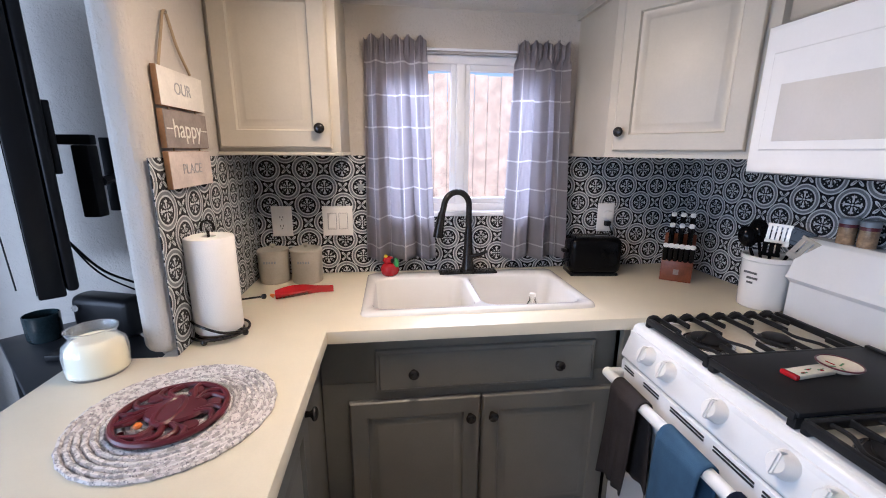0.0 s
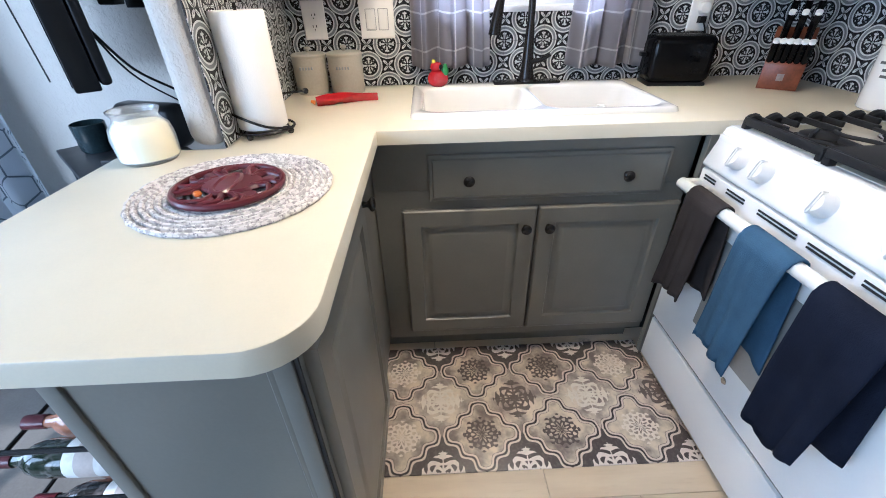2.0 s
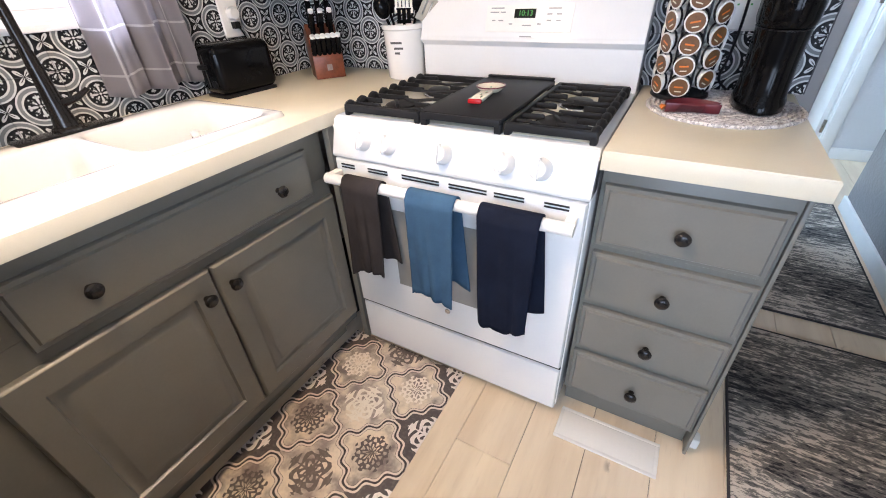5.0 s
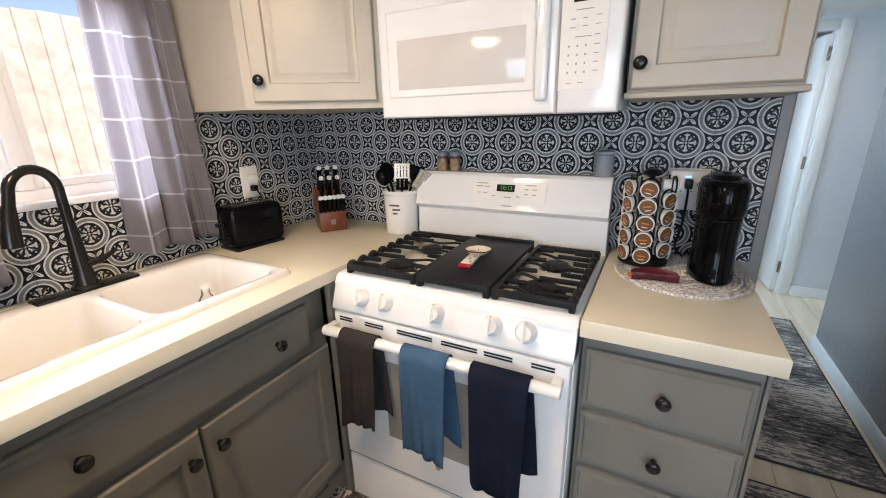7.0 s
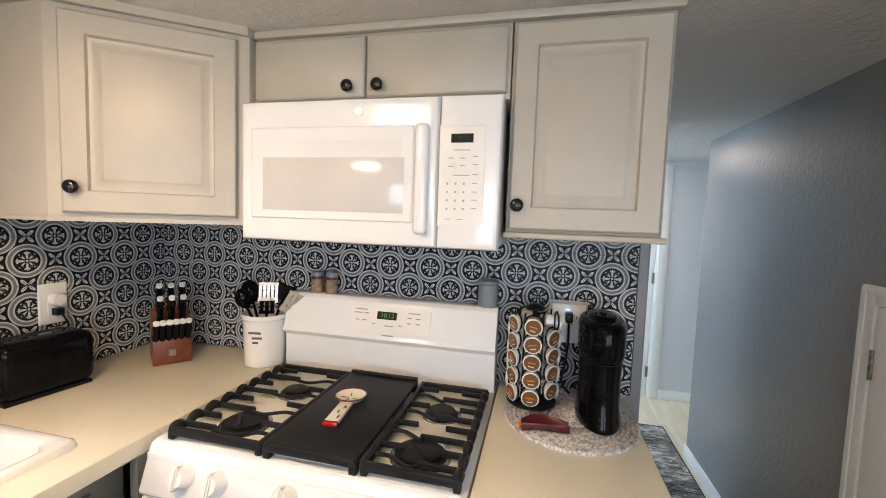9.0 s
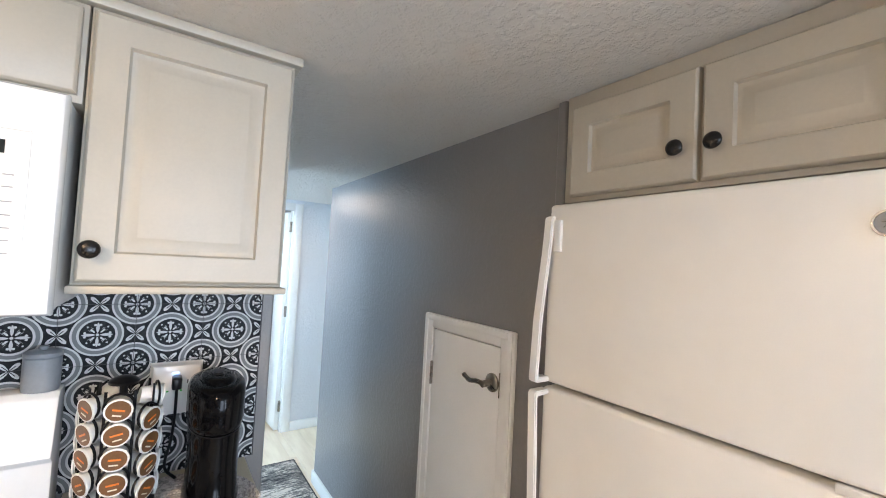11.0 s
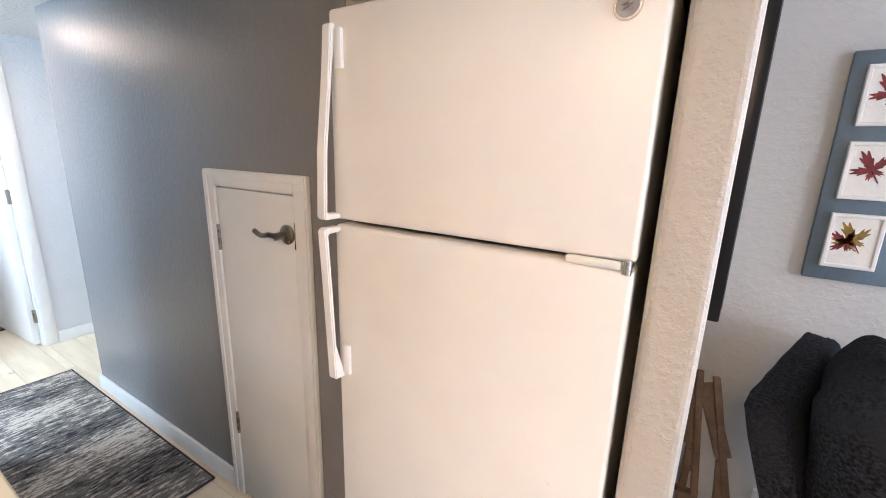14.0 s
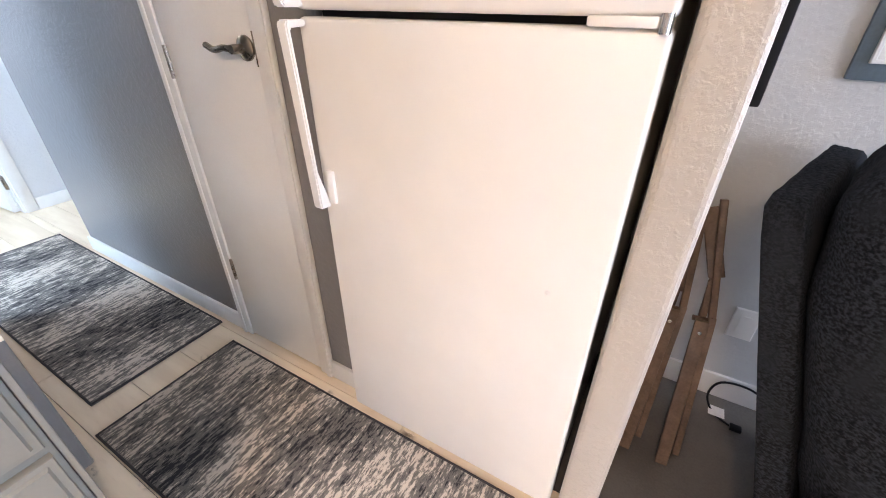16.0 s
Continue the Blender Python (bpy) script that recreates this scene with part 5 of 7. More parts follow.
part("casing_bead", box(SDX0 - 0.03, SDX1 + 0.03, YS + 0.016, YS + 0.021, SDZ + 0.03, SDZ + 0.05, 0.002), TRIM, sd)
leaf = part("leaf", box(SDX0 + 0.009, SDX1 - 0.005, YS - 0.030, YS + 0.011, 0.012, SDZ - 0.005, 0.002), DOORW, sd)
lm = facing("+y", (1.255, YS + 0.011, 1.13))
lv = part("lever", lathe([(0.030, 0), (0.030, 0.006), (0.024, 0.011), (0.012, 0.014), (0.011, 0.045), (0, 0.047)], seg=28, m=lm), NICKEL, leaf, "aged nickel rosette and lever")
part("lever_arm", tube(smooth_path([(1.255, YS + 0.050, 1.13), (1.285, YS + 0.055, 1.132), (1.322, YS + 0.055, 1.126), (1.358, YS + 0.051, 1.135)], 5), 0.008, 10), NICKEL, lv)
part("strike_plate", box(SDX0 + 0.0, SDX0 + 0.004, YS + 0.001, YS + 0.017, 1.09, 1.17), NICKEL, sd)
for z in (1.075, 0.34):
    h = part("hinge", box(SDX1 - 0.012, SDX1 + 0.002, YS - 0.004, YS + 0.014, z - 0.042, z + 0.042, 0.002), NICKEL, sd, "nickel butt hinge")
    part("hinge_pin", lathe([(0.006, -0.045), (0.006, 0.045), (0, 0.046)], (SDX1 - 0.006, YS + 0.014, z), 10), NICKEL, h)

hd = thing("door_2", (HX, -0.47, 0), "white flush bedroom door standing open into the room", "door", "", "structure")
casing(hd, [(HX - 0.016, HX, -0.835, -0.765, 0, 1.965), (HX - 0.016, HX, 0.005, 0.070, 0, 1.965), (HX - 0.016, HX, -0.765, 0.005, 1.900, 1.965)])
bm = box(HX, HX + 0.1, -0.770, -0.755, 0, 1.904)
part("jamb", bm, TRIM, hd)
part("jamb", box(HX, HX + 0.1, -0.005, 0.010, 0, 1.904), TRIM, hd)
ang = radians(4)
bm = box(0.0, 0.74, -0.0175, 0.0175, 0.012, 1.885, 0.002)
bmesh.ops.transform(bm, matrix=Matrix.Translation((HX + 0.035, -0.735, 0)) @ Matrix.Rotation(ang, 4, "Z"), verts=bm.verts)
leaf = part("leaf", bm, TRIM, hd)
for z in (1.76, 1.025, 0.215):
    part("hinge", box(HX + 0.012, HX + 0.05, -0.755, -0.738, z - 0.045, z + 0.045, 0.002), NICKEL, hd)


def base(name, x0, x1, y0, y1, label="white painted baseboard", h=0.082):
    return tagged(part(name, box(x0, x1, y0, y1, 0, h, 0.004), TRIM, None, label), "", "baseboard", "", "structure")


base("baseboard", SDX1 + 0.056, 2.995, YS, YS + 0.014)
base("baseboard", 1.024, SDX0 - 0.056, YS, YS + 0.014)
base("baseboard", 2.99, 3.004, -2.2, YS + 0.014)
base("baseboard", HX - 0.014, HX, -2.2, -0.836)
base("baseboard", HX - 0.014, HX, 0.071, 1.4)
base("baseboard", -3.2, 0.195, YP, YP + 0.014, h=0.10)
base("baseboard", 0.193, 0.285, -0.690, -0.678, h=0.085)

# ---- floor planks, rug, mats ----
mesh_cache = {}


def strip(parent, name, x0, x1, y0, y1, z0, z1, material):
    key = (name, round(x1 - x0, 4), round(y1 - y0, 4))
    if key not in mesh_cache:
        hx_, hy_, hz_ = (x1 - x0) / 2, (y1 - y0) / 2, (z1 - z0) / 2
        mesh_cache[key] = mesh_of(name, box(-hx_, hx_, -hy_, hy_, -hz_, hz_, 0.0012, 1), material)
    ob = new(name, mesh_cache[key])
    ob.location = ((x0 + x1) / 2, (y0 + y1) / 2, (z0 + z1) / 2)
    ob.parent, ob.matrix_parent_inverse = parent, parent.matrix_basis.inverted()
    return ob


fl = thing("floor", (1.0, 0.0, 0), "light oak plank floor with knots", "floor", "", "structure")
rnd = random.Random(4)
W = 0.185
for r in range(-7, 5):
    ya, yb = 0.382 + W * r, 0.382 + W * (r + 1)
    x_start = 0.683 - 1.22 * 2 + (rnd.uniform(0, 1.2) if r else 0)
    xa = x_start
    while xa < HX + 1.0:
        a, b, c0, c1 = max(xa, -0.40), min(xa + 1.22, HX + 1.2), max(ya, YS), min(yb, 1.24)
        if b - a > 0.02 and c1 - c0 > 0.01:
            strip(fl, "plank", a + 0.0008, b - 0.0008, c0 + 0.0008, c1 - 0.0008, -0.008, 0.0, PLANK)
        xa += 1.22
for r in range(-14, 8):
    ya, yb = 0.382 + W * r, 0.382 + W * (r + 1)
    for a0 in (2.70, 3.92, 5.14):
        lo, hi = max(ya, -2.2), min(yb, 1.4)
        if ya < YS < yb:
            hi = YS
        elif ya < 1.24 < yb:
            lo = 1.24
        elif YS <= ya and yb <= 1.24 and a0 < 5:
            continue
        if hi - lo > 0.01:
            strip(fl, "plank", max(a0, 2.95) + 0.001, min(a0 + 1.22, 6.4) - 0.001, lo + 0.001, hi - 0.001, -0.008, 0.0, PLANK)


def flat_rug(name, x0, x1, y0, y1, h, material, label, category, edge=None):
    g = thing(name, ((x0 + x1) / 2, (y0 + y1) / 2, 0), label, category, "hall runners" if edge else "")
    part("field", box(x0, x1, y0, y1, 0.0005, h, min(0.003, h / 3)), material, g)
    if edge:
        for a, b, c_, d_ in ((x0 - 0.007, x1 + 0.007, y0 - 0.007, y0), (x0 - 0.007, x1 + 0.007, y1, y1 + 0.007), (x0 - 0.007, x0, y0, y1), (x1, x1 + 0.007, y0, y1)):
            part("binding", box(a, b, c_, d_, 0.0005, h + 0.001, 0.002), edge, g)
    return g


flat_rug("kitchen_mat", -0.085, 0.922, 0.655, 1.165, 0.006, MAT_PRINT, "vinyl kitchen mat with cream and brown quatrefoil print", "mat")
flat_rug("runner_rug", 0.40, 1.648, -0.685, -0.185, 0.009, RUG, "charcoal and cream distressed runner rug before the fridge", "rug", RUG_EDGE)
flat_rug("runner_rug", 1.806, 3.35, -0.735, -0.235, 0.009, RUG, "charcoal and cream distressed runner rug along the hall", "rug", RUG_EDGE)
vent = thing("floor_vent", (0.89, 0.15, 0), "white metal floor register cover in front of the drawers", "vent")
part("cover", box(0.835, 0.952, -0.002, 0.298, 0.0005, 0.005, 0.002), PLASTIC_W, vent)
for x0, x1, y0, y1 in ((0.835, 0.845, -0.002, 0.298), (0.942, 0.952, -0.002, 0.298), (0.845, 0.942, -0.002, 0.008), (0.845, 0.942, 0.288, 0.298)):
    part("rim", box(x0, x1, y0, y1, 0.005, 0.0068, 0.0008), PLASTIC_W, vent)

# ---- backsplash tiles ----
def tile_wall(name, way, origin, u1, v1, phase, label, holes=()):
    """Tiles on a wall plane from (0, 0) to (u1, v1); those at its borders are cut."""
    g = thing(name, origin, label, "backsplash", "", "structure")
    m = facing(way, origin)
    beds = [(0, u1, 0, v1)]
    for h0, h1, k0, k1 in holes:
        beds = [(0, h0, 0, v1), (h1, u1, 0, v1), (h0, h1, 0, k0)]
    for p0, p1, q0, q1 in beds:
        part("grout_bed", panel(p1 - p0, q1 - q0, [(0, 0.002), (0.0001, 0.002)], m @ Matrix.Translation((p0, q0, 0))), GROUT, g, "", None)
    cache = {}
    nu, nv = int(u1 / TILE) + 2, int(v1 / TILE) + 2
    for i in range(-1, nu):
        for j in range(-1, nv):
            cu, cv = (i + 0.5) * TILE + phase[0], (j + 0.5) * TILE + phase[1]
            a0, a1 = max(cu - TILE / 2 + 0.0006, 0), min(cu + TILE / 2 - 0.0006, u1)
            b0, b1 = max(cv - TILE / 2 + 0.0006, 0), min(cv + TILE / 2 - 0.0006, v1)
            if a1 - a0 < 0.004 or b1 - b0 < 0.004:
                continue
            pieces = [(a0, a1, b0, b1)]
            for h0, h1, k0, k1 in holes:
                nxt = []
                for p0, p1, q0, q1 in pieces:
                    if p1 <= h0 or p0 >= h1 or q1 <= k0 or q0 >= k1:
                        nxt.append((p0, p1, q0, q1))
                        continue
                    nxt += [r for r in ((p0, min(p1, h0), q0, q1), (max(p0, h1), p1, q0, q1), (max(p0, h0), min(p1, h1), q0, min(q1, k0)), (max(p0, h0), min(p1, h1), max(q0, k1), q1)) if r[1] - r[0] > 0.002 and r[3] - r[2] > 0.002]
                pieces = nxt
            for p0, p1, q0, q1 in pieces:
                key = tuple(round(x, 4) for x in (p0 - cu, p1 - cu, q0 - cv, q1 - cv))
                if key not in cache:
                    cache[key] = mesh_of("tile", box(p0 - cu, p1 - cu, q0 - cv, q1 - cv, 0.0, 0.0025, 0.0008, 1), TILE_PRINT)
                ob = new("tile", cache[key])
                ob.matrix_basis = m @ Matrix.Translation((cu, cv, 0.0012))
                ob.parent, ob.matrix_parent_inverse = g, g.matrix_basis.inverted()
    return g


TZ = 1.418 - TOP
tile_wall("backsplash_north", "-y", (XL + 0.004, YB, TOP), XR - XL - 0.008, TZ, (0.056, -0.001), "black and grey encaustic tiles round the window", [(WX0 - XL - 0.004, WX1 - XL - 0.004, WZ0 - 0.016 - TOP, 2)])
tile_wall("backsplash_east", "-x", (XR, YB - 0.004, TOP), YB + 0.10, TZ, (0.023, -0.001), "black and grey encaustic tiles behind the stove")
tile_wall("backsplash_stub", "+x", (XL, 0.998, TOP), YB - 1.0, TZ, (-0.03, -0.001), "black and grey encaustic tiles on the wall stub")

# ---- lamps ----
cl = thing("ceiling_light", (0.24, 0.90, CEIL_Z), "flush round ceiling light with a warm glass dome", "lamp")
part("base_ring", lathe([(0.0, 0.0), (0.15, 0.0), (0.15, -0.016), (0.125, -0.02)], (0.24, 0.90, CEIL_Z), 40), NICKEL, cl)
part("dome", lathe([(0.128, -0.016), (0.12, -0.032), (0.09, -0.045), (0.05, -0.052), (0, -0.054)], (0.24, 0.90, CEIL_Z), 40), DIFFUSER, cl, "glowing frosted glass dome", 80)
hl = thing("recessed_light", (3.24, -0.46, CEIL_Z), "small recessed ceiling light in the hall", "lamp")
part("trim_ring", lathe([(0.062, 0.0), (0.080, 0.0), (0.078, -0.006), (0.060, -0.004)], (3.24, -0.46, CEIL_Z + 0.01), 32), TRIM, hl)
part("lens", lathe([(0.062, -0.002), (0, -0.002)], (3.24, -0.46, CEIL_Z + 0.01), 32), LENS, hl)


# ---- wall plates ----
def wall_plate(name, way, at, w, h, label, category):
    """Plate with its lower left corner at the origin of the facing frame."""
    g = thing(name, at, label, category)
    m = facing(way, at)
    part("plate", panel(w, h, [(0, 0.003), (0.003, 0.006), (0.006, 0.0065)], m), PLASTIC_W, g)
    return g, m


g, m = wall_plate("outlet", "-y", (-0.328, YB - 0.004, 1.083), 0.082, 0.127, "white duplex wall outlet on the tiles", "outlet")
part("socket_face", on_face(m @ Matrix.Translation((0, 0, 0.0065)), 0.041, 0.0635, 0.034, 0.068, 0.002), PLASTIC_W, g)
for v in (0.082, 0.045):
    for u in (0.035, 0.047):
        part("slot", on_face(m @ Matrix.Translation((0, 0, 0.0085)), u, v, 0.0025, 0.008, 0.0006), SHADOW, g)
    part("slot", on_face(m @ Matrix.Translation((0, 0, 0.0085)), 0.041, v - 0.011, 0.004, 0.004, 0.0006), SHADOW, g)
g, m = wall_plate("light_switch", "-y", (-0.121, YB - 0.004, 1.082), 0.125, 0.127, "white double rocker light switch on the tiles", "switch")
for u in (0.040, 0.086):
    part("rocker", panel(0.033, 0.066, [(0, 0.001), (0.002, 0.003), (0.003, 0.0045)], m @ Matrix.Translation((u - 0.0165, 0.030, 0.006))), PLASTIC_W, g)
    part("rocker_gap", on_face(m @ Matrix.Translation((0, 0, 0.0062)), u, 0.063, 0.037, 0.070, 0.0006), GREY_PRINT, g)
hook = thing("wall_hook", (0.045, YB - 0.004, 1.285), "small clear adhesive hook on the tiles", "hook")
part("pad", box(0.032, 0.056, YB - 0.0085, YB - 0.0038, 1.274, 1.300, 0.002), GREYCUP, hook)
part("peg", tube([(0.044, YB - 0.006, 1.288), (0.044, YB - 0.018, 1.280), (0.044, YB - 0.020, 1.288)], 0.0025, 8), GREYCUP, hook)
g, m = wall_plate("outlet", "-y", (1.112, YB - 0.004, 1.080), 0.080, 0.130, "white wall outlet with a round plug and toaster cord", "outlet")
part("socket_face", on_face(m @ Matrix.Translation((0, 0, 0.0065)), 0.040, 0.065, 0.034, 0.068, 0.002), PLASTIC_W, g)
part("plug", lathe([(0.021, 0), (0.021, 0.018), (0.018, 0.024), (0, 0.025)], seg=24, m=m @ Matrix.Translation((0.043, 0.078, 0.008))), PLASTIC_W, g, "white round plug")
part("plug", on_face(m @ Matrix.Translation((0, 0, 0.0085)), 0.043, 0.040, 0.022, 0.022, 0.022), BLACK, g, "black plug")
part("cord", tube(smooth_path([(1.158, 1.690, 1.118), (1.170, 1.680, 1.08), (1.175, 1.672, 1.02), (1.185, 1.665, 0.96), (1.20, 1.66, 0.922)], 5), 0.003, 8), BLACK, g)
g, m = wall_plate("outlet", "-x", (XR - 0.004, 0.160, 1.072), 0.118, 0.136, "white outlet extender with green and blue lights", "outlet")
part("housing", panel(0.112, 0.130, [(0, 0.014), (0.004, 0.022), (0.010, 0.024)], m @ Matrix.Translation((0.003, 0.003, 0.0066))), PLASTIC_W, g)
mm = m @ Matrix.Translation((0, 0, 0.0306))
part("night_light", on_face(mm, 0.056, 0.112, 0.014, 0.004, 0.001), LED_BLUE, g)
for u in (0.040, 0.070):
    part("indicator", on_face(mm, u, 0.066, 0.005, 0.004, 0.001), LED, g)
part("plug", box(XR - 0.075, XR - 0.0355, 0.090, 0.112, 1.150, 1.180, 0.004), BLACK, g)
for u in (0.084, 0.094):
    part("slot", on_face(mm, u, 0.088, 0.0025, 0.009, 0.0006), SHADOW, g)
part("cord", tube(smooth_path([(1.495, 0.101, 1.155), (1.490, 0.101, 1.09), (1.500, 0.105, 1.02), (1.49, 0.115, 0.96), (1.47, 0.09, 0.934)], 5), 0.0035, 8), BLACK, g)

# ---- hanging sign ----
sg = thing("hanging_sign", (XL, 1.17, 1.48), "three stacked wooden boards on jute string with words", "sign")
bm = tube(smooth_path([(XL + 0.012, 1.085, 1.636), (XL + 0.010, 1.120, 1.71), (XL + 0.008, 1.158, 1.775), (XL + 0.010, 1.195, 1.70), (XL + 0.012, 1.245, 1.638)], 5), 0.0035, 8)
part("string", bm, JUTE, sg)
part("nail", lathe([(0.003, 0), (0.003, 0.012), (0.005, 0.013), (0, 0.014)], seg=10, m=facing("+x", (XL, 1.158, 1.772))), CHROME, sg)
for z0, z1, mat_, words, size, ink in ((1.541, 1.633, WHITEWASH, "OUR", 0.042, GREY_PRINT), (1.440, 1.534, GREYBOARD, "happy", 0.066, WHITEWASH), (1.338, 1.433, PINKBOARD, "PLACE", 0.038, GREY_PRINT)):
    b = part("board", box(XL + 0.006, XL + 0.020, 1.055, 1.290, z0, z1, 0.002), BOARD_EDGE, sg)
    part("board_face", box(XL + 0.020, XL + 0.0212, 1.056, 1.289, z0 + 0.001, z1 - 0.001), mat_, b, "", None)
    text_part(words, size, facing("+x", (XL + 0.0216, 1.170, (z0 + z1) / 2)), ink, b, "lettering")
    if words == "happy":
        for y0, y1 in ((1.062, 1.092), (1.250, 1.284)):
            part("flourish", box(XL + 0.0212, XL + 0.0222, y0, y1, 1.4865, 1.4895), ink, b)
for y in (1.10, 1.245):
    for z in (1.4365, 1.5375):
        part("link", tube([(XL + 0.013, y, z - 0.006), (XL + 0.013, y, z + 0.006)], 0.002, 6), JUTE, sg)

# ---- paper towel holder ----
px, py = -0.332, 1.125
pt = thing("paper_towel_holder", (px, py, TOP), "black wire paper towel holder with a full roll", "paper towel")
part("roll", lathe([(0.019, 0.02), (0.062, 0.02), (0.0635, 0.024), (0.0635, 0.286), (0.062, 0.290), (0.019, 0.290), (0.019, 0.02)], (px, py, TOP), 40), PAPER, pt, "white paper towel roll")
part("base_ring", tube([(px + 0.078 * math.cos(a), py + 0.078 * math.sin(a), TOP + 0.014) for a in np.linspace(0, 2 * math.pi, 36)[:-1]], 0.0038, 8, closed=True), BRONZE, pt)
part("base_ring", tube([(px + 0.062 * math.cos(a), py + 0.062 * math.sin(a), TOP + 0.010) for a in np.linspace(0, 2 * math.pi, 36)[:-1]], 0.003, 8, closed=True), BRONZE, pt)
part("cross_wire", tube([(px - 0.078, py, TOP + 0.012), (px + 0.078, py, TOP + 0.012)], 0.003, 8), BRONZE, pt)
for a in (-100, -15, 100, 190):
    part("ball_foot", lathe([(0, -0.009), (0.0065, -0.0065), (0.009, 0), (0.0065, 0.0065), (0, 0.009)], (px + 0.078 * math.cos(radians(a)), py + 0.078 * math.sin(radians(a)), TOP + 0.009), 14), BRONZE, pt)
part("post", tube([(px, py, TOP + 0.012), (px, py, TOP + 0.305)], 0.004, 8), BRONZE, pt)
part("loop", tube([(px + 0.017 * math.cos(a), py, TOP + 0.312 + 0.022 * math.sin(a)) for a in np.linspace(-0.3, math.pi + 0.3, 16)], 0.0035, 8), BRONZE, pt)
part("tension_arm", tube(smooth_path([(px - 0.074, py - 0.02, TOP + 0.06), (px - 0.03, py - 0.070, TOP + 0.058), (px + 0.03, py - 0.072, TOP + 0.034), (px + 0.077, py - 0.03, TOP + 0.016)], 6), 0.0035, 8), BRONZE, pt)
part("side_arm", tube([(px + 0.06, py + 0.02, TOP + 0.095), (px + 0.115, py + 0.03, TOP + 0.098)], 0.003, 8), BRONZE, pt)
part("ball_end", lathe([(0, -0.008), (0.006, -0.006), (0.008, 0), (0.006, 0.006), (0, 0.008)], (px + 0.120, py + 0.031, TOP + 0.098), 14), BRONZE, pt)

# ---- candle jar ----
jx, jy = -0.535, 0.935
jar = thing("candle_jar", (jx, jy, TOP), "glass jar candle with pale cream wax on the counter", "candle")
jar_glass = part("jar", lathe([(r * 1.1, z * 1.14) for r, z in [(0, 0), (0.050, 0), (0.057, 0.008), (0.0585, 0.05), (0.055, 0.068), (0.043, 0.080), (0.041, 0.088), (0.046, 0.096), (0.047, 0.1), (0.0435, 0.1), (0.038, 0.088), (0.040, 0.08), (0.051, 0.068), (0.0545, 0.05), (0.053, 0.009), (0, 0.006)]], (jx, jy, TOP), 36), FROSTED, jar, "frosted glass jar", 60)
jar_glass.visible_shadow = False
part("wax", lathe([(r * 1.1, z * 1.14) for r, z in [(0, 0.007), (0.0525, 0.009), (0.0540, 0.05), (0.0505, 0.068), (0.041, 0.077), (0, 0.077)]], (jx, jy, TOP), 36), WAX, jar)
part("wick", tube([(jx, jy, TOP + 0.075), (jx + 0.001, jy, TOP + 0.088)], 0.0012, 6), SHADOW, jar)


# ---- braided placemats ----
def placemat(cx, cy, r, label):
    g = thing("placemat", (cx, cy, TOP), label, "placemat", "braided placemats")
    part("backing", lathe([(0, 0.0005), (r - 0.004, 0.0005), (r - 0.004, 0.003), (0, 0.003)], (cx, cy, TOP), 48), BRAID, g)
    n = int(r / 0.0125)
    for k in range(n):
        rr = r - 0.0065 - 0.0125 * k
        if rr < 0.008:
            break
        steps = max(24, int(rr * 420))
        pts = [((rr + 0.0012 * math.cos(steps / 3 * a)) * math.cos(a) + cx, (rr + 0.0012 * math.cos(steps / 3 * a)) * math.sin(a) + cy, TOP + 0.0045 + 0.0008 * math.sin(steps / 3 * a)) for a in np.linspace(0, 2 * math.pi, steps, endpoint=False)]
        part("braid", tube(pts, 0.0, 6, closed=True, radii=[0.0050 + 0.0012 * math.sin(steps / 2.0 * 2 * math.pi * q / steps) for q in range(steps)]), BRAID, g)
    return g


placemat(-0.267, 0.738, 0.188, "round braided grey and cream placemat on the peninsula")
placemat(1.335, 0.098, 0.182, "round braided grey and cream placemat under the coffee maker")

# trivet
tv_ = thing("trivet", (-0.268, 0.722, TOP + 0.011), "round dark red cast-iron trivet with openwork fruit pattern", "trivet")
cx, cy, z = -0.268, 0.722, TOP + 0.0175
bm = tube([(cx + 0.097 * math.cos(a), cy + 0.097 * math.sin(a), z) for a in np.linspace(0, 2 * math.pi, 48, endpoint=False)], 0.0065, 8, closed=True)
part("rim", bm, MAROON, tv_)
bm = tube([(cx + 0.02 * math.cos(a) - 0.004, cy + 0.045 * math.sin(a), z) for a in np.linspace(0, 2 * math.pi, 24, endpoint=False)], 0.008, 8, closed=True)
part("motif", bm, MAROON, tv_)
part("motif_plate", lathe([(0, 0.005), (0.040, 0.005), (0.044, 0), (0.040, -0.004), (0, -0.004)], seg=28, m=Matrix.Translation((cx + 0.006, cy + 0.004, z)) @ Matrix.Diagonal((1.35, 1.0, 1, 1))), MAROON, tv_)
rnd = random.Random(9)
for k in range(14):
    a = 2 * math.pi * k / 14 + rnd.uniform(-0.1, 0.1)
    b = a + rnd.uniform(-0.5, 0.5)
    part("rib", tube(smooth_path([(cx + 0.094 * math.cos(a), cy + 0.094 * math.sin(a), z), (cx + 0.075 * math.cos((a + b) / 2 + 0.2), cy + 0.075 * math.sin((a + b) / 2 + 0.2), z + 0.001), (cx + 0.045 * math.cos(b), cy + 0.045 * math.sin(b), z)], 4), 0.006, 8), MAROON, tv_)
for k in range(6):
    a = 2 * math.pi * (k + 0.3) / 6
    part("leaf", lathe([(0, 0.004), (0.014, 0.003), (0.016, 0), (0.014, -0.003), (0, -0.004)], (cx + 0.072 * math.cos(a), cy + 0.072 * math.sin(a), z), 14), MAROON, tv_)
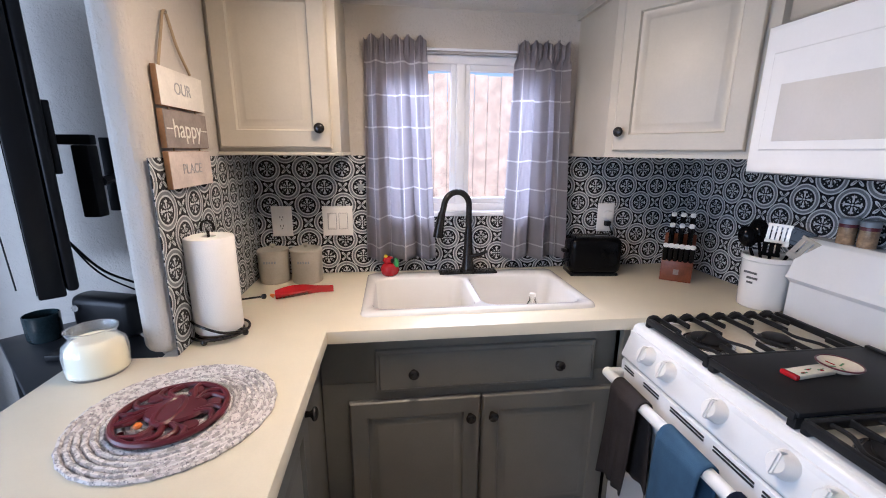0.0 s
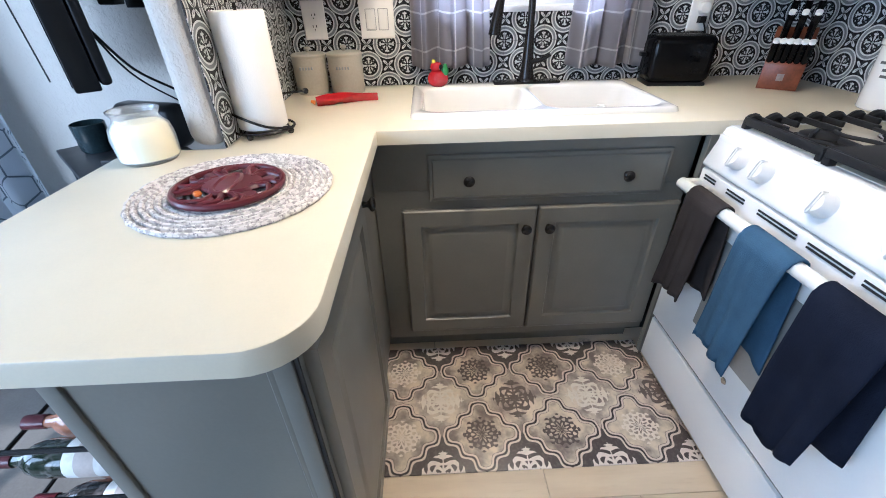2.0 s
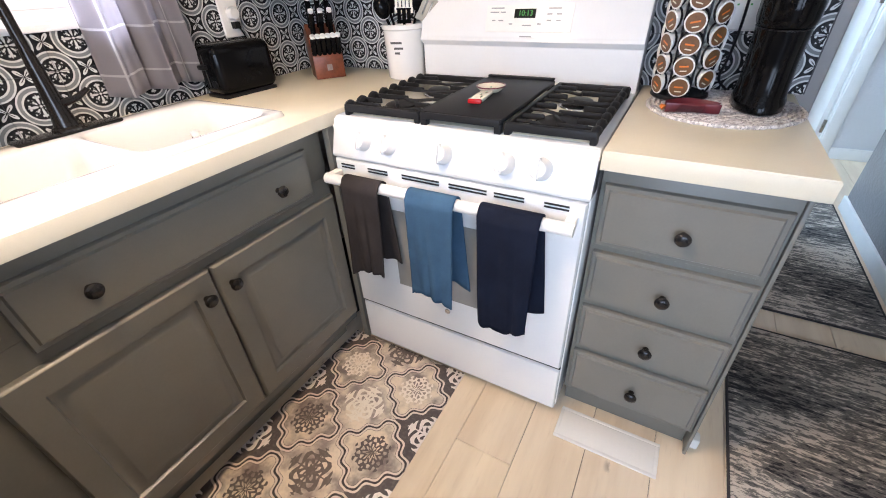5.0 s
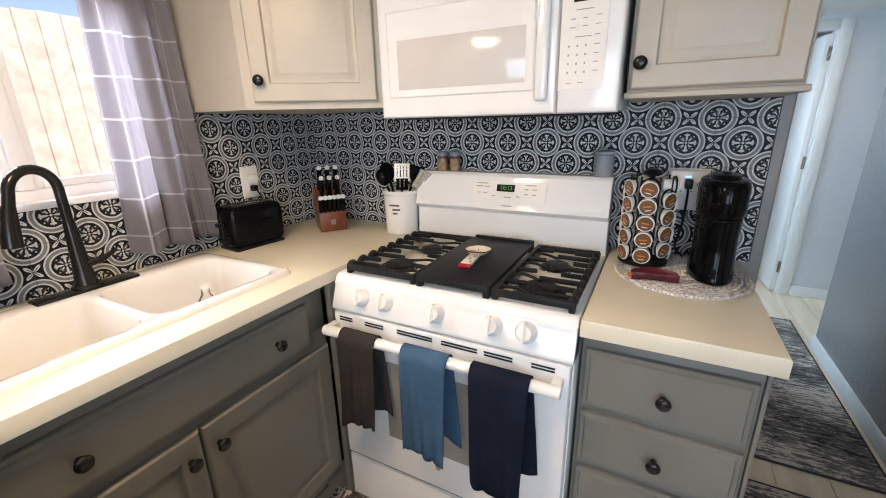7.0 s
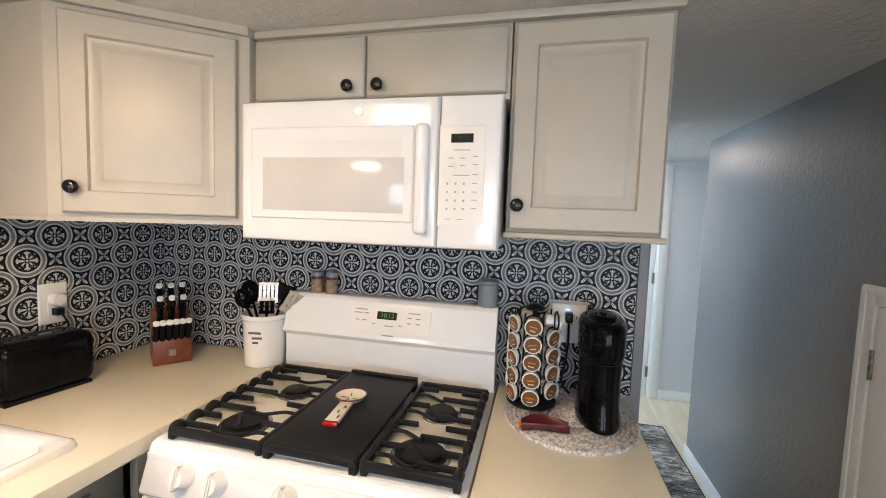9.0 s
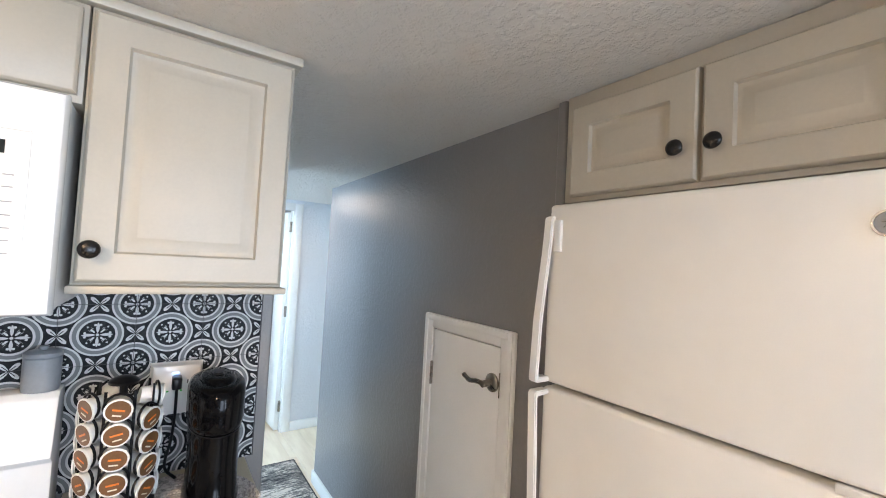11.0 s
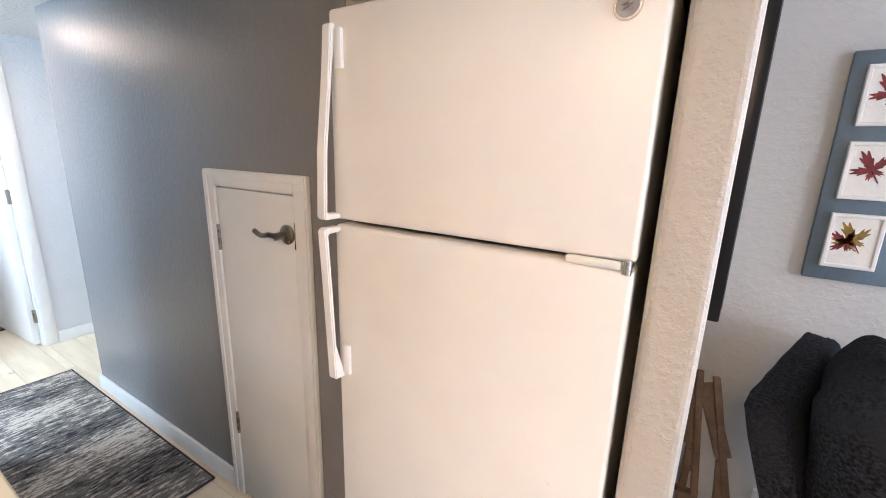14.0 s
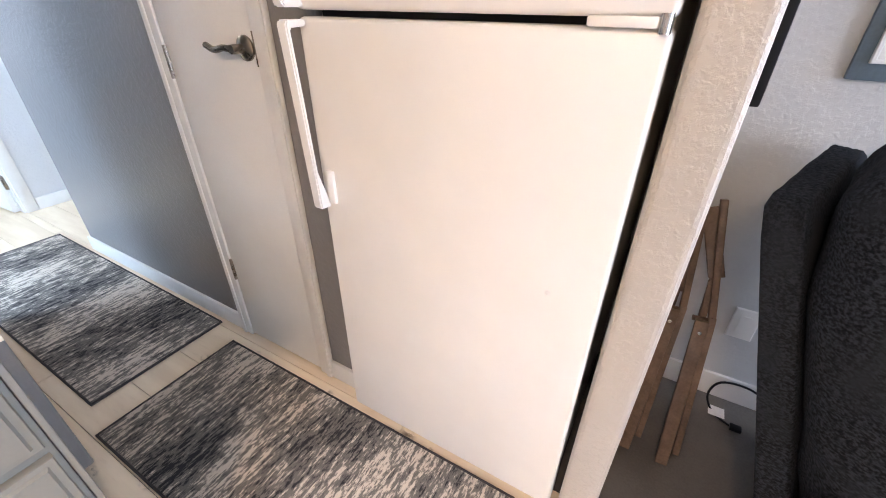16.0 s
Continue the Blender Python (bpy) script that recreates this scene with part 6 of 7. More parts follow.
part("flower_dot", lathe([(0, 0.010), (0.006, 0.008), (0.008, 0.004), (0.006, 0)], (cx - 0.038, cy - 0.045, z), 14), ORANGE, tv_, "small orange dot")
for a in (45, 135, 225, 315):
    part("foot", lathe([(0.006, 0), (0.006, -0.0115), (0, -0.0115)], (cx + 0.085 * math.cos(radians(a)), cy + 0.085 * math.sin(radians(a)), z), 10), MAROON, tv_)

# ---- canisters, spoon rest, figurine ----
for k, (x, y, r, h) in enumerate(((-0.309, 1.625, 0.060, 0.125), (-0.178, 1.615, 0.062, 0.128))):
    g = thing("canister", (x, y, TOP), "round grey-beige stoneware canister with lid", "canister", "stoneware canisters")
    part("body", lathe([(0, 0), (r * 0.94, 0), (r * 0.97, 0.004), (r, h - 0.006), (r * 0.985, h), (r * 0.9, h), (r * 0.9, 0.01), (0, 0.01)], (x, y, TOP), 36), STONEWARE, g)
    lid = part("lid", lathe([(r * 0.9, -0.012), (r * 1.02, 0), (r * 1.02, 0.006), (r * 0.95, 0.010), (0.012, 0.013), (0, 0.013)], (x, y, TOP + h), 36), STONEWARE, g)
    part("lid_knob", lathe([(0.006, 0), (0.006, 0.006), (0.012, 0.012), (0.010, 0.018), (0, 0.020)], (x, y, TOP + h + 0.012), 16), STONEWARE, lid)
    for q in range(5):
        part("embossed_mark", box(x - 0.024 + 0.010 * q, x - 0.018 + 0.010 * q, y - r - 0.001, y - r + 0.004, TOP + 0.086, TOP + 0.096, 0.001), GREYCUP, g)


def pepper_dish(at, turn, length, label, material, stub=False):
    """Shallow pepper-shaped glazed dish with a curled stem."""
    g = thing("spoon_rest", at, label, "spoon rest", "pepper dishes")
    m = Matrix.Translation(at) @ Matrix.Rotation(turn, 4, "Z")
    bm = bmesh.new()
    rows = []
    n = 22
    for i in range(n + 1):
        u = i / n
        x = (u - 0.45) * length
        w = 0.045 * (math.sin(math.pi * min(1, u / 0.72 * 0.88 + 0.10)) ** 0.7 if u < 0.72 else 0.17 * (1 - (u - 0.72) / 0.28) + 0.10)
        if stub:
            w = 0.030 * max(0.16, math.sin(math.pi * (0.06 + 0.90 * u)) ** 0.6)
        bend = 0.016 * math.sin(3.6 * u)
        rows.append([bm.verts.new(m @ Vector((x, bend + w * c, h))) for c, h in ((-0.55, 0.001), (-1.0, 0.021), (-0.92, 0.0245), (-0.5, 0.009), (0.0, 0.007), (0.5, 0.009), (0.92, 0.0245), (1.0, 0.021), (0.55, 0.001))])
    for a, b in zip(rows, rows[1:]):
        for k in range(9):
            bm.faces.new((a[k], a[(k + 1) % 9], b[(k + 1) % 9], b[k]))
    bm.faces.new(rows[0]), bm.faces.new(rows[-1][::-1])
    part("dish", bm, material, g, "", 60)
    tip = m @ Vector((-0.47 * length, 0, 0.010))
    part("stem", tube([tip, m @ Vector((-0.53 * length, 0.006, 0.015))], 0.006, 8, radii=[0.008, 0.004]), ORANGE, g, "orange stem")
    return g


pepper_dish((-0.165, 1.435, TOP + 0.0005), radians(18), 0.205, "red glazed pepper-shaped spoon rest on the counter", RED)
pepper_dish((1.228, 0.172, TOP + 0.011), radians(-78), 0.120, "dark red glazed pepper-shaped dish on the placemat", MAROON, True)

fg = thing("bird_figurine", (0.158, 1.612, TOP + 0.014), "small red ceramic parrot figurine on the sink edge", "figurine")
b0 = (0.158, 1.612, TOP + 0.014)
part("body", lathe([(0, 0), (0.028, 0), (0.038, 0.012), (0.040, 0.028), (0.034, 0.044), (0.022, 0.055), (0, 0.058)], b0, 24), RED, fg, "", 70)
part("head", lathe([(0, 0), (0.018, 0.004), (0.023, 0.016), (0.018, 0.030), (0, 0.035)], (b0[0] - 0.006, b0[1] - 0.006, b0[2] + 0.050), 20), RED, fg, "", 70)
part("crest", box(b0[0] - 0.022, b0[0] - 0.008, b0[1] - 0.02, b0[1], b0[2] + 0.078, b0[2] + 0.092, 0.005), YELLOW, fg, "yellow crest")
part("wing", lathe([(0, 0), (0.012, 0.004), (0.014, 0.02), (0.006, 0.04), (0, 0.042)], (b0[0] + 0.026, b0[1] - 0.014, b0[2] + 0.036), 14), GREEN, fg, "green wing")
part("beak", lathe([(0.009, 0), (0.007, 0.008), (0.002, 0.018), (0, 0.019)], seg=12, m=Matrix.Translation((b0[0] + 0.010, b0[1] - 0.018, b0[2] + 0.068)) @ Matrix.Rotation(radians(110), 4, "X")), BLACK, fg, "dark beak")

# ---- toaster ----
to = thing("toaster", (1.045, 1.60, TOP), "glossy black two-slot toaster", "toaster")
tm = Matrix.Translation((1.047, 1.605, TOP)) @ Matrix.Rotation(radians(-6), 4, "Z")


def turned(bm, m):
    bmesh.ops.transform(bm, matrix=m, verts=bm.verts)
    return bm


part("body", turned(box(-0.118, 0.108, -0.068, 0.068, 0.010, 0.168, 0.030, 5), tm), GLOSS_BLACK, to)
part("base", turned(box(-0.108, 0.098, -0.058, 0.058, 0.0, 0.012, 0.003), tm), BLACK, to)
for y in (-0.028, 0.028):
    part("slot", turned(box(-0.085, 0.075, y - 0.011, y + 0.011, 0.1665, 0.1692, 0.001), tm), SHADOW, to)
part("lever", turned(box(-0.136, -0.117, -0.018, 0.018, 0.095, 0.110, 0.004), tm), BLACK, to)
part("lever_slot", turned(box(-0.1192, -0.1172, -0.004, 0.004, 0.04, 0.14), tm), SHADOW, to)
part("dial", lathe([(0.012, 0), (0.012, 0.008), (0, 0.009)], seg=16, m=tm @ Matrix.Translation((-0.118, -0.04, 0.05)) @ Matrix.Rotation(radians(-90), 4, "Y")), BLACK, to)

# ---- knife block ----
kb = thing("knife_block", (1.375, 1.50, TOP), "dark wood knife block full of black-handled knives", "knife block")
km2 = Matrix.Translation((1.372, 1.490, TOP)) @ Matrix.Rotation(radians(-38), 4, "Z")
part("block", turned(prism([(-0.06, 0.0), (-0.06, 0.082), (0.03, 0.19), (0.095, 0.16), (0.075, 0.0)], -0.058, 0.058, 0.003), km2 @ Matrix.Rotation(radians(90), 4, "Z")), BLOCK_WOOD, kb)
part("logo_plate", turned(box(-0.010, 0.010, -0.0612, -0.0600, 0.030, 0.052), km2), GREYBOARD, kb)
for row, (v, zz, cols) in enumerate(((-0.048, 0.098, 6), (-0.012, 0.150, 3), (0.020, 0.190, 3))):
    for q in range(cols):
        u = (q - (cols - 1) / 2) * (0.019 if cols == 6 else 0.034)
        ln = 0.060 if row == 0 else 0.095
        a, b = km2 @ Vector((u, v, zz - 0.012)), km2 @ Vector((u, v - ln * 0.48, zz + ln * 0.86))
        k = part("knife_handle", tube([a, b], 0.007, 8, radii=[0.0100, 0.0104]), GLOSS_BLACK, kb)
        e = (b - a).normalized()
        part("end_cap", tube([b - e * 0.004, b + e * 0.010], 0.0098, 10), CAP_STEEL, k, "bright metal end cap")

# ---- utensil crock ----
ux, uy = 1.455, 1.158
cr = thing("utensil_crock", (ux, uy, TOP), "white ceramic utensil crock full of spatulas and ladles", "crock")
part("pot", lathe([(0, 0), (0.066, 0), (0.070, 0.004), (0.075, 0.165), (0.080, 0.170), (0.080, 0.182), (0.076, 0.185), (0.071, 0.180), (0.068, 0.012), (0, 0.010)], (ux, uy, TOP), 40), CERAMIC, cr)
ink = facing("-x", (ux - 0.0735, uy, TOP + 0.105)) @ Matrix.Rotation(radians(0), 4, "Y")
for k, (u, v, w) in enumerate(((0.012, 0.022, 0.044), (0.020, 0.004, 0.034), (0.014, -0.012, 0.020))):
    q = radians(180) + u / 0.074
    bm = bmesh.new()
    bmesh.ops.create_cube(bm, size=1, matrix=Matrix.Translation((ux + 0.0742 * math.cos(q), uy + 0.0737 * math.sin(q), TOP + 0.105 + v)) @ Matrix.Rotation(q, 4, "Z") @ Matrix.Diagonal((0.002, w, 0.007, 1)))
    part("lettering_bar", bm, INK, cr)


def utensil(kind, lean_x, lean_y, length, material, head):
    g = thing(kind, (ux, uy, TOP + 0.01), head[3], "utensil", "kitchen utensils")
    a = Vector((ux - lean_x * 0.25, uy - lean_y * 0.25, TOP + 0.014))
    b = Vector((ux + lean_x, uy + lean_y, TOP + length))
    part("handle", tube([a, b], 0.005, 8), material, g)
    d = (b - a).normalized()
    side = d.cross(Vector((0.8, 0.6, 0))).normalized()
    out = side.cross(d)
    w, h, slots = head[:3]
    fm = Matrix((side, d, out)).transposed().to_4x4()
    fm.translation = b
    if slots < 0:
        part("bowl", lathe([(0, -0.014), (w * 0.7, -0.009), (w, 0.004), (w * 0.92, 0.004), (w * 0.6, -0.006), (0, -0.010)], seg=20, m=fm @ Matrix.Translation((0, h / 2, 0)) @ Matrix.Diagonal((1, 1.35, 1, 1))), material, g, "", 70)
    else:
        bm, n = None, slots + 1
        bm = box(-w, w, 0, h * 0.25, -0.0015, 0.0015, 0.001, 1, bm)
        bm = box(-w, w, h * 0.88, h, -0.0015, 0.0015, 0.001, 1, bm)
        for q in range(n):
            c0 = -w + 2 * w * q / n
            bm = box(c0 + 0.002, c0 + 2 * w / n - 0.002, h * 0.25, h * 0.88, -0.0015, 0.0015, 0, 1, bm)
        part("blade", turned(bm, fm), material, g)
    return g


utensil("ladle", 0.015, 0.065, 0.22, GLOSS_BLACK, (0.032, 0.07, -1, "black plastic ladle standing in the crock"))
utensil("slotted_spoon", -0.035, 0.045, 0.20, GLOSS_BLACK, (0.028, 0.08, -1, "black plastic serving spoon standing in the crock"))
utensil("spatula", 0.02, 0.005, 0.215, CREAM_PRINT, (0.034, 0.075, 4, "cream slotted spatula standing in the crock"))
utensil("spatula", 0.01, -0.085, 0.185, STONEWARE, (0.036, 0.085, 3, "grey-beige slotted turner leaning out of the crock"))
utensil("spatula", -0.02, -0.02, 0.185, GLOSS_BLACK, (0.026, 0.05, 2, "black slotted turner standing in the crock"))
utensil("spatula", 0.055, -0.03, 0.22, GLOSS_BLACK, (0.036, 0.06, 0, "black flat turner standing in the crock"))

# ---- on the backguard ----
for y in (0.985, 0.928):
    g = thing("spice_jar", (1.515, y, 1.177), "clear jar of brown spice with red band and grey lid", "jar", "spice jars")
    part("jar", lathe([(0, 0), (0.021, 0), (0.022, 0.003), (0.022, 0.05), (0, 0.05)], (1.515, y, 1.177), 20), SPICE, g)
    part("lid_band", lathe([(0.0225, 0.050), (0.0225, 0.060), (0, 0.060)], (1.515, y, 1.177), 20), MAROON, g)
    part("lid", lathe([(0.0225, 0.0602), (0.0225, 0.074), (0.020, 0.077), (0, 0.077)], (1.515, y, 1.177), 20), GREYCUP, g)
g = thing("canister", (1.515, 0.360, 1.177), "small grey ceramic canister with lid on the stove's back", "canister")
part("body", lathe([(0, 0), (0.032, 0), (0.033, 0.004), (0.033, 0.072), (0.030, 0.076), (0, 0.076)], (1.515, 0.360, 1.177), 28), GREYCUP, g)
part("lid", lathe([(0.034, 0.0762), (0.034, 0.084), (0.028, 0.088), (0.006, 0.090), (0.009, 0.098), (0, 0.100)], (1.515, 0.360, 1.177), 28), GREYCUP, g)

# spoon rest on the griddle
g = thing("spoon_rest", (1.17, 0.69, 0.947), "cream ceramic spoon rest with painted red peppers", "spoon rest")
part("bowl", lathe([(0, 0.0), (0.026, 0.0), (0.041, 0.011), (0.0435, 0.016), (0.039, 0.015), (0.026, 0.006), (0, 0.004)], (1.200, 0.692, 0.947), 28), CREAM_PRINT, g)
for a in (0.4, 1.7, 2.9, 4.4):
    part("painted_sprig", turned(box(-0.012, 0.012, -0.0018, 0.0018, 0, 0.0008), Matrix.Translation((1.200 + 0.020 * math.cos(a), 0.692 + 0.020 * math.sin(a), 0.9540)) @ Matrix.Rotation(a, 4, "Z")), (GREEN, RED)[int(a) % 2], g)
part("rim", tube([(1.200 + 0.0425 * math.cos(a), 0.692 + 0.0425 * math.sin(a), 0.9625) for a in np.linspace(0, 2 * math.pi, 30, endpoint=False)], 0.002, 6, closed=True), MAROON, g, "red rim")
hm = Matrix.Translation((1.168, 0.688, 0.947)) @ Matrix.Rotation(radians(186), 4, "Z")
part("handle", turned(box(0.0, 0.112, -0.018, 0.018, 0.0002, 0.012, 0.004), hm), CREAM_PRINT, g)
part("handle_tip", turned(box(0.108, 0.121, -0.0195, 0.0195, 0.0002, 0.0125, 0.004), hm), RED, g)
for u, v in ((0.035, 0.004), (0.062, -0.005), (0.088, 0.004)):
    part("painted_sprig", turned(box(u - 0.010, u + 0.010, v - 0.0016, v + 0.0016, 0.0122, 0.0128), hm @ Matrix.Rotation(radians(4), 4, "Z")), GREEN, g)
    part("painted_pepper", turned(box(u - 0.003, u + 0.006, v + 0.003, v + 0.008, 0.0122, 0.0128), hm), RED, g)

# ---- coffee pod carousel ----
kx, ky = 1.405, 0.205
ca = thing("pod_carousel", (kx, ky, TOP + 0.01), "black wire carousel loaded with coffee pods", "pod rack")
part("base", lathe([(0, 0), (0.070, 0), (0.074, 0.004), (0.072, 0.012), (0, 0.014)], (kx, ky, TOP + 0.0095), 32), BLACK, ca)
part("post", tube([(kx, ky, TOP + 0.02), (kx, ky, TOP + 0.30)], 0.008, 10), BLACK, ca)
part("top_knob", lathe([(0.028, 0), (0.030, 0.006), (0.018, 0.014), (0.008, 0.017), (0, 0.017)], (kx, ky, TOP + 0.288), 20), BLACK, ca)
pod = thing("coffee_pod", (0, 0, 0), "white coffee pod with a brown printed foil lid", "coffee pod", "coffee pods")
part("cup", lathe([(0.0, 0.0), (0.017, 0.0), (0.0185, 0.004), (0.022, 0.040), (0.0255, 0.041), (0.0255, 0.044), (0.0, 0.044)], seg=20), PLASTIC_W, pod)
part("foil", lathe([(0.0218, 0.0443), (0.0218, 0.0449), (0, 0.0449)], seg=20), FOIL, pod, "brown printed foil lid")
part("foil_print", box(-0.011, 0.011, -0.001, 0.003, 0.0449, 0.0454), ORANGE, pod)
part("foil_print", box(-0.008, 0.008, -0.012, -0.009, 0.0449, 0.0454), CREAM_PRINT, pod)
first = True
for s in range(7):
    a = radians(178 + 360 / 7 * s)
    n_col = Vector((math.cos(a), math.sin(a), 0))
    for q in (-0.5, 0.5):
        t_ = Vector((-n_col.y, n_col.x, 0))
        p = Vector((kx, ky, 0)) + n_col * 0.052 + t_ * q * 0.052
        part("wire", tube([(p.x, p.y, TOP + 0.022), (p.x, p.y, TOP + 0.285)], 0.0022, 6), BLACK, ca)
    for r in range(5):
        zc = TOP + 0.052 + 0.051 * r + (0.018 if s % 2 else 0.0)
        if s % 2 and r == 4:
            continue
        pos = Vector((kx, ky, zc)) + n_col * 0.030
        m = Matrix.Translation(pos) @ Matrix.Rotation(a, 4, "Z") @ Matrix.Rotation(radians(90 + 8), 4, "Y") @ Matrix.Rotation(radians(90 + 25 * math.sin(5 * s + 3 * r)), 4, "Z")
        if first:
            pod.matrix_basis = m
            first = False
        else:
            copy_thing(pod, m)
        part("hoop", tube([Vector((kx, ky, zc)) + n_col * 0.064 + 0.0262 * (math.cos(b) * Vector((-n_col.y, n_col.x, 0)) + math.sin(b) * Vector((0, 0, 1))) for b in np.linspace(0, 2 * math.pi, 16, endpoint=False)], 0.0028, 5, closed=True), BLACK, ca)

# ---- coffee maker ----
co = thing("coffee_maker", (1.34, 0.04, TOP + 0.01), "glossy black single-serve coffee maker", "coffee maker")
Z0 = TOP + 0.0095
ym = 0.024
shell = Matrix.Translation((1.362, ym, Z0)) @ Matrix.Diagonal((2.0, 1, 1, 1))
part("body", lathe([(0, 0), (0.055, 0), (0.0585, 0.004), (0.0585, 0.022), (0.0545, 0.034), (0.0535, 0.120), (0.0555, 0.180), (0, 0.180)], seg=40, m=shell), GLOSS_BLACK, co, "", 50)
part("head", lathe([(0, 0.1805), (0.0545, 0.1805), (0.0585, 0.188), (0.0605, 0.200), (0.0605, 0.262), (0.057, 0.276), (0.046, 0.282), (0, 0.282)], seg=40, m=shell), GLOSS_BLACK, co, "", 50)
part("lid", lathe([(0, 0.2935), (0.026, 0.2930), (0.034, 0.290), (0.037, 0.2822), (0, 0.2822)], seg=36, m=shell), GLOSS_BLACK, co, "", 50)
part("lid_latch", lathe([(0.012, 0.2935), (0.011, 0.298), (0, 0.2985)], seg=20, m=shell), BLACK, co)
part("front_seam", lathe([(0.0552, 0.1782), (0.0562, 0.1788), (0.0562, 0.1808), (0.0552, 0.1812)], seg=40, m=shell), BLACK, co)

# ---- towels on the oven handle ----
def towel(y0, y1, z_front, z_back, material, label, seed, spill=0.0):
    """Cloth folded over the bar: down its front and its back, with soft folds and a rounded hem."""
    rnd = random.Random(seed)
    ph = [rnd.uniform(0, 6) for _ in range(4)]
    bm = bmesh.new()
    bar_z, r = 0.742, 0.0205
    prof = [(0.858 - r - 0.004 - 0.006 * s, bar_z - (bar_z - z_front) * s, s) for s in np.linspace(1, 0, 18)]
    prof += [(0.858 - r * math.cos(a), bar_z + r * math.sin(a), 0) for a in np.linspace(0.15, math.pi - 0.15, 7)]
    prof += [(0.858 + r - 0.002, bar_z - (bar_z - z_back) * s, s) for s in np.linspace(0.02, 1, 14)]
    nu = 20
    rows = []
    for k, (x, z, s) in enumerate(prof):
        row = []
        for i in range(nu + 1):
            u = i / nu
            pinch = 1 - 0.16 * s * (0.6 + 0.4 * math.sin(ph[0]))
            y = (y0 + y1) / 2 + (u - 0.5) * (y1 - y0) * pinch + spill * s
            wv = 0.006 * s * (math.sin(9 * u + ph[1]) + 0.5 * math.sin(17 * u + ph[2] + 3 * s))
            hem = 0.016 * s * s * (math.sin(3.2 * u + ph[3]) + 0.12 * math.sin(11 * u))
            back = k >= 25
            xx = min(x + wv * 0.5, 0.893) if back else x - abs(wv) * 1.6
            row.append(bm.verts.new((xx, y + (0.035 * s if back else 0) * (-1), z + hem)))
        rows.append(row)
    for a, b in zip(rows, rows[1:]):
        for i in range(nu):
            bm.faces.new((a[i], a[i + 1], b[i + 1], b[i]))
    ob = single("dish_towel", bm, material, label, "towel", "towels on the oven handle", smooth=80)
    sol = ob.modifiers.new("thickness", "SOLIDIFY")
    sol.thickness, sol.offset = 0.0045, 0.5
    return ob


towel(0.872, 1.004, 0.440, 0.47, TOWEL_BROWN, "charcoal brown terry dish towel over the oven handle", 2, 0.006)
towel(0.634, 0.780, 0.418, 0.46, TOWEL_BLUE, "steel blue terry dish towel over the oven handle", 5, 0.004)
towel(0.408, 0.566, 0.402, 0.45, TOWEL_NAVY, "navy blue terry dish towel over the oven handle", 11, 0.0)

# ---- in the sink ----
g = thing("dish_bottle", (0.735, 1.47, TOP - 0.172), "clear plastic bottle standing in the sink", "bottle")
part("bottle", lathe([(0, 0), (0.026, 0), (0.028, 0.006), (0.028, 0.075), (0.014, 0.1), (0.012, 0.12), (0, 0.12)], (0.735, 1.47, TOP - 0.1715), 24), GLASS, g, "", 60)
part("cap", lathe([(0.013, 0.1202), (0.013, 0.132), (0, 0.132)], (0.735, 1.47, TOP - 0.1715), 16), PLASTIC_W, g)
g = thing("scrub_brush", (0.40, 1.44, TOP - 0.172), "black dish brush lying in the sink", "brush")
part("handle", tube(smooth_path([(0.30, 1.33, TOP - 0.160), (0.34, 1.35, TOP - 0.155), (0.40, 1.38, TOP - 0.150)], 4), 0.008, 8), BLACK, g)
part("head", lathe([(0.024, 0), (0.026, 0.01), (0.024, 0.02), (0, 0.022)], (0.29, 1.325, TOP - 0.1715), 18), BLACK, g)
g = thing("red_cup", (0.575, 1.50, TOP - 0.172), "small red plastic cup in the sink", "cup")
part("cup", lathe([(0, 0), (0.028, 0), (0.036, 0.05), (0.033, 0.05), (0.026, 0.004), (0, 0.004)], (0.565, 1.48, TOP - 0.1715), 24), RED, g)

# ---- living room side ----
tv = thing("television", (-0.95, 1.40, 1.35), "black flat television on a swing arm, seen from its edge", "television")
d = Vector((-0.598, 0.801, 0))
tmx = Matrix((d, Vector((0, 0, 1)), d.cross(Vector((0, 0, 1))))).transposed().to_4x4()
tmx.translation = Vector((-0.790, 1.175, 1.02))
part("screen_frame", turned(box(0, 0.52, 0, 0.90, -0.030, 0.030, 0.006), tmx), BLACK, tv)
part("screen", turned(box(0.012, 0.508, 0.014, 0.886, -0.0325, -0.0302), tmx), BLACK, tv)
part("back_shell", turned(box(0.002, 0.47, 0.012, 0.888, 0.0301, 0.060, 0.012, 3), tmx), BLACK, tv)
part("mount_arm", box(-0.975, -0.785, 1.435, 1.465, 1.450, 1.482, 0.004), BLACK, tv)
part("mount_plate", turned(box(0.20, 0.36, 0.34, 0.56, 0.0601, 0.080, 0.004), tmx), BLACK, tv)
part("drop_bracket", box(-0.842, -0.790, 1.425, 1.475, 1.215, 1.4495, 0.006), BLACK, tv)
part("mount_arm", tube([(-0.797, 1.470, 1.33), (-0.895, 1.700, 1.33)], 0.016, 8), BLACK, tv)
part("wall_plate", box(-0.93, -0.86, 1.700, YB, 1.20, 1.48, 0.004), BLACK, tv)
part("cable", tube(smooth_path([(-0.80, 1.27, 1.18), (-0.77, 1.36, 1.05), (-0.70, 1.45, 0.96), (-0.62, 1.50, 0.86), (-0.60, 1.52, 0.775)], 6), 0.004, 8), BLACK, tv)
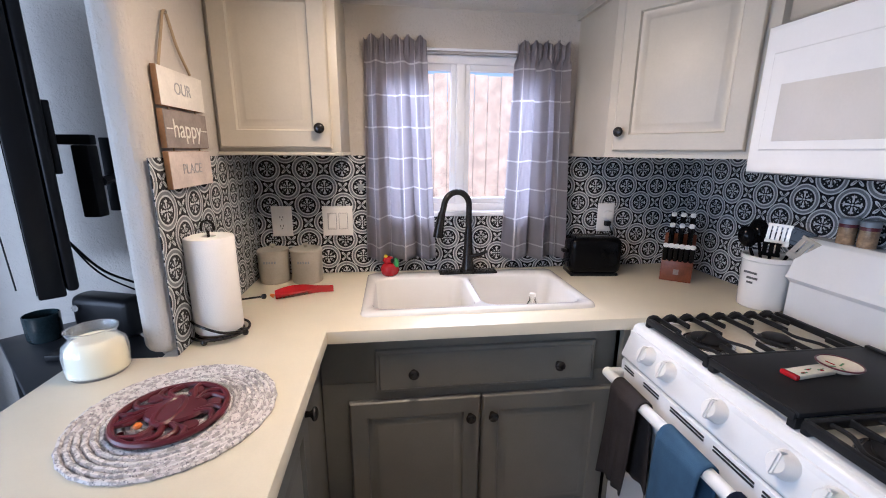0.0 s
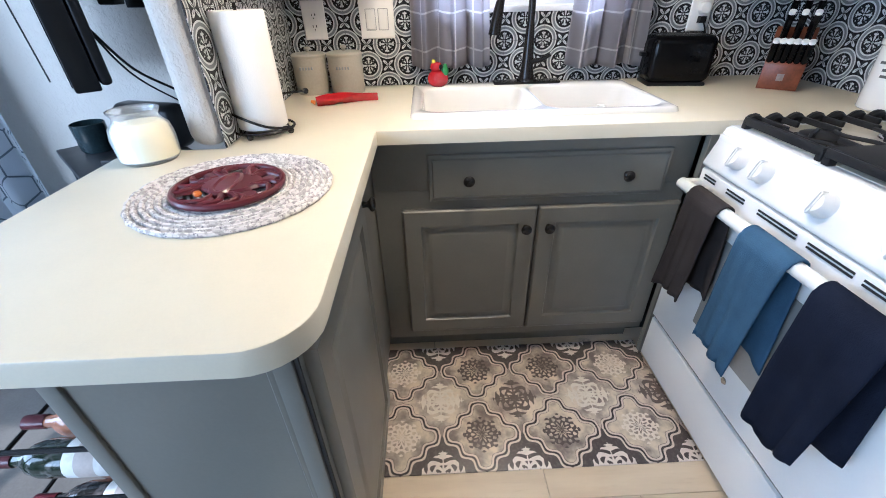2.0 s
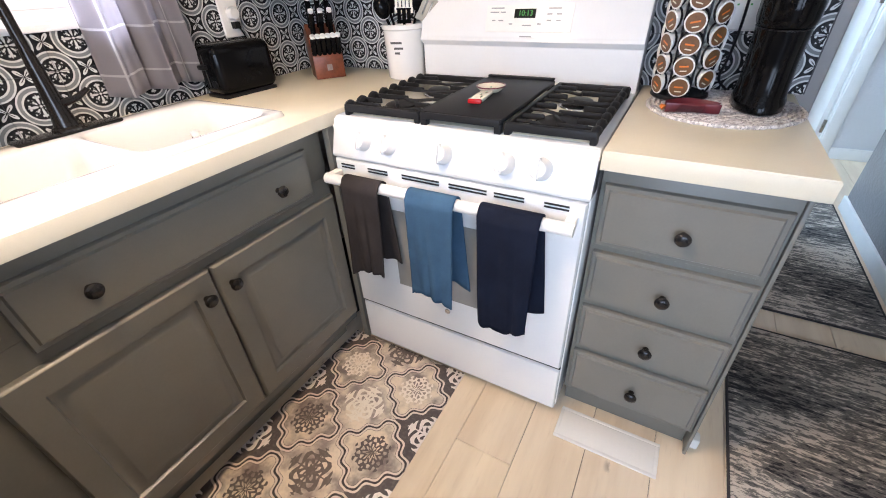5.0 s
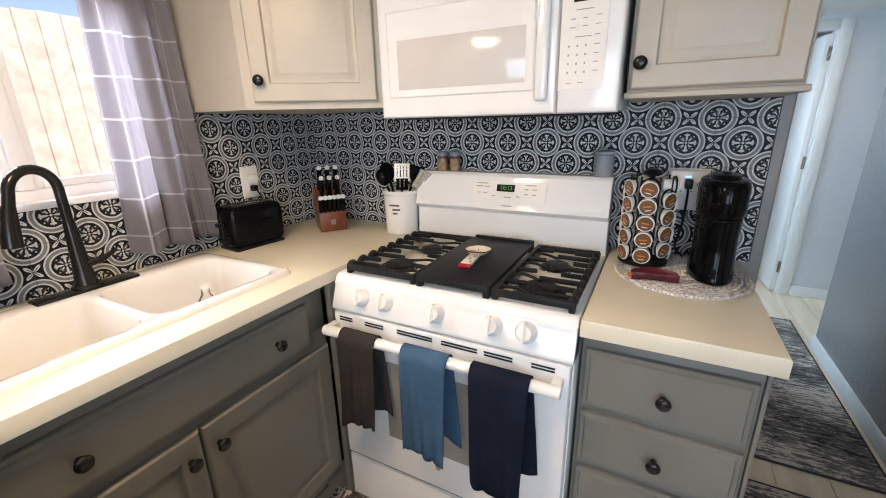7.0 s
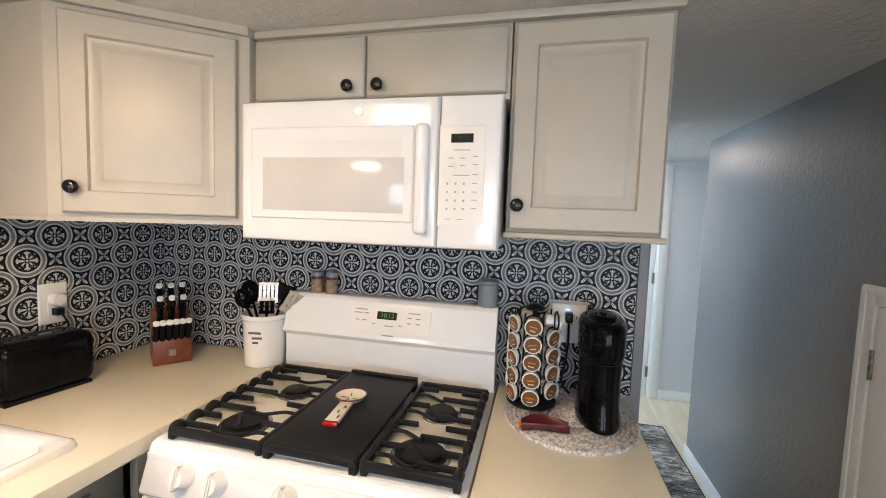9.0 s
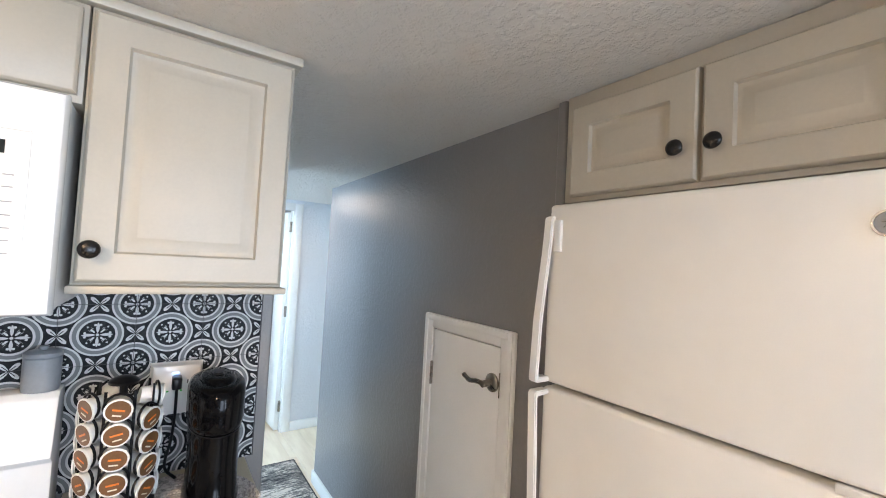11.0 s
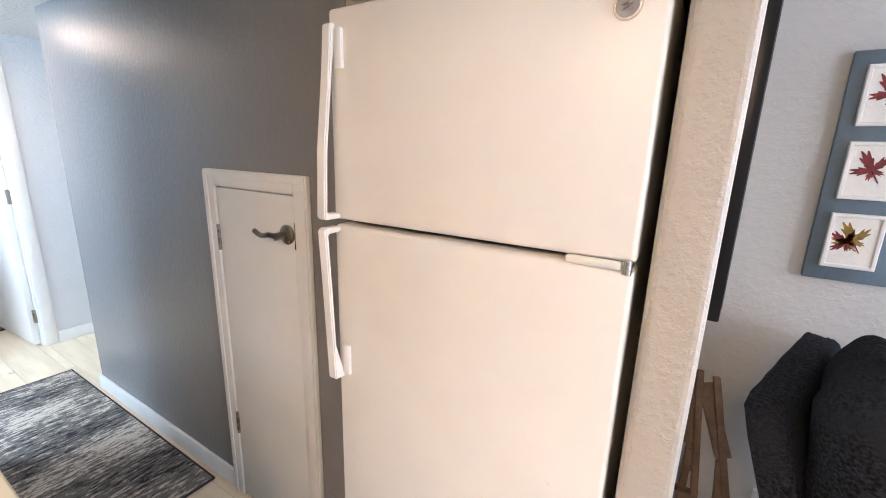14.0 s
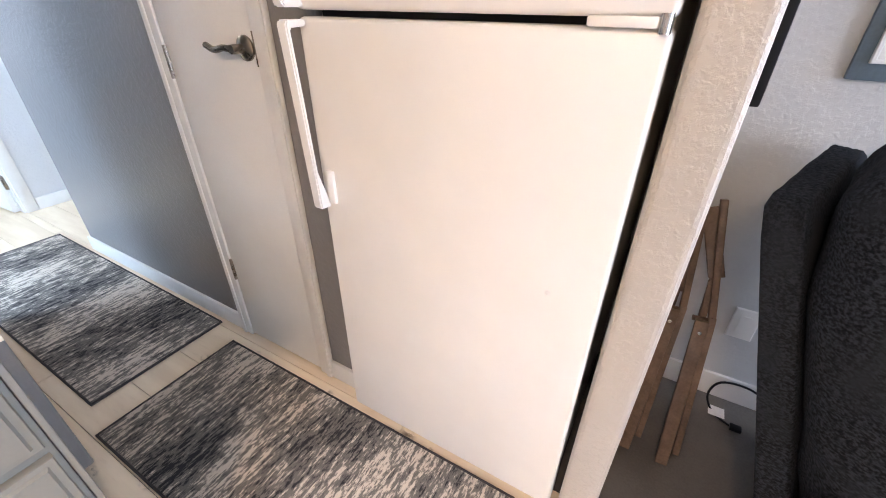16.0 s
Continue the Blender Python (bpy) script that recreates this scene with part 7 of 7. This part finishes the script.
part("cable", tube(smooth_path([(-0.82, 1.27, 1.22), (-0.80, 1.38, 1.04), (-0.74, 1.50, 0.92), (-0.66, 1.55, 0.84), (-0.62, 1.56, 0.775)], 6), 0.003, 8), BLACK, tv)
part("hanging_wire", tube([(-0.865, 1.16, 1.72), (-0.885, 1.165, 1.35), (-0.875, 1.17, 1.05)], 0.002, 6), BLACK, tv)

st = thing("media_stand", (-0.9, 1.4, 0), "black wooden media stand behind the peninsula", "stand")
sm = Matrix.Translation((-1.235, 1.478, 0)) @ Matrix.Rotation(radians(-45), 4, "Z")
part("top", turned(box(0, 0.62, 0, 0.33, 0.745, 0.772, 0.004), sm), DARK_STAND, st)
part("shelf", turned(box(0.02, 0.60, 0.02, 0.32, 0.62, 0.64, 0.003), sm), DARK_STAND, st)
part("shelf", turned(box(0.02, 0.60, 0.02, 0.32, 0.12, 0.14, 0.003), sm), DARK_STAND, st)
for x in (0.03, 0.59):
    for y in (0.03, 0.30):
        part("leg", turned(box(x - 0.018, x + 0.018, y - 0.018, y + 0.018, 0, 0.745, 0.003), sm), DARK_STAND, st)
g = thing("candle_cup", (-1.07, 1.465, 0.7722), "dark teal glass candle cup on the stand", "candle")
part("cup", lathe([(0, 0), (0.045, 0), (0.050, 0.01), (0.052, 0.095), (0.049, 0.097), (0.046, 0.02), (0, 0.018)], (-1.07, 1.465, 0.7722), 28), DARK_CANDLE, g)
g = thing("speaker", (-0.80, 1.56, 0.772), "black angled speaker box leaning on the stand", "speaker")
part("cabinet", turned(box(-0.13, 0.13, -0.045, 0.045, 0.0, 0.150, 0.03, 4), Matrix.Translation((-0.865, 1.50, 0.7725)) @ Matrix.Rotation(radians(-18), 4, "Z")), BLACK, g)
part("port", lathe([(0.012, 0), (0.012, 0.006), (0, 0.006)], seg=16, m=facing("-y", (-0.965, 1.480, 0.88))), CHROME, g)
g = thing("small_box", (-0.93, 1.33, 0.772), "flat black box with a red trinket on the stand", "box")
part("box", box(-0.94, -0.84, 1.28, 1.38, 0.7725, 0.795, 0.004), BLACK, g)
part("trinket", lathe([(0, 0), (0.02, 0.002), (0.026, 0.012), (0.016, 0.024), (0, 0.026)], (-0.88, 1.33, 0.795), 16), MAROON, g)

rack = thing("wine_rack", (-0.65, 0.65, 0), "black wire wine rack beside the peninsula", "wine rack")
for x in (-0.82, -0.46):
    for y in (0.42, 0.80):
        part("post", tube([(x, y, 0), (x, y, 0.62)], 0.006, 8), BLACK, rack)
for z in (0.10, 0.26, 0.42, 0.58):
    for y in (0.42, 0.80):
        part("bar", tube([(-0.82, y, z), (-0.46, y, z)], 0.005, 8), BLACK, rack)
    for x in (-0.82, -0.46):
        part("bar", tube([(x, 0.42, z), (x, 0.80, z)], 0.005, 8), BLACK, rack)


def by_bottle(name, colours, rough):
    """One colour for each bottle out of a short list."""
    m, t, p = shader(name)
    ramp = t.nodes.new("ShaderNodeValToRGB")
    ramp.color_ramp.interpolation = "CONSTANT"
    t.links.new(t.nodes.new("ShaderNodeObjectInfo").outputs["Random"], ramp.inputs[0])
    for k, c in enumerate(colours):
        e = ramp.color_ramp.elements[k] if k < 2 else ramp.color_ramp.elements.new(k / len(colours))
        e.position, e.color = k / len(colours), (*c, 1)
    n = noise_of(t, spot(t), 45, 2)
    t.links.new(mix(t, M(t, "MULTIPLY", step(t, n, 0.5, 0.7), 0.25), ramp.outputs[0], (0.5, 0.42, 0.40)), p.inputs["Base Color"])
    p.inputs["Roughness"].default_value = rough
    return m


bottle_glass = by_bottle("bottle_glass", ((0.015, 0.025, 0.014), (0.34, 0.25, 0.06), (0.02, 0.018, 0.016), (0.40, 0.17, 0.10)), 0.08)
bottle_paper = by_bottle("bottle_label_paper", ((0.80, 0.78, 0.74), (0.78, 0.52, 0.50), (0.82, 0.80, 0.72), (0.70, 0.74, 0.80)), 0.6)
rnd = random.Random(3)
bt = thing("wine_bottle", (0, 0, 0), "dark wine bottle with a pale label lying in the rack", "bottle", "wine bottles")
part("bottle", lathe([(0, 0), (0.034, 0), (0.037, 0.006), (0.037, 0.19), (0.030, 0.215), (0.014, 0.24), (0.0135, 0.29), (0.015, 0.292), (0.015, 0.30), (0, 0.30)], seg=24), bottle_glass, bt)
part("label", lathe([(0.0373, 0.05), (0.0376, 0.051), (0.0376, 0.135), (0.0373, 0.136)], seg=24), bottle_paper, bt)
part("label_mark", lathe([(0.0378, 0.075), (0.038, 0.076), (0.038, 0.112), (0.0378, 0.113)], seg=24), PINKBOARD, bt)
part("foil_cap", lathe([(0.0152, 0.255), (0.0156, 0.256), (0.0156, 0.302), (0, 0.303)], seg=20), MAROON, bt)
spots = [(0.478 + 0.085 * c_, z + 0.043) for z in (0.105, 0.265, 0.425) for c_ in range(4)]
for k, (x, z) in enumerate(spots):
    m = Matrix.Translation((-0.475, x, z)) @ Matrix.Rotation(radians(-90), 4, "Y") @ Matrix.Rotation(rnd.uniform(0, 6), 4, "Z")
    if k == 0:
        bt.matrix_basis = m
    else:
        copy_thing(bt, m)

# ---- picture wall and armchair ----
pf = thing("picture_frame", (-0.125, YP, 1.365), "tall slate-blue frame holding three pressed autumn leaves", "picture")
part("backboard", box(-0.222, -0.040, YP, YP + 0.018, 1.085, 1.648, 0.003), FRAME_BLUE, pf)


def leaf_shape(cx, cz, size, lobes, material, parent, turn):
    bm = bmesh.new()
    n = 180
    c = bm.verts.new((cx, YP + 0.0262, cz))
    ring = []
    for k in range(n):
        a = 2 * math.pi * k / n
        r = size * (0.30 + 0.72 * abs(math.cos(lobes * a / 2)) ** 1.3) * (1 + 0.16 * math.sin(lobes * 5 * a)) * (0.80 + 0.32 * math.cos(a))
        ring.append(bm.verts.new((cx + r * 0.95 * math.sin(a + turn), YP + 0.0262, cz + r * math.cos(a + turn))))
    for k in range(n):
        bm.faces.new((c, ring[k], ring[(k + 1) % n]))
    part("leaf", bm, material, parent, "", None)
    part("leaf_stem", tube([(cx + 0.8 * size * math.sin(turn + 3.14), YP + 0.0266, cz + 0.8 * size * math.cos(turn + 3.14)), (cx, YP + 0.0266, cz)], 0.0012, 5), LEAF_RED, parent)


for z0, z1, lobes, mat_ in ((1.474, 1.614, 5, LEAF_RED), (1.298, 1.438, 5, LEAF_RED), (1.122, 1.262, 5, LEAF_GOLD)):
    f_ = part("small_frame", panel(0.105, z1 - z0, [(0, 0.009), (0.002, 0.011), (0.008, 0.011), (0.010, 0.0075)], facing("+y", (-0.068, YP + 0.018, z0))), TRIM, pf)
    part("mat_board", box(-0.162, -0.079, YP + 0.0252, YP + 0.0258, z0 + 0.011, z1 - 0.011), MATPAPER, f_, "", None)
    leaf_shape(-0.120, (z0 + z1) / 2 + 0.002, 0.042, lobes, mat_, f_, 0.5)
    if mat_ is LEAF_GOLD:
        leaf_shape(-0.108, (z0 + z1) / 2 - 0.006, 0.034, 5, LEAF_RED, f_, 0.9)

bp = thing("wall_panel", (0.18, -1.0, 1.43), "thin black framed panel hung on the wall end", "picture")
part("frame", box(0.168, 0.195, -1.34, -0.835, 1.098, 1.775, 0.004), BLACK, bp)
part("face", box(0.166, 0.168, -1.32, -0.855, 1.118, 1.755), GLOSS_BLACK, bp)


def soft_block(x0, x1, y0, y1, z0, z1, power, lean, wrinkle, seed, n=26, crease=0.0):
    """Upholstered block: a superellipsoid that leans with height, with creases."""
    bm = bmesh.new()
    bmesh.ops.create_uvsphere(bm, u_segments=n * 2, v_segments=n, radius=1.0)
    c = Vector(((x0 + x1) / 2, (y0 + y1) / 2, (z0 + z1) / 2))
    h = Vector(((x1 - x0) / 2, (y1 - y0) / 2, (z1 - z0) / 2))
    for v in bm.verts:
        p = v.co.normalized()
        s = (abs(p.x) ** power + abs(p.y) ** power + abs(p.z) ** power) ** (-1 / power)
        q = p * s
        w = noise.noise(Vector((q.x * 1.3, q.y * 1.3, q.z * 5.5)) + Vector((seed, 0, 0))) + 0.6 * noise.noise(q * 3.3 + Vector((0, seed, 0)))
        if crease and q.z > 0.25:
            w += crease / wrinkle * 1.6 * abs(math.sin(13 * q.z + 5 * noise.noise(q * 1.7))) ** 0.5 * (q.z - 0.25)
        q = q * (1 + wrinkle * w)
        v.co = Vector((c.x + h.x * q.x + lean * (q.z), c.y + h.y * q.y, c.z + h.z * q.z))
    return bm


ch = thing("armchair", (-0.30, -1.05, 0), "dark slate-blue plush recliner armchair beside the wall", "armchair")
chm = Matrix.Translation((0.05, -0.86, 0)) @ Matrix.Rotation(radians(-20), 4, "Z") @ Matrix.Translation((-0.05, 0.86, 0))
part("back_panel", turned(soft_block(-0.102, -0.034, -1.41, -0.855, 0.06, 0.945, 20, 0.148, 0.008, 3, 40), chm), PLUSH, ch, "", 80)
part("back_cushion", turned(soft_block(-0.50, -0.075, -1.36, -0.775, 0.06, 1.05, 3.4, 0.165, 0.05, 7, 48, 0.012), chm), PLUSH, ch, "", 80)
part("side_panel", turned(soft_block(-0.98, -0.16, -0.86, -0.73, 0.08, 0.56, 5, 0.0, 0.03, 11), chm), PLUSH, ch, "", 80)
part("side_panel", turned(soft_block(-0.95, -0.16, -1.40, -1.26, 0.08, 0.56, 5, 0.0, 0.03, 13), chm), PLUSH, ch, "", 80)
part("seat_cushion", turned(soft_block(-0.98, -0.30, -1.27, -0.80, 0.20, 0.52, 4, 0.0, 0.04, 17), chm), PLUSH, ch, "", 80)
part("base", turned(box(-0.94, -0.20, -1.36, -0.76, 0.0, 0.11, 0.01), chm), PLUSH, ch)

# folded wooden tray tables against the wall
for k, dx in enumerate((0.0, 0.062)):
    g = thing("folding_table", (0.10 - dx, -1.1, 0), "folded weathered-brown wooden tray table leaning on the wall", "folding table", "folded tray tables")

    def beam(a, b, w=0.021, t=0.010):
        a, b = Vector(a), Vector(b)
        d = (b - a).normalized()
        s = Vector((1, 0, 0))
        s = (s - d * s.dot(d)).normalized()
        u = d.cross(s)
        m = Matrix((s, u, d)).transposed().to_4x4()
        m.translation = a
        return turned(box(-t, t, -w, w, 0, (b - a).length, 0.002), m)

    foot, elbow, head, wide = ((Vector((0.115, -1.091, 0.012)), Vector((0.117, -1.200, 0.480)), Vector((0.149, -1.300, 0.788)), Vector((0.150, -1.020, 0.012))), (Vector((0.003, -1.083, 0.012)), Vector((0.040, -1.200, 0.470)), Vector((0.108, -1.300, 0.780)), Vector((0.040, -1.020, 0.012))))[k]
    part("leg", beam(foot, elbow, 0.020, 0.009), BROWN, g)
    part("leg", beam(elbow - (elbow - foot) * 0.03, head, 0.018, 0.009), BROWN, g)
    top = elbow + Vector((0.024, 0.030, -0.005))
    part("wide_leg", beam(wide, top, 0.011, 0.017), BROWN, g)
    part("rear_leg", beam(foot + Vector((0.030, -0.10, 0)), elbow + Vector((0.026, -0.055, 0.10)), 0.018, 0.009), BROWN, g)
    part("tray_top", beam(elbow + Vector((0.022, -0.045, 0.10)), head + Vector((0.022, -0.030, -0.04)), 0.010, 0.020), BROWN, g)
    part("tray_cleat", beam(elbow + Vector((0.022, -0.022, 0.03)), elbow + Vector((0.026, -0.040, 0.09)), 0.009, 0.012), BROWN, g)
    part("bolt", lathe([(0.005, 0), (0.005, 0.003), (0, 0.004)], seg=12, m=Matrix.Translation(top + (wide - top) * 0.07 + Vector((0, 0.012, 0.004))) @ Matrix.Rotation(radians(-72), 4, "X")), CHROME, g)
    part("spreader", tube([elbow + Vector((-0.004, 0, -0.02)), elbow + Vector((0.046, 0.004, -0.02))], 0.008, 8), BROWN, g)

g, m = wall_plate("outlet", "+y", (-0.052, YP, 0.272), 0.075, 0.118, "white duplex wall outlet near the floor", "outlet")
part("socket_face", on_face(m @ Matrix.Translation((0, 0, 0.0065)), 0.0375, 0.059, 0.034, 0.068, 0.002), PLASTIC_W, g)
g = thing("power_cord", (-0.10, -1.34, 0), "black power cord with a white paper tag on the floor", "cord")
part("cord", tube(smooth_path([(-0.26, -1.38, 0.07), (-0.18, -1.39, 0.10), (-0.10, -1.385, 0.09), (-0.075, -1.36, 0.04), (-0.10, -1.32, 0.005), (-0.16, -1.28, 0.005)], 6), 0.004, 8), BLACK, g)
part("connector", box(-0.185, -0.150, -1.295, -1.270, 0.0005, 0.014, 0.003), BLACK, g)
part("tag", box(-0.135, -0.085, -1.345, -1.300, 0.0105, 0.0115), MATPAPER, g)

# ---- bedroom beyond the hall ----
g = thing("dresser", (5.45, -0.35, 0), "low black wooden dresser in the bedroom", "dresser")
part("body", box(5.25, 5.75, -0.72, 0.55, 0.06, 0.60, 0.006), DARK_STAND, g)
part("top", box(5.23, 5.76, -0.74, 0.57, 0.60, 0.625, 0.004), DARK_STAND, g)
for y in (-0.70, 0.53):
    for x in (5.28, 5.70):
        part("leg", box(x - 0.02, x + 0.02, y - 0.02, y + 0.02, 0, 0.06), DARK_STAND, g)
flat_rug("bedroom_rug", 4.45, 5.20, -0.75, 0.6, 0.009, RUG, "dark grey bedroom rug", "rug", RUG_EDGE)
